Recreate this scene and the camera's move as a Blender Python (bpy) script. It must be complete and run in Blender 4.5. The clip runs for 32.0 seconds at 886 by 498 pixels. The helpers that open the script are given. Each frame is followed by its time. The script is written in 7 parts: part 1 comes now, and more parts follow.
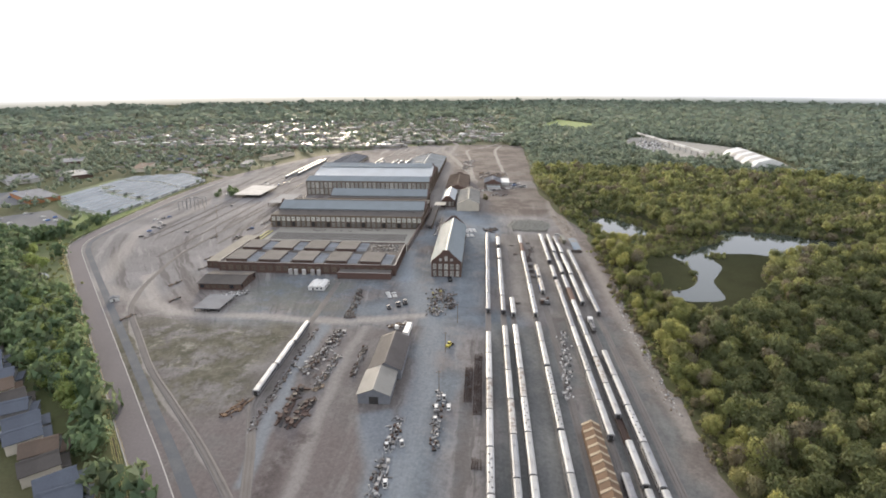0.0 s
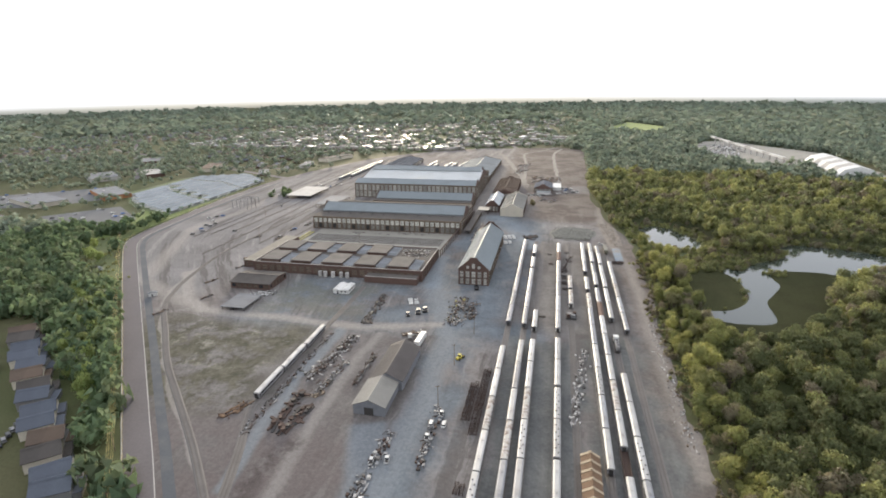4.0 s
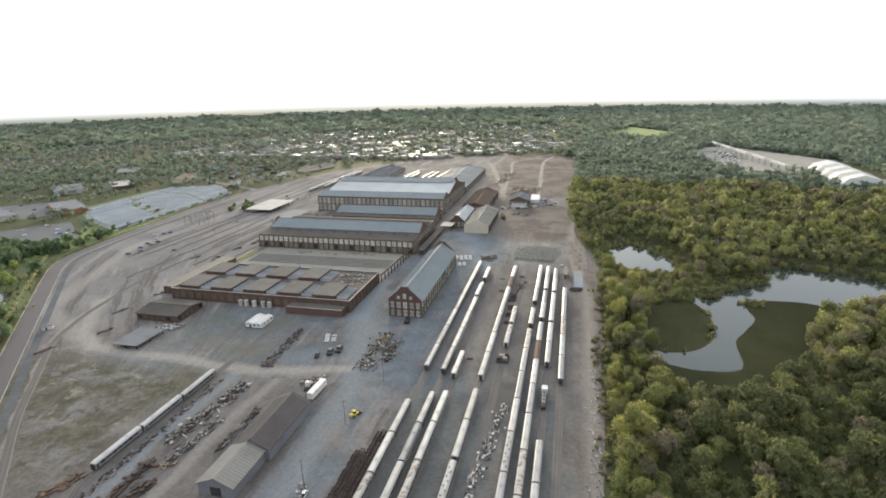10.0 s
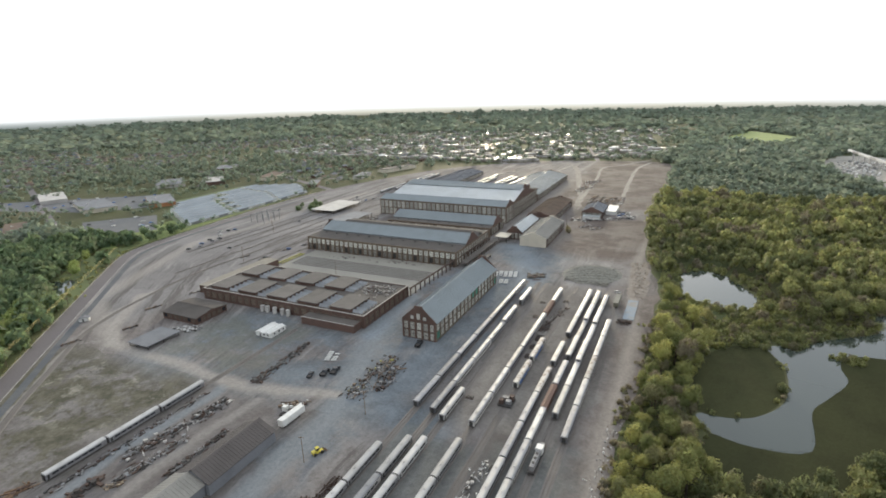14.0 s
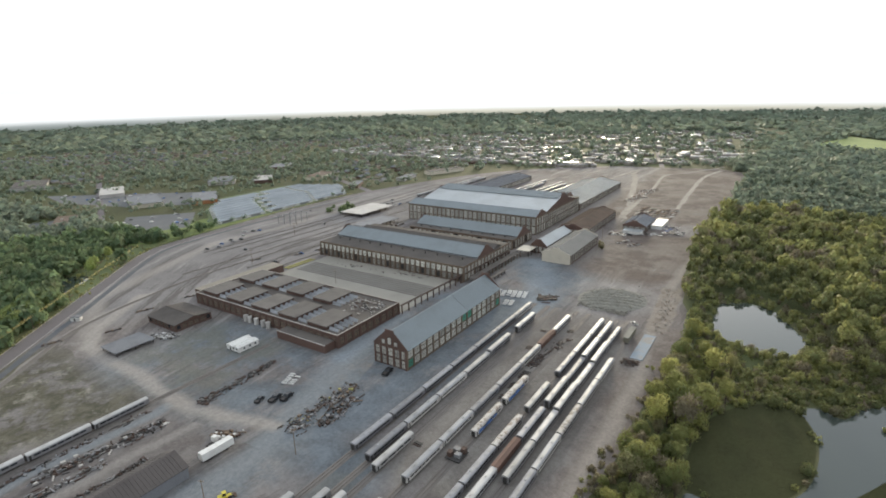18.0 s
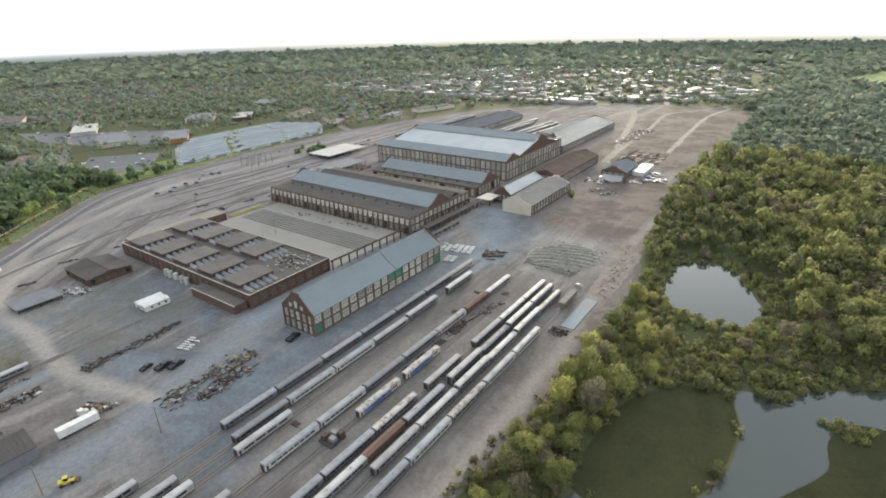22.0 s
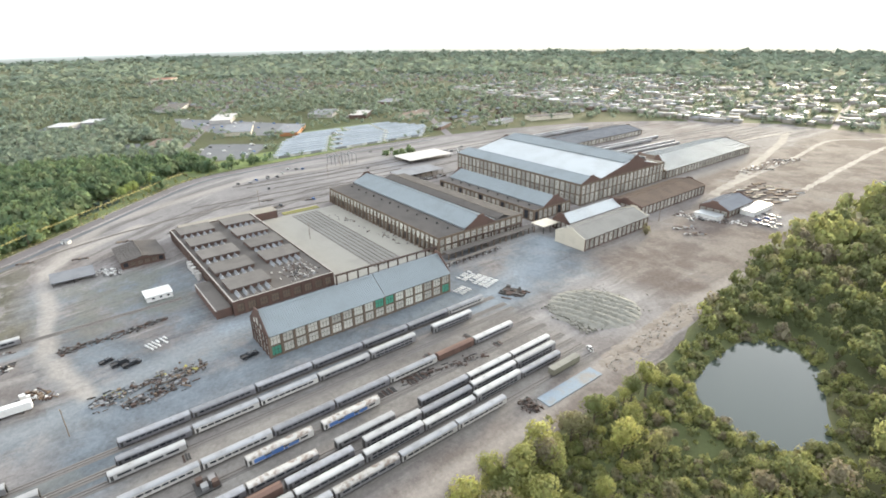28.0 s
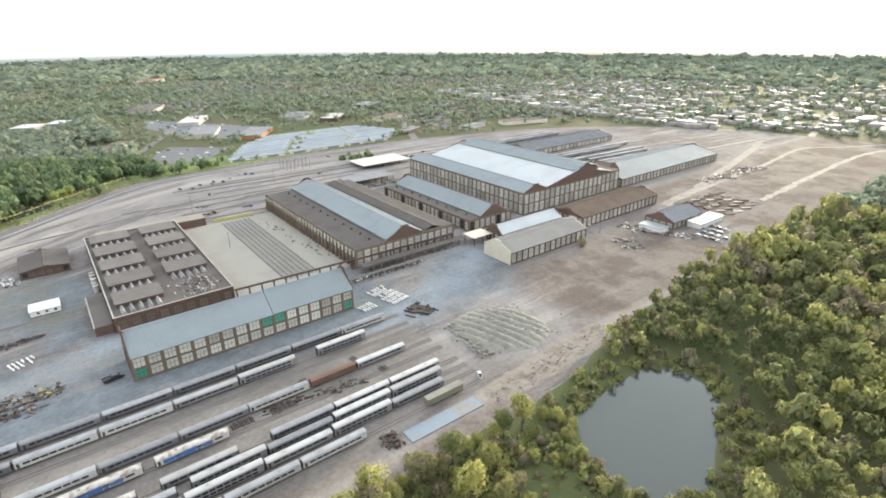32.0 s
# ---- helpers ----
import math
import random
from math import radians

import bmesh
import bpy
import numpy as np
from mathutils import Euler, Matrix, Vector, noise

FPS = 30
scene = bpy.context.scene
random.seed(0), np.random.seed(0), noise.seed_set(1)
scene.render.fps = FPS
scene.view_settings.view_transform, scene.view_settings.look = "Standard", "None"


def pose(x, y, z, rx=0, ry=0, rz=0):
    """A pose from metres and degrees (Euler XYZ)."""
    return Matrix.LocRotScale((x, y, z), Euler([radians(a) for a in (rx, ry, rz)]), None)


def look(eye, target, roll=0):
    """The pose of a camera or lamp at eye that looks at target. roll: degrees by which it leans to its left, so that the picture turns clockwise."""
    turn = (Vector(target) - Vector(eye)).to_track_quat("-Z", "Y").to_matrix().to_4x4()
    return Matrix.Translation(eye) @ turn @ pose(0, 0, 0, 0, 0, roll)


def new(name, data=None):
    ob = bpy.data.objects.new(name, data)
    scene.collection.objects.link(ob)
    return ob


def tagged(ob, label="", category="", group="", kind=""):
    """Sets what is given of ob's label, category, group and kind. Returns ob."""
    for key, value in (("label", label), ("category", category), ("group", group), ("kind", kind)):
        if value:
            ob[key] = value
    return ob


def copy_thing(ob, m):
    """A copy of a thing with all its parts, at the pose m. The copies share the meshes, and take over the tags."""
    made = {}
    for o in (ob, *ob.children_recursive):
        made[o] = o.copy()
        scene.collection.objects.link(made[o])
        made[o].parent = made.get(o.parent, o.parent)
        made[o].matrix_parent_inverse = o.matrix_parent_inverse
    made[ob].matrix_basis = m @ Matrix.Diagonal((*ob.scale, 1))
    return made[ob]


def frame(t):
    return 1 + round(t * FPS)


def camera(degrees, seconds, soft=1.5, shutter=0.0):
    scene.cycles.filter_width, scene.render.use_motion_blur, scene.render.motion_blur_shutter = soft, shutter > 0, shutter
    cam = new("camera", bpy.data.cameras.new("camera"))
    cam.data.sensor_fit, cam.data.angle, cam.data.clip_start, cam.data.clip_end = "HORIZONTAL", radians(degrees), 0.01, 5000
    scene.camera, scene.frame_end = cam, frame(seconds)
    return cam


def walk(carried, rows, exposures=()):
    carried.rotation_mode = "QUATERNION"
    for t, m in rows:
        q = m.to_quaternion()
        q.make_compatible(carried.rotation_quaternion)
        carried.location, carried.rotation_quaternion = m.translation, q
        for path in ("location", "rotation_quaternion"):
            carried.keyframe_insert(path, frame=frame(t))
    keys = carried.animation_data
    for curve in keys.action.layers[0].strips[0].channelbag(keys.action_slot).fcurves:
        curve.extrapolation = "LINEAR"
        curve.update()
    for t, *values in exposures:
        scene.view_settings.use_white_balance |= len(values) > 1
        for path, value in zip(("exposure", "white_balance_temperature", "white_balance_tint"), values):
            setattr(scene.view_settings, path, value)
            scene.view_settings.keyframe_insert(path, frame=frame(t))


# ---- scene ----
cam = camera(80.0, 32.0, 1.8)
METRES, EYE, TILT, LEAN, TURN = 450.0, 149.0, 0.0, 0.0, 4.4
ROWS = [
    (0.0, 0.0, 0.0, 0.0, -0.06, -17.93, 0.19),
    (0.5, 0.0064, 0.002, -0.0, -0.39, -17.9, 0.34),
    (1.0, 0.0135, 0.0042, -0.0002, -0.7, -17.86, 0.43),
    (1.5, 0.0213, 0.007, -0.0002, -0.64, -17.81, 0.51),
    (2.0, 0.0297, 0.0099, -0.0001, 1.25, -17.77, 0.55),
    (2.5, 0.0405, 0.0139, -0.0002, 1.67, -17.75, 0.65),
    (3.0, 0.0488, 0.018, -0.0001, 2.4, -17.74, 0.66),
    (3.5, 0.0579, 0.0228, 0.0, 5.42, -17.67, 0.67),
    (4.0, 0.0681, 0.0285, 0.0001, 7.55, -17.65, 0.72),
    (4.5, 0.0778, 0.0356, 0.0, 8.26, -17.65, 0.74),
    (6.5, 0.1132, 0.0708, 0.0001, 10.14, -17.53, 0.85),
    (7.0, 0.1226, 0.0813, 0.0006, 10.03, -17.49, 0.94),
    (7.5, 0.1315, 0.0917, 0.0007, 9.94, -17.41, 1.03),
    (8.0, 0.1411, 0.1032, 0.0008, 9.79, -17.33, 1.06),
    (8.5, 0.1504, 0.1144, 0.0009, 9.64, -17.28, 1.1),
    (9.0, 0.1609, 0.1271, 0.001, 9.45, -17.23, 1.15),
    (9.5, 0.1709, 0.1387, 0.0007, 9.23, -17.18, 1.19),
    (10.0, 0.1824, 0.1515, 0.0004, 8.98, -17.11, 1.25),
    (10.5, 0.193, 0.1639, 0.0002, 8.8, -17.09, 1.28),
    (11.0, 0.2045, 0.1773, -0.0003, 9.31, -17.04, 1.32),
    (11.5, 0.216, 0.1899, -0.0008, 11.02, -16.98, 1.35),
    (12.0, 0.2286, 0.2039, -0.0013, 12.21, -16.95, 1.39),
    (12.5, 0.2409, 0.2171, -0.0017, 12.91, -16.94, 1.46),
    (13.0, 0.2533, 0.2314, -0.0023, 13.8, -16.9, 1.5),
    (13.5, 0.264, 0.2443, -0.0024, 16.81, -16.83, 1.5),
    (14.0, 0.2768, 0.2594, -0.0029, 20.62, -16.76, 1.5),
    (14.5, 0.2877, 0.2729, -0.0033, 23.36, -16.72, 1.45),
    (16.5, 0.3262, 0.3344, -0.0053, 29.42, -16.54, 1.3),
    (17.0, 0.3362, 0.351, -0.0054, 29.33, -16.55, 1.33),
    (17.5, 0.3447, 0.3664, -0.0053, 29.11, -16.55, 1.36),
    (18.0, 0.3543, 0.3826, -0.0052, 28.9, -16.55, 1.4),
    (18.5, 0.3626, 0.3975, -0.0054, 29.02, -16.51, 1.43),
    (19.0, 0.3714, 0.414, -0.0054, 29.35, -16.5, 1.44),
    (19.5, 0.3798, 0.4292, -0.0058, 30.2, -16.44, 1.44),
    (20.0, 0.3892, 0.4458, -0.0061, 30.7, -16.38, 1.44),
    (20.5, 0.3974, 0.4608, -0.0067, 30.53, -16.36, 1.47),
    (21.0, 0.4071, 0.4748, -0.01, 30.35, -19.35, 1.48),
    (21.5, 0.4149, 0.4908, -0.0074, 30.31, -23.37, 1.51),
    (22.0, 0.4224, 0.5044, -0.0081, 30.86, -23.3, 1.48),
    (22.5, 0.4305, 0.5188, -0.0086, 33.14, -23.21, 1.36),
    (23.0, 0.4376, 0.5322, -0.009, 36.65, -23.12, 1.2),
    (23.5, 0.4457, 0.5474, -0.0091, 40.09, -23.05, 1.05),
    (24.0, 0.4527, 0.5613, -0.0092, 41.99, -23.01, 0.98),
    (24.5, 0.4601, 0.5767, -0.0098, 43.88, -22.95, 0.93),
    (26.5, 0.4857, 0.6376, -0.0108, 47.57, -22.77, 0.83),
    (27.0, 0.4917, 0.6523, -0.0106, 47.64, -22.76, 0.82),
    (27.5, 0.4982, 0.6685, -0.0108, 47.65, -22.74, 0.8),
    (28.0, 0.5039, 0.6834, -0.0111, 47.67, -22.72, 0.81),
    (28.5, 0.5103, 0.6997, -0.0116, 47.75, -22.71, 0.79),
    (29.0, 0.5162, 0.7146, -0.0124, 47.91, -22.65, 0.79),
    (29.5, 0.5226, 0.7308, -0.0127, 47.99, -22.63, 0.78),
    (30.0, 0.5289, 0.7455, -0.0131, 47.98, -22.6, 0.77),
    (30.5, 0.5357, 0.7613, -0.0135, 47.98, -22.57, 0.73),
    (31.0, 0.542, 0.7759, -0.0138, 48.0, -22.55, 0.68),
    (31.5, 0.549, 0.7913, -0.0142, 48.05, -22.51, 0.65),
    (32.0, 0.555, 0.8043, -0.0142, 48.27, -22.46, 0.51),
]
EXPOSURES = [(0, 0.40, 6200, 14), (9, 0.30, 6200, 9), (14, 0.22, 6150, 8), (20, 0.16, 6150, 8), (22, 0.46, 6150, 8), (23, 0.86, 6150, 8), (24, 1.12, 6150, 8), (28, 1.15, 6200, 8), (32, 1.13, 6250, 8)]
walk(cam, [(t, pose(0, 0, EYE, TILT, LEAN, TURN) @ pose(METRES * x, METRES * y, METRES * z, 90 + pitch, roll, yaw)) for t, x, y, z, yaw, pitch, roll in ROWS], EXPOSURES)

# ---- world and sun ----
SUN_AZ, SUN_EL = 17.0, 9.0
world = bpy.data.worlds.new("sky")
scene.world = world
world.use_nodes = True
wn, wl = world.node_tree.nodes, world.node_tree.links
sky = wn.new("ShaderNodeTexSky")
sky.sky_type, sky.sun_disc = "NISHITA", False
sky.sun_elevation, sky.sun_rotation = radians(SUN_EL), radians(-SUN_AZ)
sky.altitude, sky.air_density, sky.dust_density, sky.ozone_density = 200, 1.0, 4.0, 1.0
pale = wn.new("ShaderNodeHueSaturation")
pale.inputs["Saturation"].default_value, pale.inputs["Value"].default_value = 0.42, 1.0
wl.new(sky.outputs[0], pale.inputs["Color"])
veil = wn.new("ShaderNodeMix")
veil.data_type = "RGBA"
veil.inputs[0].default_value, veil.inputs[7].default_value = 0.58, (9.6, 9.87, 10.2, 1)
wl.new(pale.outputs[0], veil.inputs[6]), wl.new(veil.outputs[2], wn["Background"].inputs[0])
wn["Background"].inputs[1].default_value = 0.15
sun = new("sun", bpy.data.lights.new("sun", "SUN"))
sun.data.energy, sun.data.angle, sun.data.color = 3.6, radians(10.0), (1.0, 0.84, 0.58)
_d = Vector((-math.sin(radians(SUN_AZ)) * math.cos(radians(SUN_EL)), math.cos(radians(SUN_AZ)) * math.cos(radians(SUN_EL)), math.sin(radians(SUN_EL))))
sun.matrix_world = look(_d * 900, (0, 0, 0))


# ---- materials ----
def rgb(c, k=1.0):
    return (min(c[0] * k, 1), min(c[1] * k, 1), min(c[2] * k, 1), 1)


class Nodes:
    """A small wrapper round a material's node tree."""

    def __init__(self, name):
        self.m = bpy.data.materials.new(name)
        self.m.use_nodes = True
        self.n, self.l = self.m.node_tree.nodes, self.m.node_tree.links
        self.p = self.n["Principled BSDF"]
        self.pos = self.n.new("ShaderNodeTexCoord").outputs["Object"]

    def put(self, sock, v):
        if isinstance(v, bpy.types.NodeSocket):
            self.l.new(v, sock)
        else:
            sock.default_value = v

    def noise(self, scale, detail=3.0, rough=0.6, vec=None):
        k = self.n.new("ShaderNodeTexNoise")
        k.inputs["Scale"].default_value, k.inputs["Detail"].default_value, k.inputs["Roughness"].default_value = scale, detail, rough
        self.l.new(vec or self.pos, k.inputs["Vector"])
        return k.outputs["Fac"]

    def math(self, op, a, b=0.0, clamp=False):
        k = self.n.new("ShaderNodeMath")
        k.operation, k.use_clamp = op, clamp
        self.put(k.inputs[0], a), self.put(k.inputs[1], b)
        return k.outputs[0]

    def step(self, v, lo, hi):
        k = self.n.new("ShaderNodeMapRange")
        k.interpolation_type = "SMOOTHSTEP"
        self.put(k.inputs["Value"], v)
        k.inputs["From Min"].default_value, k.inputs["From Max"].default_value = lo, hi
        return k.outputs["Result"]

    def mix(self, fac, a, b):
        k = self.n.new("ShaderNodeMix")
        k.data_type = "RGBA"
        self.put(k.inputs[0], fac), self.put(k.inputs[6], a), self.put(k.inputs[7], b)
        return k.outputs[2]

    def hsv(self, col, val, hue=0.5, sat=1.0):
        k = self.n.new("ShaderNodeHueSaturation")
        self.put(k.inputs["Hue"], hue), self.put(k.inputs["Saturation"], sat), self.put(k.inputs["Value"], val), self.put(k.inputs["Color"], col)
        return k.outputs[0]

    def bump(self, h, strength, dist):
        k = self.n.new("ShaderNodeBump")
        k.inputs["Strength"].default_value, k.inputs["Distance"].default_value = strength, dist
        self.l.new(h, k.inputs["Height"])
        self.l.new(k.outputs[0], self.p.inputs["Normal"])

    def done(self, col, rough=0.8, metal=0.0, spec=0.3):
        self.put(self.p.inputs["Base Color"], col), self.put(self.p.inputs["Roughness"], rough)
        self.p.inputs["Metallic"].default_value, self.p.inputs["Specular IOR Level"].default_value = metal, spec
        return self.m


def surface(name, col, stain=None, rough=0.8, metal=0.0, spec=0.3, big=0.08, fine=1.5, amount=0.5, var=0.25, rand=0.12, bump=0.3, dist=0.05):
    """A weathered surface: large stains, fine grain and a little change from object to object."""
    k = Nodes(name)
    stain = stain or tuple(c * 0.6 for c in col)
    c = k.mix(k.math("MULTIPLY", k.step(k.noise(big, 5.0), 0.42, 0.68), amount), rgb(col), rgb(stain))
    f = k.noise(fine, 4.0, 0.7)
    v = k.math("ADD", k.math("MULTIPLY", f, 2 * var), 1 - var)
    r = k.n.new("ShaderNodeObjectInfo").outputs["Random"]
    v = k.math("MULTIPLY", v, k.math("ADD", k.math("MULTIPLY", r, 2 * rand), 1 - rand))
    c = k.hsv(c, v)
    if bump:
        k.bump(f, bump, dist)
    return k.done(c, rough, metal, spec)


def leaf_material(name, dark, light, tinted, spread=0.6, rough=0.9, bare=1.0):
    """Foliage: hue and value change from tree to tree and from clump to clump, and light comes through."""
    k = Nodes(name)
    if tinted:
        a = k.n.new("ShaderNodeAttribute")
        a.attribute_name = "tint"
        r = a.outputs["Fac"]
    else:
        r = k.n.new("ShaderNodeObjectInfo").outputs["Random"]
    isl = k.n.new("ShaderNodeNewGeometry").outputs["Random Per Island"]
    c = k.mix(r, rgb(dark), rgb(light))
    c = k.mix(k.math("MULTIPLY", k.step(k.math("FRACT", k.math("MULTIPLY", r, 7.31)), 0.70, 0.95), bare), c, rgb((0.205, 0.180, 0.120)))
    c = k.hsv(c, k.math("ADD", k.math("MULTIPLY", isl, spread), 1 - 0.5 * spread), k.math("ADD", k.math("MULTIPLY", isl, 0.03), 0.485))
    f = k.noise(rough, 5.0, 0.75, k.n.new("ShaderNodeNewGeometry").outputs["Position"])
    c = k.hsv(c, k.math("ADD", k.math("MULTIPLY", f, 0.9), 0.55))
    k.bump(f, 0.3, 0.4 / rough)
    k.done(c, 0.7, 0.0, 0.15)
    t = k.n.new("ShaderNodeBsdfTranslucent")
    k.put(t.inputs["Color"], k.hsv(c, 1.3))
    s = k.n.new("ShaderNodeMixShader")
    s.inputs[0].default_value = 0.5
    k.l.new(k.p.outputs[0], s.inputs[1]), k.l.new(t.outputs[0], s.inputs[2])
    k.l.new(s.outputs[0], k.n["Material Output"].inputs[0])
    return k.m


def box_mask(k, x, y, x0, x1, y0, y1, soft):
    """1 inside a rectangle of the plan, fading over soft metres."""
    a = k.math("MULTIPLY", k.step(x, x0 - soft, x0 + soft), k.math("SUBTRACT", 1.0, k.step(x, x1 - soft, x1 + soft)))
    b = k.math("MULTIPLY", k.step(y, y0 - soft, y0 + soft), k.math("SUBTRACT", 1.0, k.step(y, y1 - soft, y1 + soft)))
    return k.math("MULTIPLY", a, b)


def yard_material(name, south):
    """Trodden dirt with areas of blue-grey limestone gravel, dark ballast, ruts that follow the old tracks, and weeds, for the southern or the northern part of the yard."""
    k = Nodes(name)
    raw = k.pos
    turned = k.n.new("ShaderNodeMapping")
    turned.inputs["Rotation"].default_value, turned.inputs["Location"].default_value = (0.55, 0.4, 0.3), (3.1, 7.7, 40.3)
    k.l.new(raw, turned.inputs["Vector"])
    k.pos = turned.outputs[0]
    warp = k.n.new("ShaderNodeTexNoise")
    warp.inputs["Scale"].default_value, warp.inputs["Detail"].default_value = 0.04, 5.0
    k.l.new(k.pos, warp.inputs["Vector"])

    def bent(reach):
        """The place on the plan, pushed about by up to reach metres."""
        w = k.n.new("ShaderNodeVectorMath")
        w.operation = "MULTIPLY_ADD"
        w.inputs[1].default_value, w.inputs[2].default_value = (2 * reach, 2 * reach, 0), (-reach, -reach, 0)
        k.l.new(warp.outputs["Color"], w.inputs[0])
        add = k.n.new("ShaderNodeVectorMath")
        add.operation = "ADD"
        k.l.new(raw, add.inputs[0]), k.l.new(w.outputs[0], add.inputs[1])
        sep = k.n.new("ShaderNodeSeparateXYZ")
        k.l.new(add.outputs[0], sep.inputs[0])
        return add.outputs[0], sep.outputs[0], sep.outputs[1]

    _, x, y = bent(17.0)
    near, nx, ny = bent(4.0)

    def along(col, amount, points, width, soft, cut=None):
        """Lays a worn way of one width along a line of the plan over the colour c."""
        m = None
        for (ax, ay), (bx, by) in zip(points, points[1:]):
            length = math.hypot(bx - ax, by - ay)
            ux, uy = (bx - ax) / length, (by - ay) / length
            run = k.math("ADD", k.math("ADD", k.math("MULTIPLY", nx, ux), k.math("MULTIPLY", ny, uy)), -(ax * ux + ay * uy))
            off = k.math("ABSOLUTE", k.math("ADD", k.math("ADD", k.math("MULTIPLY", nx, -uy), k.math("MULTIPLY", ny, ux)), ax * uy - ay * ux))
            q = k.math("MULTIPLY", k.math("SUBTRACT", 1.0, k.step(off, width / 2 - soft, width / 2 + soft)), k.math("MULTIPLY", k.step(run, -soft - 2, 0.0), k.math("SUBTRACT", 1.0, k.step(run, length, length + soft + 2))))
            m = q if m is None else k.math("MAXIMUM", m, q)
        if cut is not None:
            m = k.math("MULTIPLY", m, cut)
        return k.mix(k.math("MULTIPLY", m, amount), c, col)

    # a coordinate that stays level along the curve of the old tracks in the west and along x elsewhere
    s = k.math("SUBTRACT", 470.0, ny)
    soft_s = k.math("MULTIPLY", k.math("ADD", s, k.math("SQRT", k.math("ADD", k.math("MULTIPLY", s, s), 4900.0))), 0.5)
    west = k.math("SUBTRACT", 1.0, k.step(nx, -190.0, -60.0))
    u = k.math("SUBTRACT", nx, k.math("MULTIPLY", k.math("MULTIPLY", soft_s, west), 0.86))

    def streaks(across, down, seed, detail, rough):
        v = k.n.new("ShaderNodeCombineXYZ")
        k.put(v.inputs[0], k.math("MULTIPLY", u, across)), k.put(v.inputs[1], k.math("MULTIPLY", ny, down))
        v.inputs[2].default_value = seed
        return k.noise(1.0, detail, rough, v.outputs[0])

    broad, fine_s = streaks(0.07, 0.006, 3.3, 6.0, 0.7), streaks(0.42, 0.011, 8.1, 4.0, 0.65)
    patch = k.noise(0.05, 7.0, 0.75)
    c = k.mix(k.step(k.noise(0.013, 5.0), 0.38, 0.62), rgb((0.150, 0.132, 0.123)), rgb((0.202, 0.187, 0.178)))
    c = k.mix(k.math("MULTIPLY", k.step(patch, 0.52, 0.66), 0.7), c, rgb((0.102, 0.086, 0.077)))
    c = k.mix(k.math("MULTIPLY", k.math("SUBTRACT", 1.0, k.step(patch, 0.34, 0.46)), 0.6), c, rgb((0.245, 0.230, 0.212)))

    def area(c, boxes, col, amount, cut=None):
        m = None
        for x0, x1, y0, y1, soft in boxes:
            q = box_mask(k, x, y, x0, x1, y0, y1, soft)
            m = q if m is None else k.math("MAXIMUM", m, q)
        if cut is not None:
            m = k.math("MULTIPLY", m, cut)
        return k.mix(k.math("MULTIPLY", m, amount), c, col)

    # grey western yard with dark and pale ruts
    c = area(c, ((-420, -222, 330, 1000, 20),), k.mix(k.step(k.noise(0.02, 6.0, 0.7), 0.36, 0.64), rgb((0.150, 0.143, 0.141)), rgb((0.212, 0.201, 0.197))), 0.8)
    c = k.mix(k.math("MULTIPLY", k.step(broad, 0.53, 0.62), 0.72), c, rgb((0.092, 0.082, 0.076)))
    c = k.mix(k.math("MULTIPLY", k.math("SUBTRACT", 1.0, k.step(broad, 0.37, 0.45)), 0.65), c, rgb((0.270, 0.255, 0.240)))
    trodden = k.mix(k.step(k.noise(0.035, 6.0, 0.7), 0.4, 0.6), rgb((0.094, 0.100, 0.099)), rgb((0.140, 0.143, 0.135)))
    g = k.mix(k.step(k.noise(0.045, 7.0, 0.75), 0.36, 0.64), rgb((0.100, 0.114, 0.125)), rgb((0.155, 0.177, 0.196)))
    gravel = k.step(k.noise(0.022, 6.0, 0.7), 0.34, 0.56)
    pale, lane = rgb((0.285, 0.262, 0.236)), rgb((0.182, 0.196, 0.207))
    if south:
        # weeds, spoil and lanes round the lone cars and the barn
        c = area(c, ((-330, -45, 60, 300, 25),), k.mix(k.step(k.noise(0.03, 6.0, 0.72), 0.38, 0.62), rgb((0.104, 0.092, 0.087)), rgb((0.158, 0.146, 0.140))), 0.65)
        c = area(c, ((-232, -112, 205, 296, 14),), k.mix(k.step(k.noise(0.11, 7.0, 0.75), 0.38, 0.62), rgb((0.066, 0.064, 0.044)), rgb((0.122, 0.113, 0.084))), 0.92, k.step(patch, 0.40, 0.52))
        c = area(c, ((-200, -118, 240, 294, 10),), rgb((0.275, 0.255, 0.215)), 0.7, k.step(k.noise(0.06, 6.0, 0.75), 0.55, 0.66))
        c = area(c, ((-210, -40, 110, 205, 20),), rgb((0.125, 0.104, 0.098)), 0.7, k.step(k.noise(0.03, 6.0, 0.75), 0.40, 0.55))
        c = area(c, ((-165, 2, 300, 388, 14), (-34, -10, 120, 300, 8), (-15, 30, 300, 330, 10)), g, 0.85, gravel)
        c = along(lane, 0.85, ((-90, 160), (-95, 195), (-99, 240), (-98, 300)), 6, 2)
        c = along(rgb((0.235, 0.218, 0.202)), 0.7, ((-70, 150), (-74, 203), (-75, 277), (-72, 303)), 6, 2.5)
        c = along(lane, 0.85, ((-48, 207), (-37, 175), (-34, 120)), 17, 3)
        c = along(lane, 0.8, ((-30, 130), (-29, 211), (-30, 300)), 13, 4)
        c = along(rgb((0.062, 0.050, 0.048)), 0.65, ((-76, 190), (-82, 172), (-80, 130)), 9, 4, k.step(k.noise(0.12, 6.0, 0.75), 0.40, 0.55))
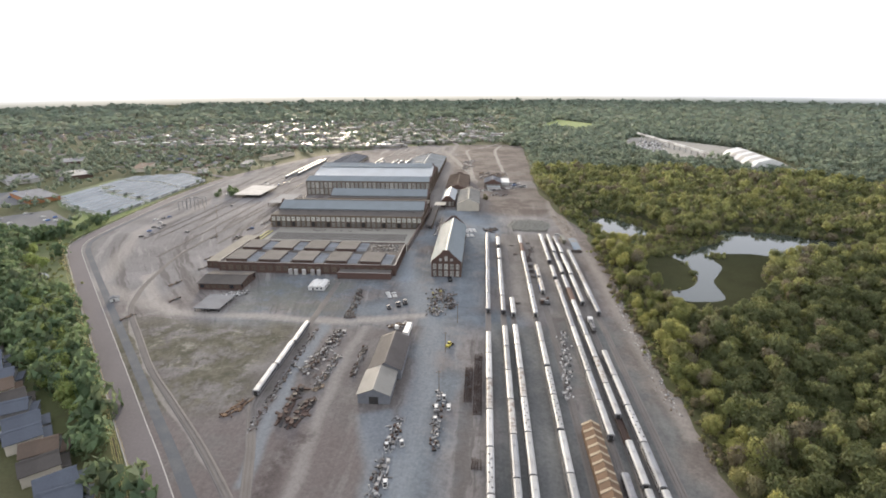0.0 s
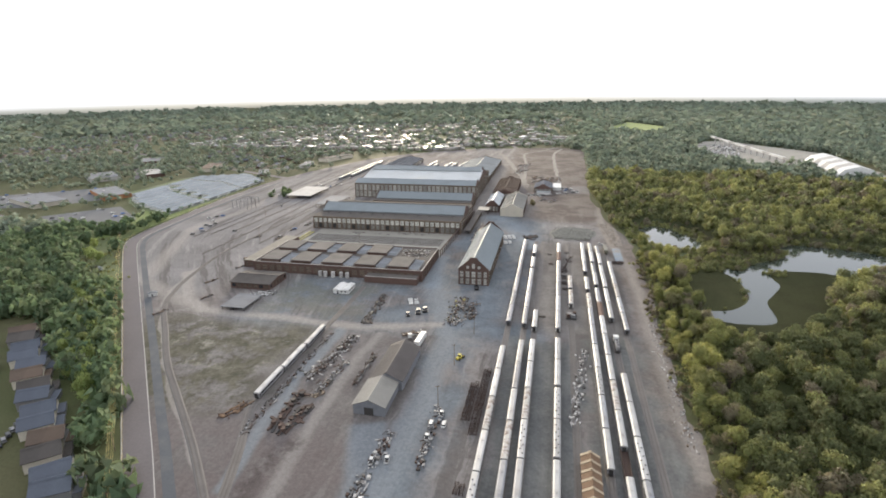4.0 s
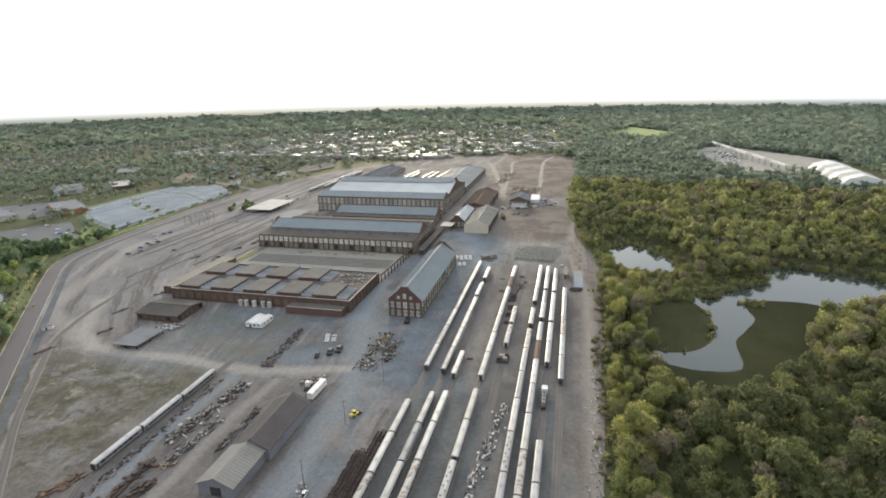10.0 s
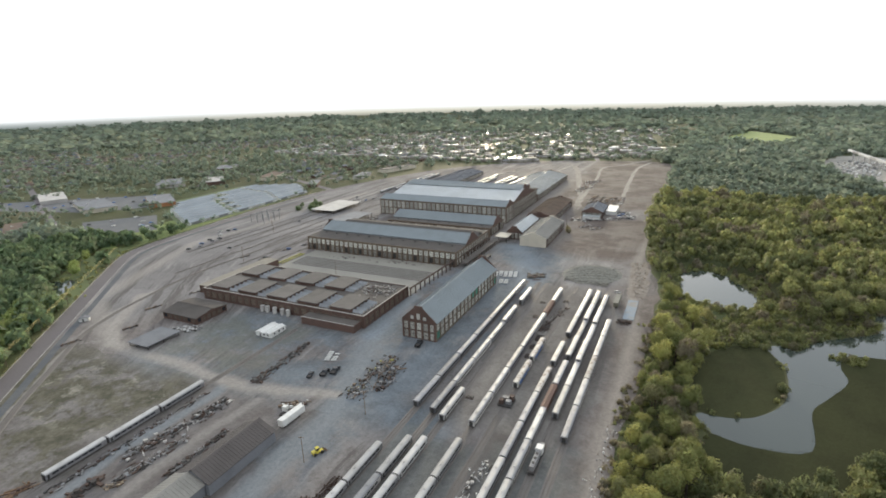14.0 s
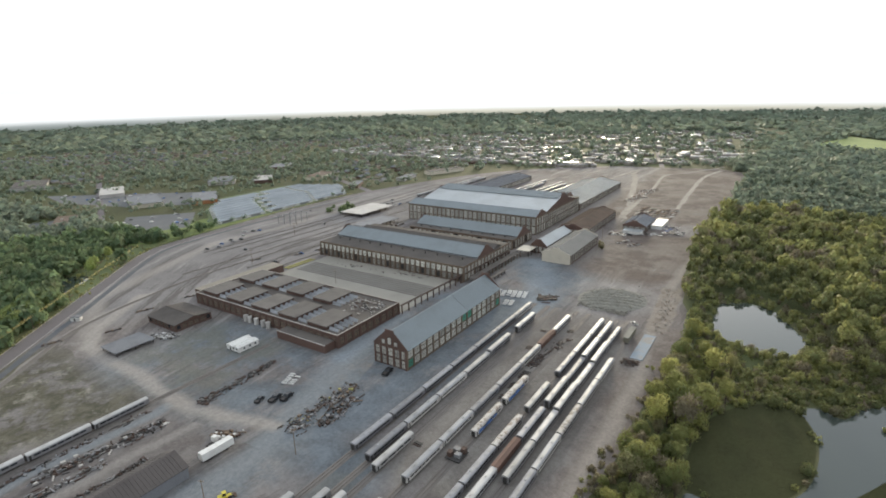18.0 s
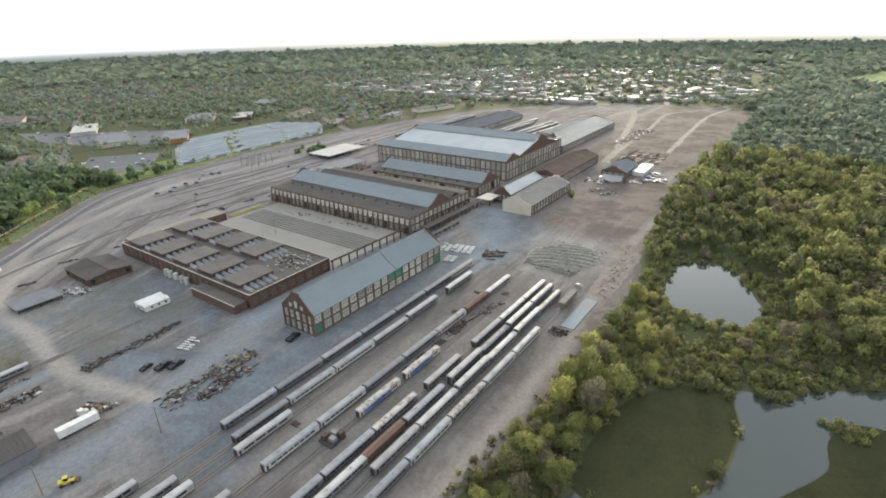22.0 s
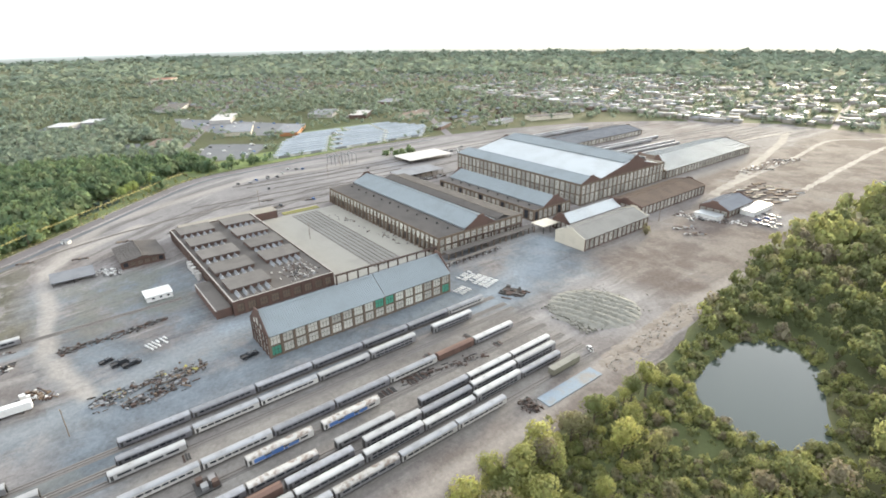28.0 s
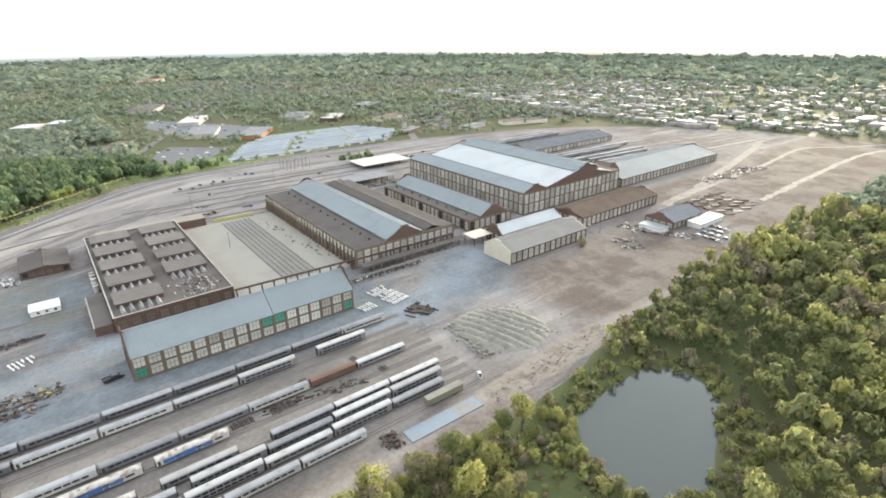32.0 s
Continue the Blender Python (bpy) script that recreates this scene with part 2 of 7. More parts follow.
        c = along(pale, 0.6, ((-100, 160), (-152, 211), (-181, 240), (-207, 271), (-238, 309)), 2.6, 0.8)
    else:
        # limestone gravel round the shops
        c = area(c, ((-165, 2, 300, 388, 14), (-66, 12, 370, 520, 8), (-58, 22, 500, 612, 14), (-15, 30, 300, 330, 10)), g, 0.85, gravel)
        c = area(c, ((-170, -95, 314, 372, 12),), rgb((0.128, 0.128, 0.110)), 0.75, k.step(k.noise(0.028, 6.0, 0.7), 0.42, 0.56))
        c = along(lane, 0.8, ((-28, 287), (-37, 320), (-53, 373), (-69, 407)), 14, 5)
        c = along(rgb((0.205, 0.230, 0.250)), 0.7, ((-58, 378), (-66, 450)), 12, 5)
        c = along(rgb((0.205, 0.230, 0.250)), 0.7, ((12, 490), (-8, 560), (-34, 605)), 22, 8, k.step(patch, 0.34, 0.5))
        c = area(c, ((18, 82, 320, 505, 6),), k.mix(k.step(k.noise(0.035, 6.0, 0.7), 0.4, 0.6), rgb((0.150, 0.136, 0.124)), rgb((0.200, 0.186, 0.168))), 0.8)
        # brown spoil north of the gravel
        c = area(c, ((0, 84, 590, 745, 14), (-60, 90, 800, 1250, 16)), k.mix(k.step(k.noise(0.02, 6.0, 0.7), 0.42, 0.58), rgb((0.105, 0.084, 0.072)), rgb((0.175, 0.150, 0.130))), 0.9, k.step(k.noise(0.03, 6.0, 0.75), 0.28, 0.46))
        c = along(pale, 0.5, ((-56, 560), (-57, 700), (-62, 1000)), 16, 8)
        c = along(pale, 0.6, ((-238, 309), (-251, 336), (-261, 370), (-271, 440)), 2.6, 0.8)
    c = area(c, ((7, 50, 60, 308, 4), (54, 96, 60, 320, 5)), trodden, 0.75)
    c = area(c, ((84, 112, 60, 520, 5),), k.mix(k.step(patch, 0.42, 0.58), rgb((0.190, 0.163, 0.145)), rgb((0.135, 0.113, 0.098))), 0.8)
    # worn ways
    c = along(pale, 0.8, ((-265, 376), (-231, 328), (-205, 309), (-145, 307.5), (-96, 303), (-64, 309), (-38, 316)), 8, 3)
    c = along(pale, 0.6, ((-205, 309), (-290, 353), (-350, 495), (-342, 580), (-346, 660), (-330, 800)) if not south else ((-205, 309), (-290, 353)), 13, 5)
    c = along(rgb((0.268, 0.240, 0.212)), 0.75, ((92, 200), (93, 320)) if south else ((92, 280), (93, 440), (83, 530), (81, 600), (83, 661), (90, 860)), 7, 3)
    # tyre marks and grain
    f = k.noise(0.55, 8.0, 0.8)
    v = k.math("ADD", k.math("MULTIPLY", f, 1.25), k.math("ADD", k.math("MULTIPLY", fine_s, k.math("ADD", k.math("MULTIPLY", west, 0.1), 0.28)), 0.2))
    c = k.hsv(c, v)
    k.bump(f, 0.6, 0.25)
    return k.done(c, 0.95, 0.0, 0.08)


def land_material():
    """Meadow, scrub floor and bare soil of the country round the yard."""
    k = Nodes("land")
    c = k.mix(k.step(k.noise(0.006, 5.0), 0.4, 0.62), rgb((0.068, 0.078, 0.032)), rgb((0.090, 0.086, 0.044)))
    c = k.mix(k.step(k.noise(0.03, 6.0, 0.7), 0.52, 0.7), c, rgb((0.064, 0.060, 0.032)))
    f = k.noise(0.7, 5.0, 0.7)
    c = k.hsv(c, k.math("ADD", k.math("MULTIPLY", f, 0.8), 0.6))
    k.bump(f, 0.6, 0.4)
    return k.done(c, 0.9, 0.0, 0.15)


def water_material():
    k = Nodes("pond_water")
    k.bump(k.noise(0.25, 3.0), 0.03, 0.1)
    return k.done(rgb((0.040, 0.050, 0.043)), 0.04, 0.0, 0.55)


def haze_material():
    """Pale haze and sun glow painted in emission at the rim of the country: it dissolves into the sky, warmer under the
    sun.
    """
    k = Nodes("distant_haze")
    sep = k.n.new("ShaderNodeSeparateXYZ")
    k.l.new(k.pos, sep.inputs[0])
    far = k.n.new("ShaderNodeMapping")
    far.inputs["Scale"].default_value = (0.004, 0.004, 0.11)
    k.l.new(k.pos, far.inputs["Vector"])
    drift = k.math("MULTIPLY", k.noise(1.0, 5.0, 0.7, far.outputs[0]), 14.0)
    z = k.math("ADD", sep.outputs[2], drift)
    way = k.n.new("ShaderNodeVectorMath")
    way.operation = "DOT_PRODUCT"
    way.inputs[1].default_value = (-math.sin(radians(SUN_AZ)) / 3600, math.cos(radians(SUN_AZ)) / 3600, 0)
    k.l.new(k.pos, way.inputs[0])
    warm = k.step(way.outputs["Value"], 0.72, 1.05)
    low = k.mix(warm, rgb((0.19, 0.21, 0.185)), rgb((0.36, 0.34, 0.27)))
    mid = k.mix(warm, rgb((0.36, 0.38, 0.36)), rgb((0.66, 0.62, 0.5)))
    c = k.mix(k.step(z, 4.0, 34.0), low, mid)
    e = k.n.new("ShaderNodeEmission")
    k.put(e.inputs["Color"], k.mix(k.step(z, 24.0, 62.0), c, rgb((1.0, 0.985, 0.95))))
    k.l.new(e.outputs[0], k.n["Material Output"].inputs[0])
    return k.m


YARD_S, YARD_N, LAND, WATER, HAZE = yard_material("yard_dirt_south", True), yard_material("yard_dirt_north", False), land_material(), water_material(), haze_material()
BRICK = surface("red_brick", (0.108, 0.067, 0.053), (0.073, 0.051, 0.043), 0.85, big=0.15, fine=2.5, var=0.3)
BRICK_TAN = surface("weathered_brick", (0.145, 0.108, 0.078), (0.10, 0.08, 0.062), 0.85, big=0.15, fine=2.5, var=0.3)
CONCRETE = surface("concrete", (0.42, 0.40, 0.37), (0.30, 0.28, 0.26), 0.85)
BEIGE = surface("beige_render", (0.52, 0.47, 0.38), (0.42, 0.38, 0.31), 0.85, amount=0.6, var=0.1)
METAL_ROOF = surface("blue_grey_metal_roof", (0.190, 0.215, 0.225), (0.150, 0.166, 0.170), 0.6, 0.2, 0.5, 0.05, 0.6, 0.5, 0.08, 0.05, 0.15, 0.02)
PALE_ROOF = surface("pale_metal_roof", (0.38, 0.40, 0.405), (0.30, 0.305, 0.30), 0.4, 0.45, 0.5, 0.05, 0.6, 0.5, 0.08, 0.05, 0.15, 0.02)
TAR_ROOF = surface("tar_and_gravel_roof", (0.098, 0.087, 0.078), (0.066, 0.059, 0.054), 0.9, 0.0, 0.2, 0.07, 1.2, 0.6, 0.2)
BROWN_ROOF = surface("brown_shingle_roof", (0.135, 0.10, 0.076), (0.09, 0.07, 0.056), 0.9, 0.0, 0.2, 0.07, 1.2, 0.6, 0.2)
GREY_ROOF = surface("grey_shingle_roof", (0.17, 0.175, 0.185), (0.12, 0.12, 0.13), 0.85, 0.0, 0.25, 0.1, 1.2, 0.6, 0.2)
COPING = surface("stone_coping", (0.33, 0.30, 0.27), (0.22, 0.20, 0.18), 0.8)
MONITOR_ROOF = surface("monitor_roof_felt", (0.128, 0.117, 0.108), (0.090, 0.082, 0.076), 0.9, 0.0, 0.2, 0.1, 1.2, 0.6, 0.2)
PANEL = surface("painted_window_panel", (0.40, 0.38, 0.33), (0.27, 0.25, 0.21), 0.5, 0.0, 0.4, 0.4, 3.0, 0.6, 0.12, 0.3, 0.0)
GREEN = surface("green_panel", (0.06, 0.22, 0.15), (0.08, 0.17, 0.12), 0.6, rand=0.2)
GLASS = surface("dark_window_glass", (0.028, 0.031, 0.036), (0.045, 0.045, 0.048), 0.25, 0.0, 0.3, 0.5, 2.0, 0.3, 0.1, 0.3, 0.0)
SKYLIGHT = surface("skylight_glass", (0.24, 0.25, 0.26), (0.16, 0.165, 0.17), 0.4, 0.0, 0.5, 0.5, 2.0, 0.5, 0.1, 0.2, 0.0)
TAUPE_ROOF = surface("taupe_metal_roof", (0.21, 0.20, 0.18), (0.155, 0.145, 0.13), 0.7, 0.1)
PANEL_PALE = surface("pale_painted_panel", (0.56, 0.55, 0.48), (0.44, 0.42, 0.37), 0.5, rand=0.15)
# dull stained steel, with the shade on the car sides put into its colour
SHADED_STEEL = surface("stained_steel_darkened_for_shade", (0.155, 0.15, 0.158), (0.10, 0.095, 0.095), 0.6, 0.25, 0.4, 0.3, 1.5, 0.6, 0.15, 0.2, 0.1, 0.02)
DULL_ROOF = surface("dull_carriage_roof", (0.235, 0.235, 0.245), (0.16, 0.155, 0.155), 0.5, 0.25, 0.4, 0.3, 1.5, 0.6, 0.15, 0.2, 0.1, 0.02)
BROWN_PAINT = surface("brown_wagon_paint", (0.13, 0.078, 0.06), (0.085, 0.056, 0.046), 0.8, rand=0.1)
SILVER = surface("stainless_steel", (0.25, 0.245, 0.25), (0.165, 0.157, 0.155), 0.5, 0.4, 0.5, 0.25, 1.5, 0.5, 0.1, 0.12, 0.1, 0.02)
CAR_ROOF = surface("carriage_roof_paint", (0.26, 0.262, 0.27), (0.18, 0.175, 0.17), 0.5, 0.3, 0.5, 0.2, 1.5, 0.5, 0.12, 0.22, 0.1, 0.02)
LIGHT_ROOF = surface("light_carriage_roof", (0.365, 0.36, 0.35), (0.30, 0.285, 0.265), 0.5, 0.25, 0.5, 0.2, 1.5, 0.6, 0.12, 0.22, 0.1, 0.02)
PEELING = surface("peeling_roof_paint", (0.37, 0.355, 0.33), (0.17, 0.13, 0.105), 0.6, 0.1, 0.4, 0.45, 1.5, 1.0, 0.2, 0.15, 0.1, 0.02)
WHITE = surface("white_paint", (0.62, 0.61, 0.58), (0.46, 0.44, 0.40), 0.5, 0.0, 0.4, 0.3, 1.5, 0.5, 0.1, 0.06, 0.0)
DARK = surface("dark_steel", (0.05, 0.048, 0.046), (0.08, 0.06, 0.05), 0.7, 0.2)
RUST = surface("rusty_steel", (0.084, 0.056, 0.045), (0.055, 0.041, 0.035), 0.85, 0.1)
BLUE = surface("blue_paint", (0.06, 0.13, 0.32), (0.08, 0.12, 0.22), 0.5)
WOOD = surface("weathered_timber", (0.17, 0.125, 0.09), (0.11, 0.085, 0.065), 0.9)
ASPHALT = surface("worn_asphalt", (0.148, 0.131, 0.132), (0.118, 0.106, 0.108), 0.85, big=0.03, fine=0.8)
LEAF = leaf_material("leaves", (0.155, 0.172, 0.068), (0.35, 0.34, 0.120), False, 0.45, 1.6)
LEAVES = leaf_material("woodland_leaves", (0.128, 0.142, 0.066), (0.300, 0.300, 0.116), True, 0.45, 1.3)
BELT_LEAVES = leaf_material("bright_spring_leaves", (0.140, 0.188, 0.072), (0.250, 0.295, 0.102), True, 0.4, 1.3, 0.2)
GREEN_LEAVES = leaf_material("green_woodland_leaves", (0.098, 0.142, 0.080), (0.200, 0.252, 0.122), True, 0.4, 1.2, 0.2)
# far leaves: distance haze put into the colour as a paler, bluer green
HAZED_LEAVES = leaf_material("haze_paled_leaves", (0.158, 0.196, 0.150), (0.228, 0.262, 0.190), True, 0.3, 0.3, 0.25)
BARK = surface("bark", (0.09, 0.07, 0.055), (0.06, 0.05, 0.04), 0.95)


# ---- mesh helpers ----
def part(name, bm, material, parent, label=""):
    """Links a bmesh, or a mesh that is shared, as one object under a thing or a part."""
    if isinstance(bm, bmesh.types.BMesh):
        me = bpy.data.meshes.new(name)
        bm.to_mesh(me), bm.free()
        me.materials.append(material)
    else:
        me = bm
    ob = new(name, me)
    ob.parent = parent
    if label:
        ob["label"] = label
    return ob


def thing(name, label, category, m=None, group="", kind=""):
    ob = new(name)
    ob.empty_display_size = 1.0
    if m is not None:
        ob.matrix_world = m
    return tagged(ob, label, category, group, kind)


def box(bm, x0, x1, y0, y1, z0, z1):
    v = [bm.verts.new(p) for p in ((x0, y0, z0), (x1, y0, z0), (x1, y1, z0), (x0, y1, z0), (x0, y0, z1), (x1, y0, z1), (x1, y1, z1), (x0, y1, z1))]
    for f in ((3, 2, 1, 0), (4, 5, 6, 7), (0, 1, 5, 4), (1, 2, 6, 5), (2, 3, 7, 6), (3, 0, 4, 7)):
        bm.faces.new([v[i] for i in f])


def prism(bm, profile, y0, y1):
    """A profile of (x, z) pairs, counter-clockwise seen from -y, run from y0 to y1."""
    a = [bm.verts.new((x, y0, z)) for x, z in profile]
    b = [bm.verts.new((x, y1, z)) for x, z in profile]
    bm.faces.new(a), bm.faces.new(b[::-1])
    n = len(profile)
    for i in range(n):
        bm.faces.new((a[i], b[i], b[(i + 1) % n], a[(i + 1) % n]))


def cyl(bm, x, y, z0, z1, r, n=8, r1=None):
    r1 = r if r1 is None else r1
    a = [bm.verts.new((x + r * math.cos(i * math.tau / n), y + r * math.sin(i * math.tau / n), z0)) for i in range(n)]
    b = [bm.verts.new((x + r1 * math.cos(i * math.tau / n), y + r1 * math.sin(i * math.tau / n), z1)) for i in range(n)]
    bm.faces.new(a[::-1]), bm.faces.new(b)
    for i in range(n):
        bm.faces.new((a[i], a[(i + 1) % n], b[(i + 1) % n], b[i]))


def box_part(name, mat, parent, dims, label=""):
    bm = bmesh.new()
    box(bm, *dims)
    return part(name, bm, mat, parent, label)


def sheet(name, pts, z, mat, label, category, kind="structure", edge=0.0, cut=12.0):
    """A flat piece of ground from the corners of its outline, with an uneven edge."""
    out = []
    for i, (x, y) in enumerate(pts):
        x2, y2 = pts[(i + 1) % len(pts)]
        n = max(1, int(math.hypot(x2 - x, y2 - y) / cut)) if edge else 1
        for j in range(n):
            px, py = x + (x2 - x) * j / n, y + (y2 - y) * j / n
            if edge:
                px += edge * noise.noise((px * 0.07, py * 0.07, 3.1))
                py += edge * noise.noise((px * 0.07, py * 0.07, 9.7))
            out.append((px, py, z))
    bm = bmesh.new()
    f = bm.faces.new([bm.verts.new(p) for p in out])
    f.normal_update()
    if f.normal.z < 0:
        f.normal_flip()
    bmesh.ops.triangulate(bm, faces=[f])
    return tagged(part(name, bm, mat, None), label, category, kind=kind)


def strip(name, pts, width, z, mat, label, category, ragged=0.0):
    """A road or path of one width along a line."""
    bm = bmesh.new()
    rows = []
    for i, p in enumerate(pts):
        a, b = Vector(pts[max(i - 1, 0)]), Vector(pts[min(i + 1, len(pts) - 1)])
        d = (b - a).normalized()
        rows.append([bm.verts.new((p[0] + s * d.y * width / 2 * (1 + ragged * noise.noise((p[0] * 0.11, p[1] * 0.11, 5.0 * s))), p[1] - s * d.x * width / 2 * (1 + ragged * noise.noise((p[0] * 0.11, p[1] * 0.11, 5.0 * s))), z)) for s in (-1, 1)])
    for r, q in zip(rows, rows[1:]):
        bm.faces.new((r[0], r[1], q[1], q[0]))
    bmesh.ops.recalc_face_normals(bm, faces=bm.faces)
    return tagged(part(name, bm, mat, None), label, category, kind="structure")


def smooth_line(pts, n=6):
    """Catmull-Rom through the points."""
    out = []
    q = [pts[0]] + list(pts) + [pts[-1]]
    for i in range(1, len(q) - 2):
        for j in range(n):
            t = j / n
            out.append(tuple(0.5 * (2 * q[i][k] + (q[i + 1][k] - q[i - 1][k]) * t + (2 * q[i - 1][k] - 5 * q[i][k] + 4 * q[i + 1][k] - q[i + 2][k]) * t * t + (3 * q[i][k] - q[i - 1][k] - 3 * q[i + 1][k] + q[i + 2][k]) * t ** 3) for k in range(2)))
    return out + [tuple(pts[-1])]


BOUNDS = {}


def inside(x, y, poly):
    """Whether a place lies in an outline of the plan."""
    key = tuple(poly[:3]) + (len(poly),)
    if key not in BOUNDS:
        BOUNDS[key] = (min(p[0] for p in poly), max(p[0] for p in poly), min(p[1] for p in poly), max(p[1] for p in poly))
    b = BOUNDS[key]
    if not (b[0] <= x <= b[1] and b[2] <= y <= b[3]):
        return False
    hit = False
    for i in range(len(poly)):
        (x1, y1), (x2, y2) = poly[i - 1], poly[i]
        if (y1 > y) != (y2 > y) and x < (x2 - x1) * (y - y1) / (y2 - y1) + x1:
            hit = not hit
    return hit


# ---- ground, yard, roads, water ----
EAST = [(97, -120), (96, 240), (98, 330), (103, 400), (103, 450), (101, 475), (103, 510), (101, 535), (95, 567), (88, 595), (84, 640), (78, 700), (76, 760), (78, 860), (88, 1225)]
WEST = [(-20, -120), (20, -10), (-116, 150), (-157, 190), (-209, 246), (-274, 318), (-343, 394), (-380, 440), (-396, 474), (-403, 540), (-413, 658), (-411, 777), (-385, 900), (-330, 1050), (-230, 1160), (-110, 1235), (40, 1262)]
YARD_LINE = EAST + WEST[::-1][:-2] + [(-20, 30), (60, -120)]
bm = bmesh.new()
v = [bm.verts.new((40 + 3700 * math.cos(i * math.tau / 96), 150 + 3700 * math.sin(i * math.tau / 96), 0)) for i in range(96)]
bm.faces.new(v)
tagged(part("ground", bm, LAND, None), "green and brown open country to the horizon", "ground", kind="structure")
CUT = [(97.33, 300), (-257.75, 300)]
sheet("yard", [p for p in EAST if p[1] < 300] + CUT + [p for p in YARD_LINE[len(EAST):] if p[1] < 300], 0.05, YARD_S, "bare dirt and gravel of the southern rail yard", "yard", edge=5.0)
sheet("yard", CUT[::-1] + [p for p in EAST if p[1] > 300] + [p for p in YARD_LINE[len(EAST):] if p[1] > 300], 0.05, YARD_N, "bare dirt and gravel of the northern rail yard", "yard", edge=5.0)
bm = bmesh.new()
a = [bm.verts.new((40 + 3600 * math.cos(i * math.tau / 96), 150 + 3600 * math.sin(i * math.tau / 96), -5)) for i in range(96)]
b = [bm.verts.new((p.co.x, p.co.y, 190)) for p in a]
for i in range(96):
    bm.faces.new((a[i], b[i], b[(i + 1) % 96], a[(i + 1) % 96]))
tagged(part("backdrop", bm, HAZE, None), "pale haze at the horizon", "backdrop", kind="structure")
POND = [(163, 454), (171, 430), (167, 395), (150, 373), (129, 369), (134, 355), (150, 351), (172, 357), (177, 389), (186, 405), (198, 426), (198, 443), (206, 459), (237, 462), (262, 457), (336, 482), (345, 500), (321, 512), (290, 528), (254, 537), (231, 528), (228, 500), (209, 485), (190, 470), (181, 455), (172, 459)]
POND_NORTH = [(119, 523), (116, 545), (117, 575), (127, 584), (137, 584), (150, 576), (162, 548), (169, 530), (160, 512), (148, 507), (132, 512)]
POND_WEST = [(-372, 362), (-352, 375), (-330, 352), (-322, 336), (-345, 345)]
for nm, p in (("pond", POND), ("pond", POND_NORTH), ("pond", POND_WEST)):
    sheet(nm, smooth_line(p + p[:1], 5)[:-1], 0.06, WATER, "still pond of dark green water with reeds round it", "pond")
EDGE = smooth_line([(20, -12), (-116, 146), (-157, 192), (-209, 250), (-274, 322), (-343, 399), (-374, 436), (-389, 470), (-397, 540), (-405, 658), (-404, 777)])
for side, w, z, m, lab in ((5.6, 0.45, 0.1, CONCRETE, "pale edge line of the perimeter road"), (-5.9, 0.4, 0.1, CONCRETE, "pale edge line of the perimeter road"), (10.5, 4.5, 0.085, surface("ditch_gravel", (0.082, 0.087, 0.095), (0.13, 0.128, 0.125), 0.9, fine=1.0), "grey stone ditch beside the perimeter road")):
    line = []
    for i, p in enumerate(EDGE):
        a, q = Vector(EDGE[max(i - 1, 0)]), Vector(EDGE[min(i + 1, len(EDGE) - 1)])
        d = (q - a).normalized()
        line.append((p[0] + d.y * side, p[1] - d.x * side))
    strip("road_edge", line, w, z, m, lab, "road edge")
strip("road", smooth_line([(20, -12), (-116, 146), (-157, 192), (-209, 250), (-274, 322), (-343, 399), (-374, 436), (-389, 470), (-397, 540), (-405, 658), (-404, 777), (-378, 900), (-322, 1052), (-225, 1165), (-110, 1242)]), 11.5, 0.09, ASPHALT, "worn pinkish grey perimeter road", "road")


# ---- buildings ----
def plate(bm, xs, zs, solid, y0, y1):
    """A plate in the x-z plane with openings through it: cell (i, j) is filled where solid(i, j)."""
    at = {}

    def v(i, j, y):
        if (i, j, y) not in at:
            at[i, j, y] = bm.verts.new((xs[i], y, zs[j]))
        return at[i, j, y]

    nx, nz = len(xs) - 1, len(zs) - 1
    full = {(i, j) for i in range(nx) for j in range(nz) if solid(i, j)}
    for i, j in full:
        bm.faces.new((v(i, j, y0), v(i + 1, j, y0), v(i + 1, j + 1, y0), v(i, j + 1, y0)))
        bm.faces.new((v(i, j + 1, y1), v(i + 1, j + 1, y1), v(i + 1, j, y1), v(i, j, y1)))
        for (di, dj), (a, b) in (((0, -1), ((0, 0), (1, 0))), ((0, 1), ((1, 1), (0, 1))), ((-1, 0), ((0, 1), (0, 0))), ((1, 0), ((1, 0), (1, 1)))):
            if (i + di, j + dj) not in full:
                p, q = (i + a[0], j + a[1]), (i + b[0], j + b[1])
                bm.faces.new((v(*p, y1), v(*q, y1), v(*q, y0), v(*p, y0)))


def shared(name, bm, mat):
    me = bpy.data.meshes.new(name)
    bm.to_mesh(me), bm.free(), me.materials.append(mat)
    return me


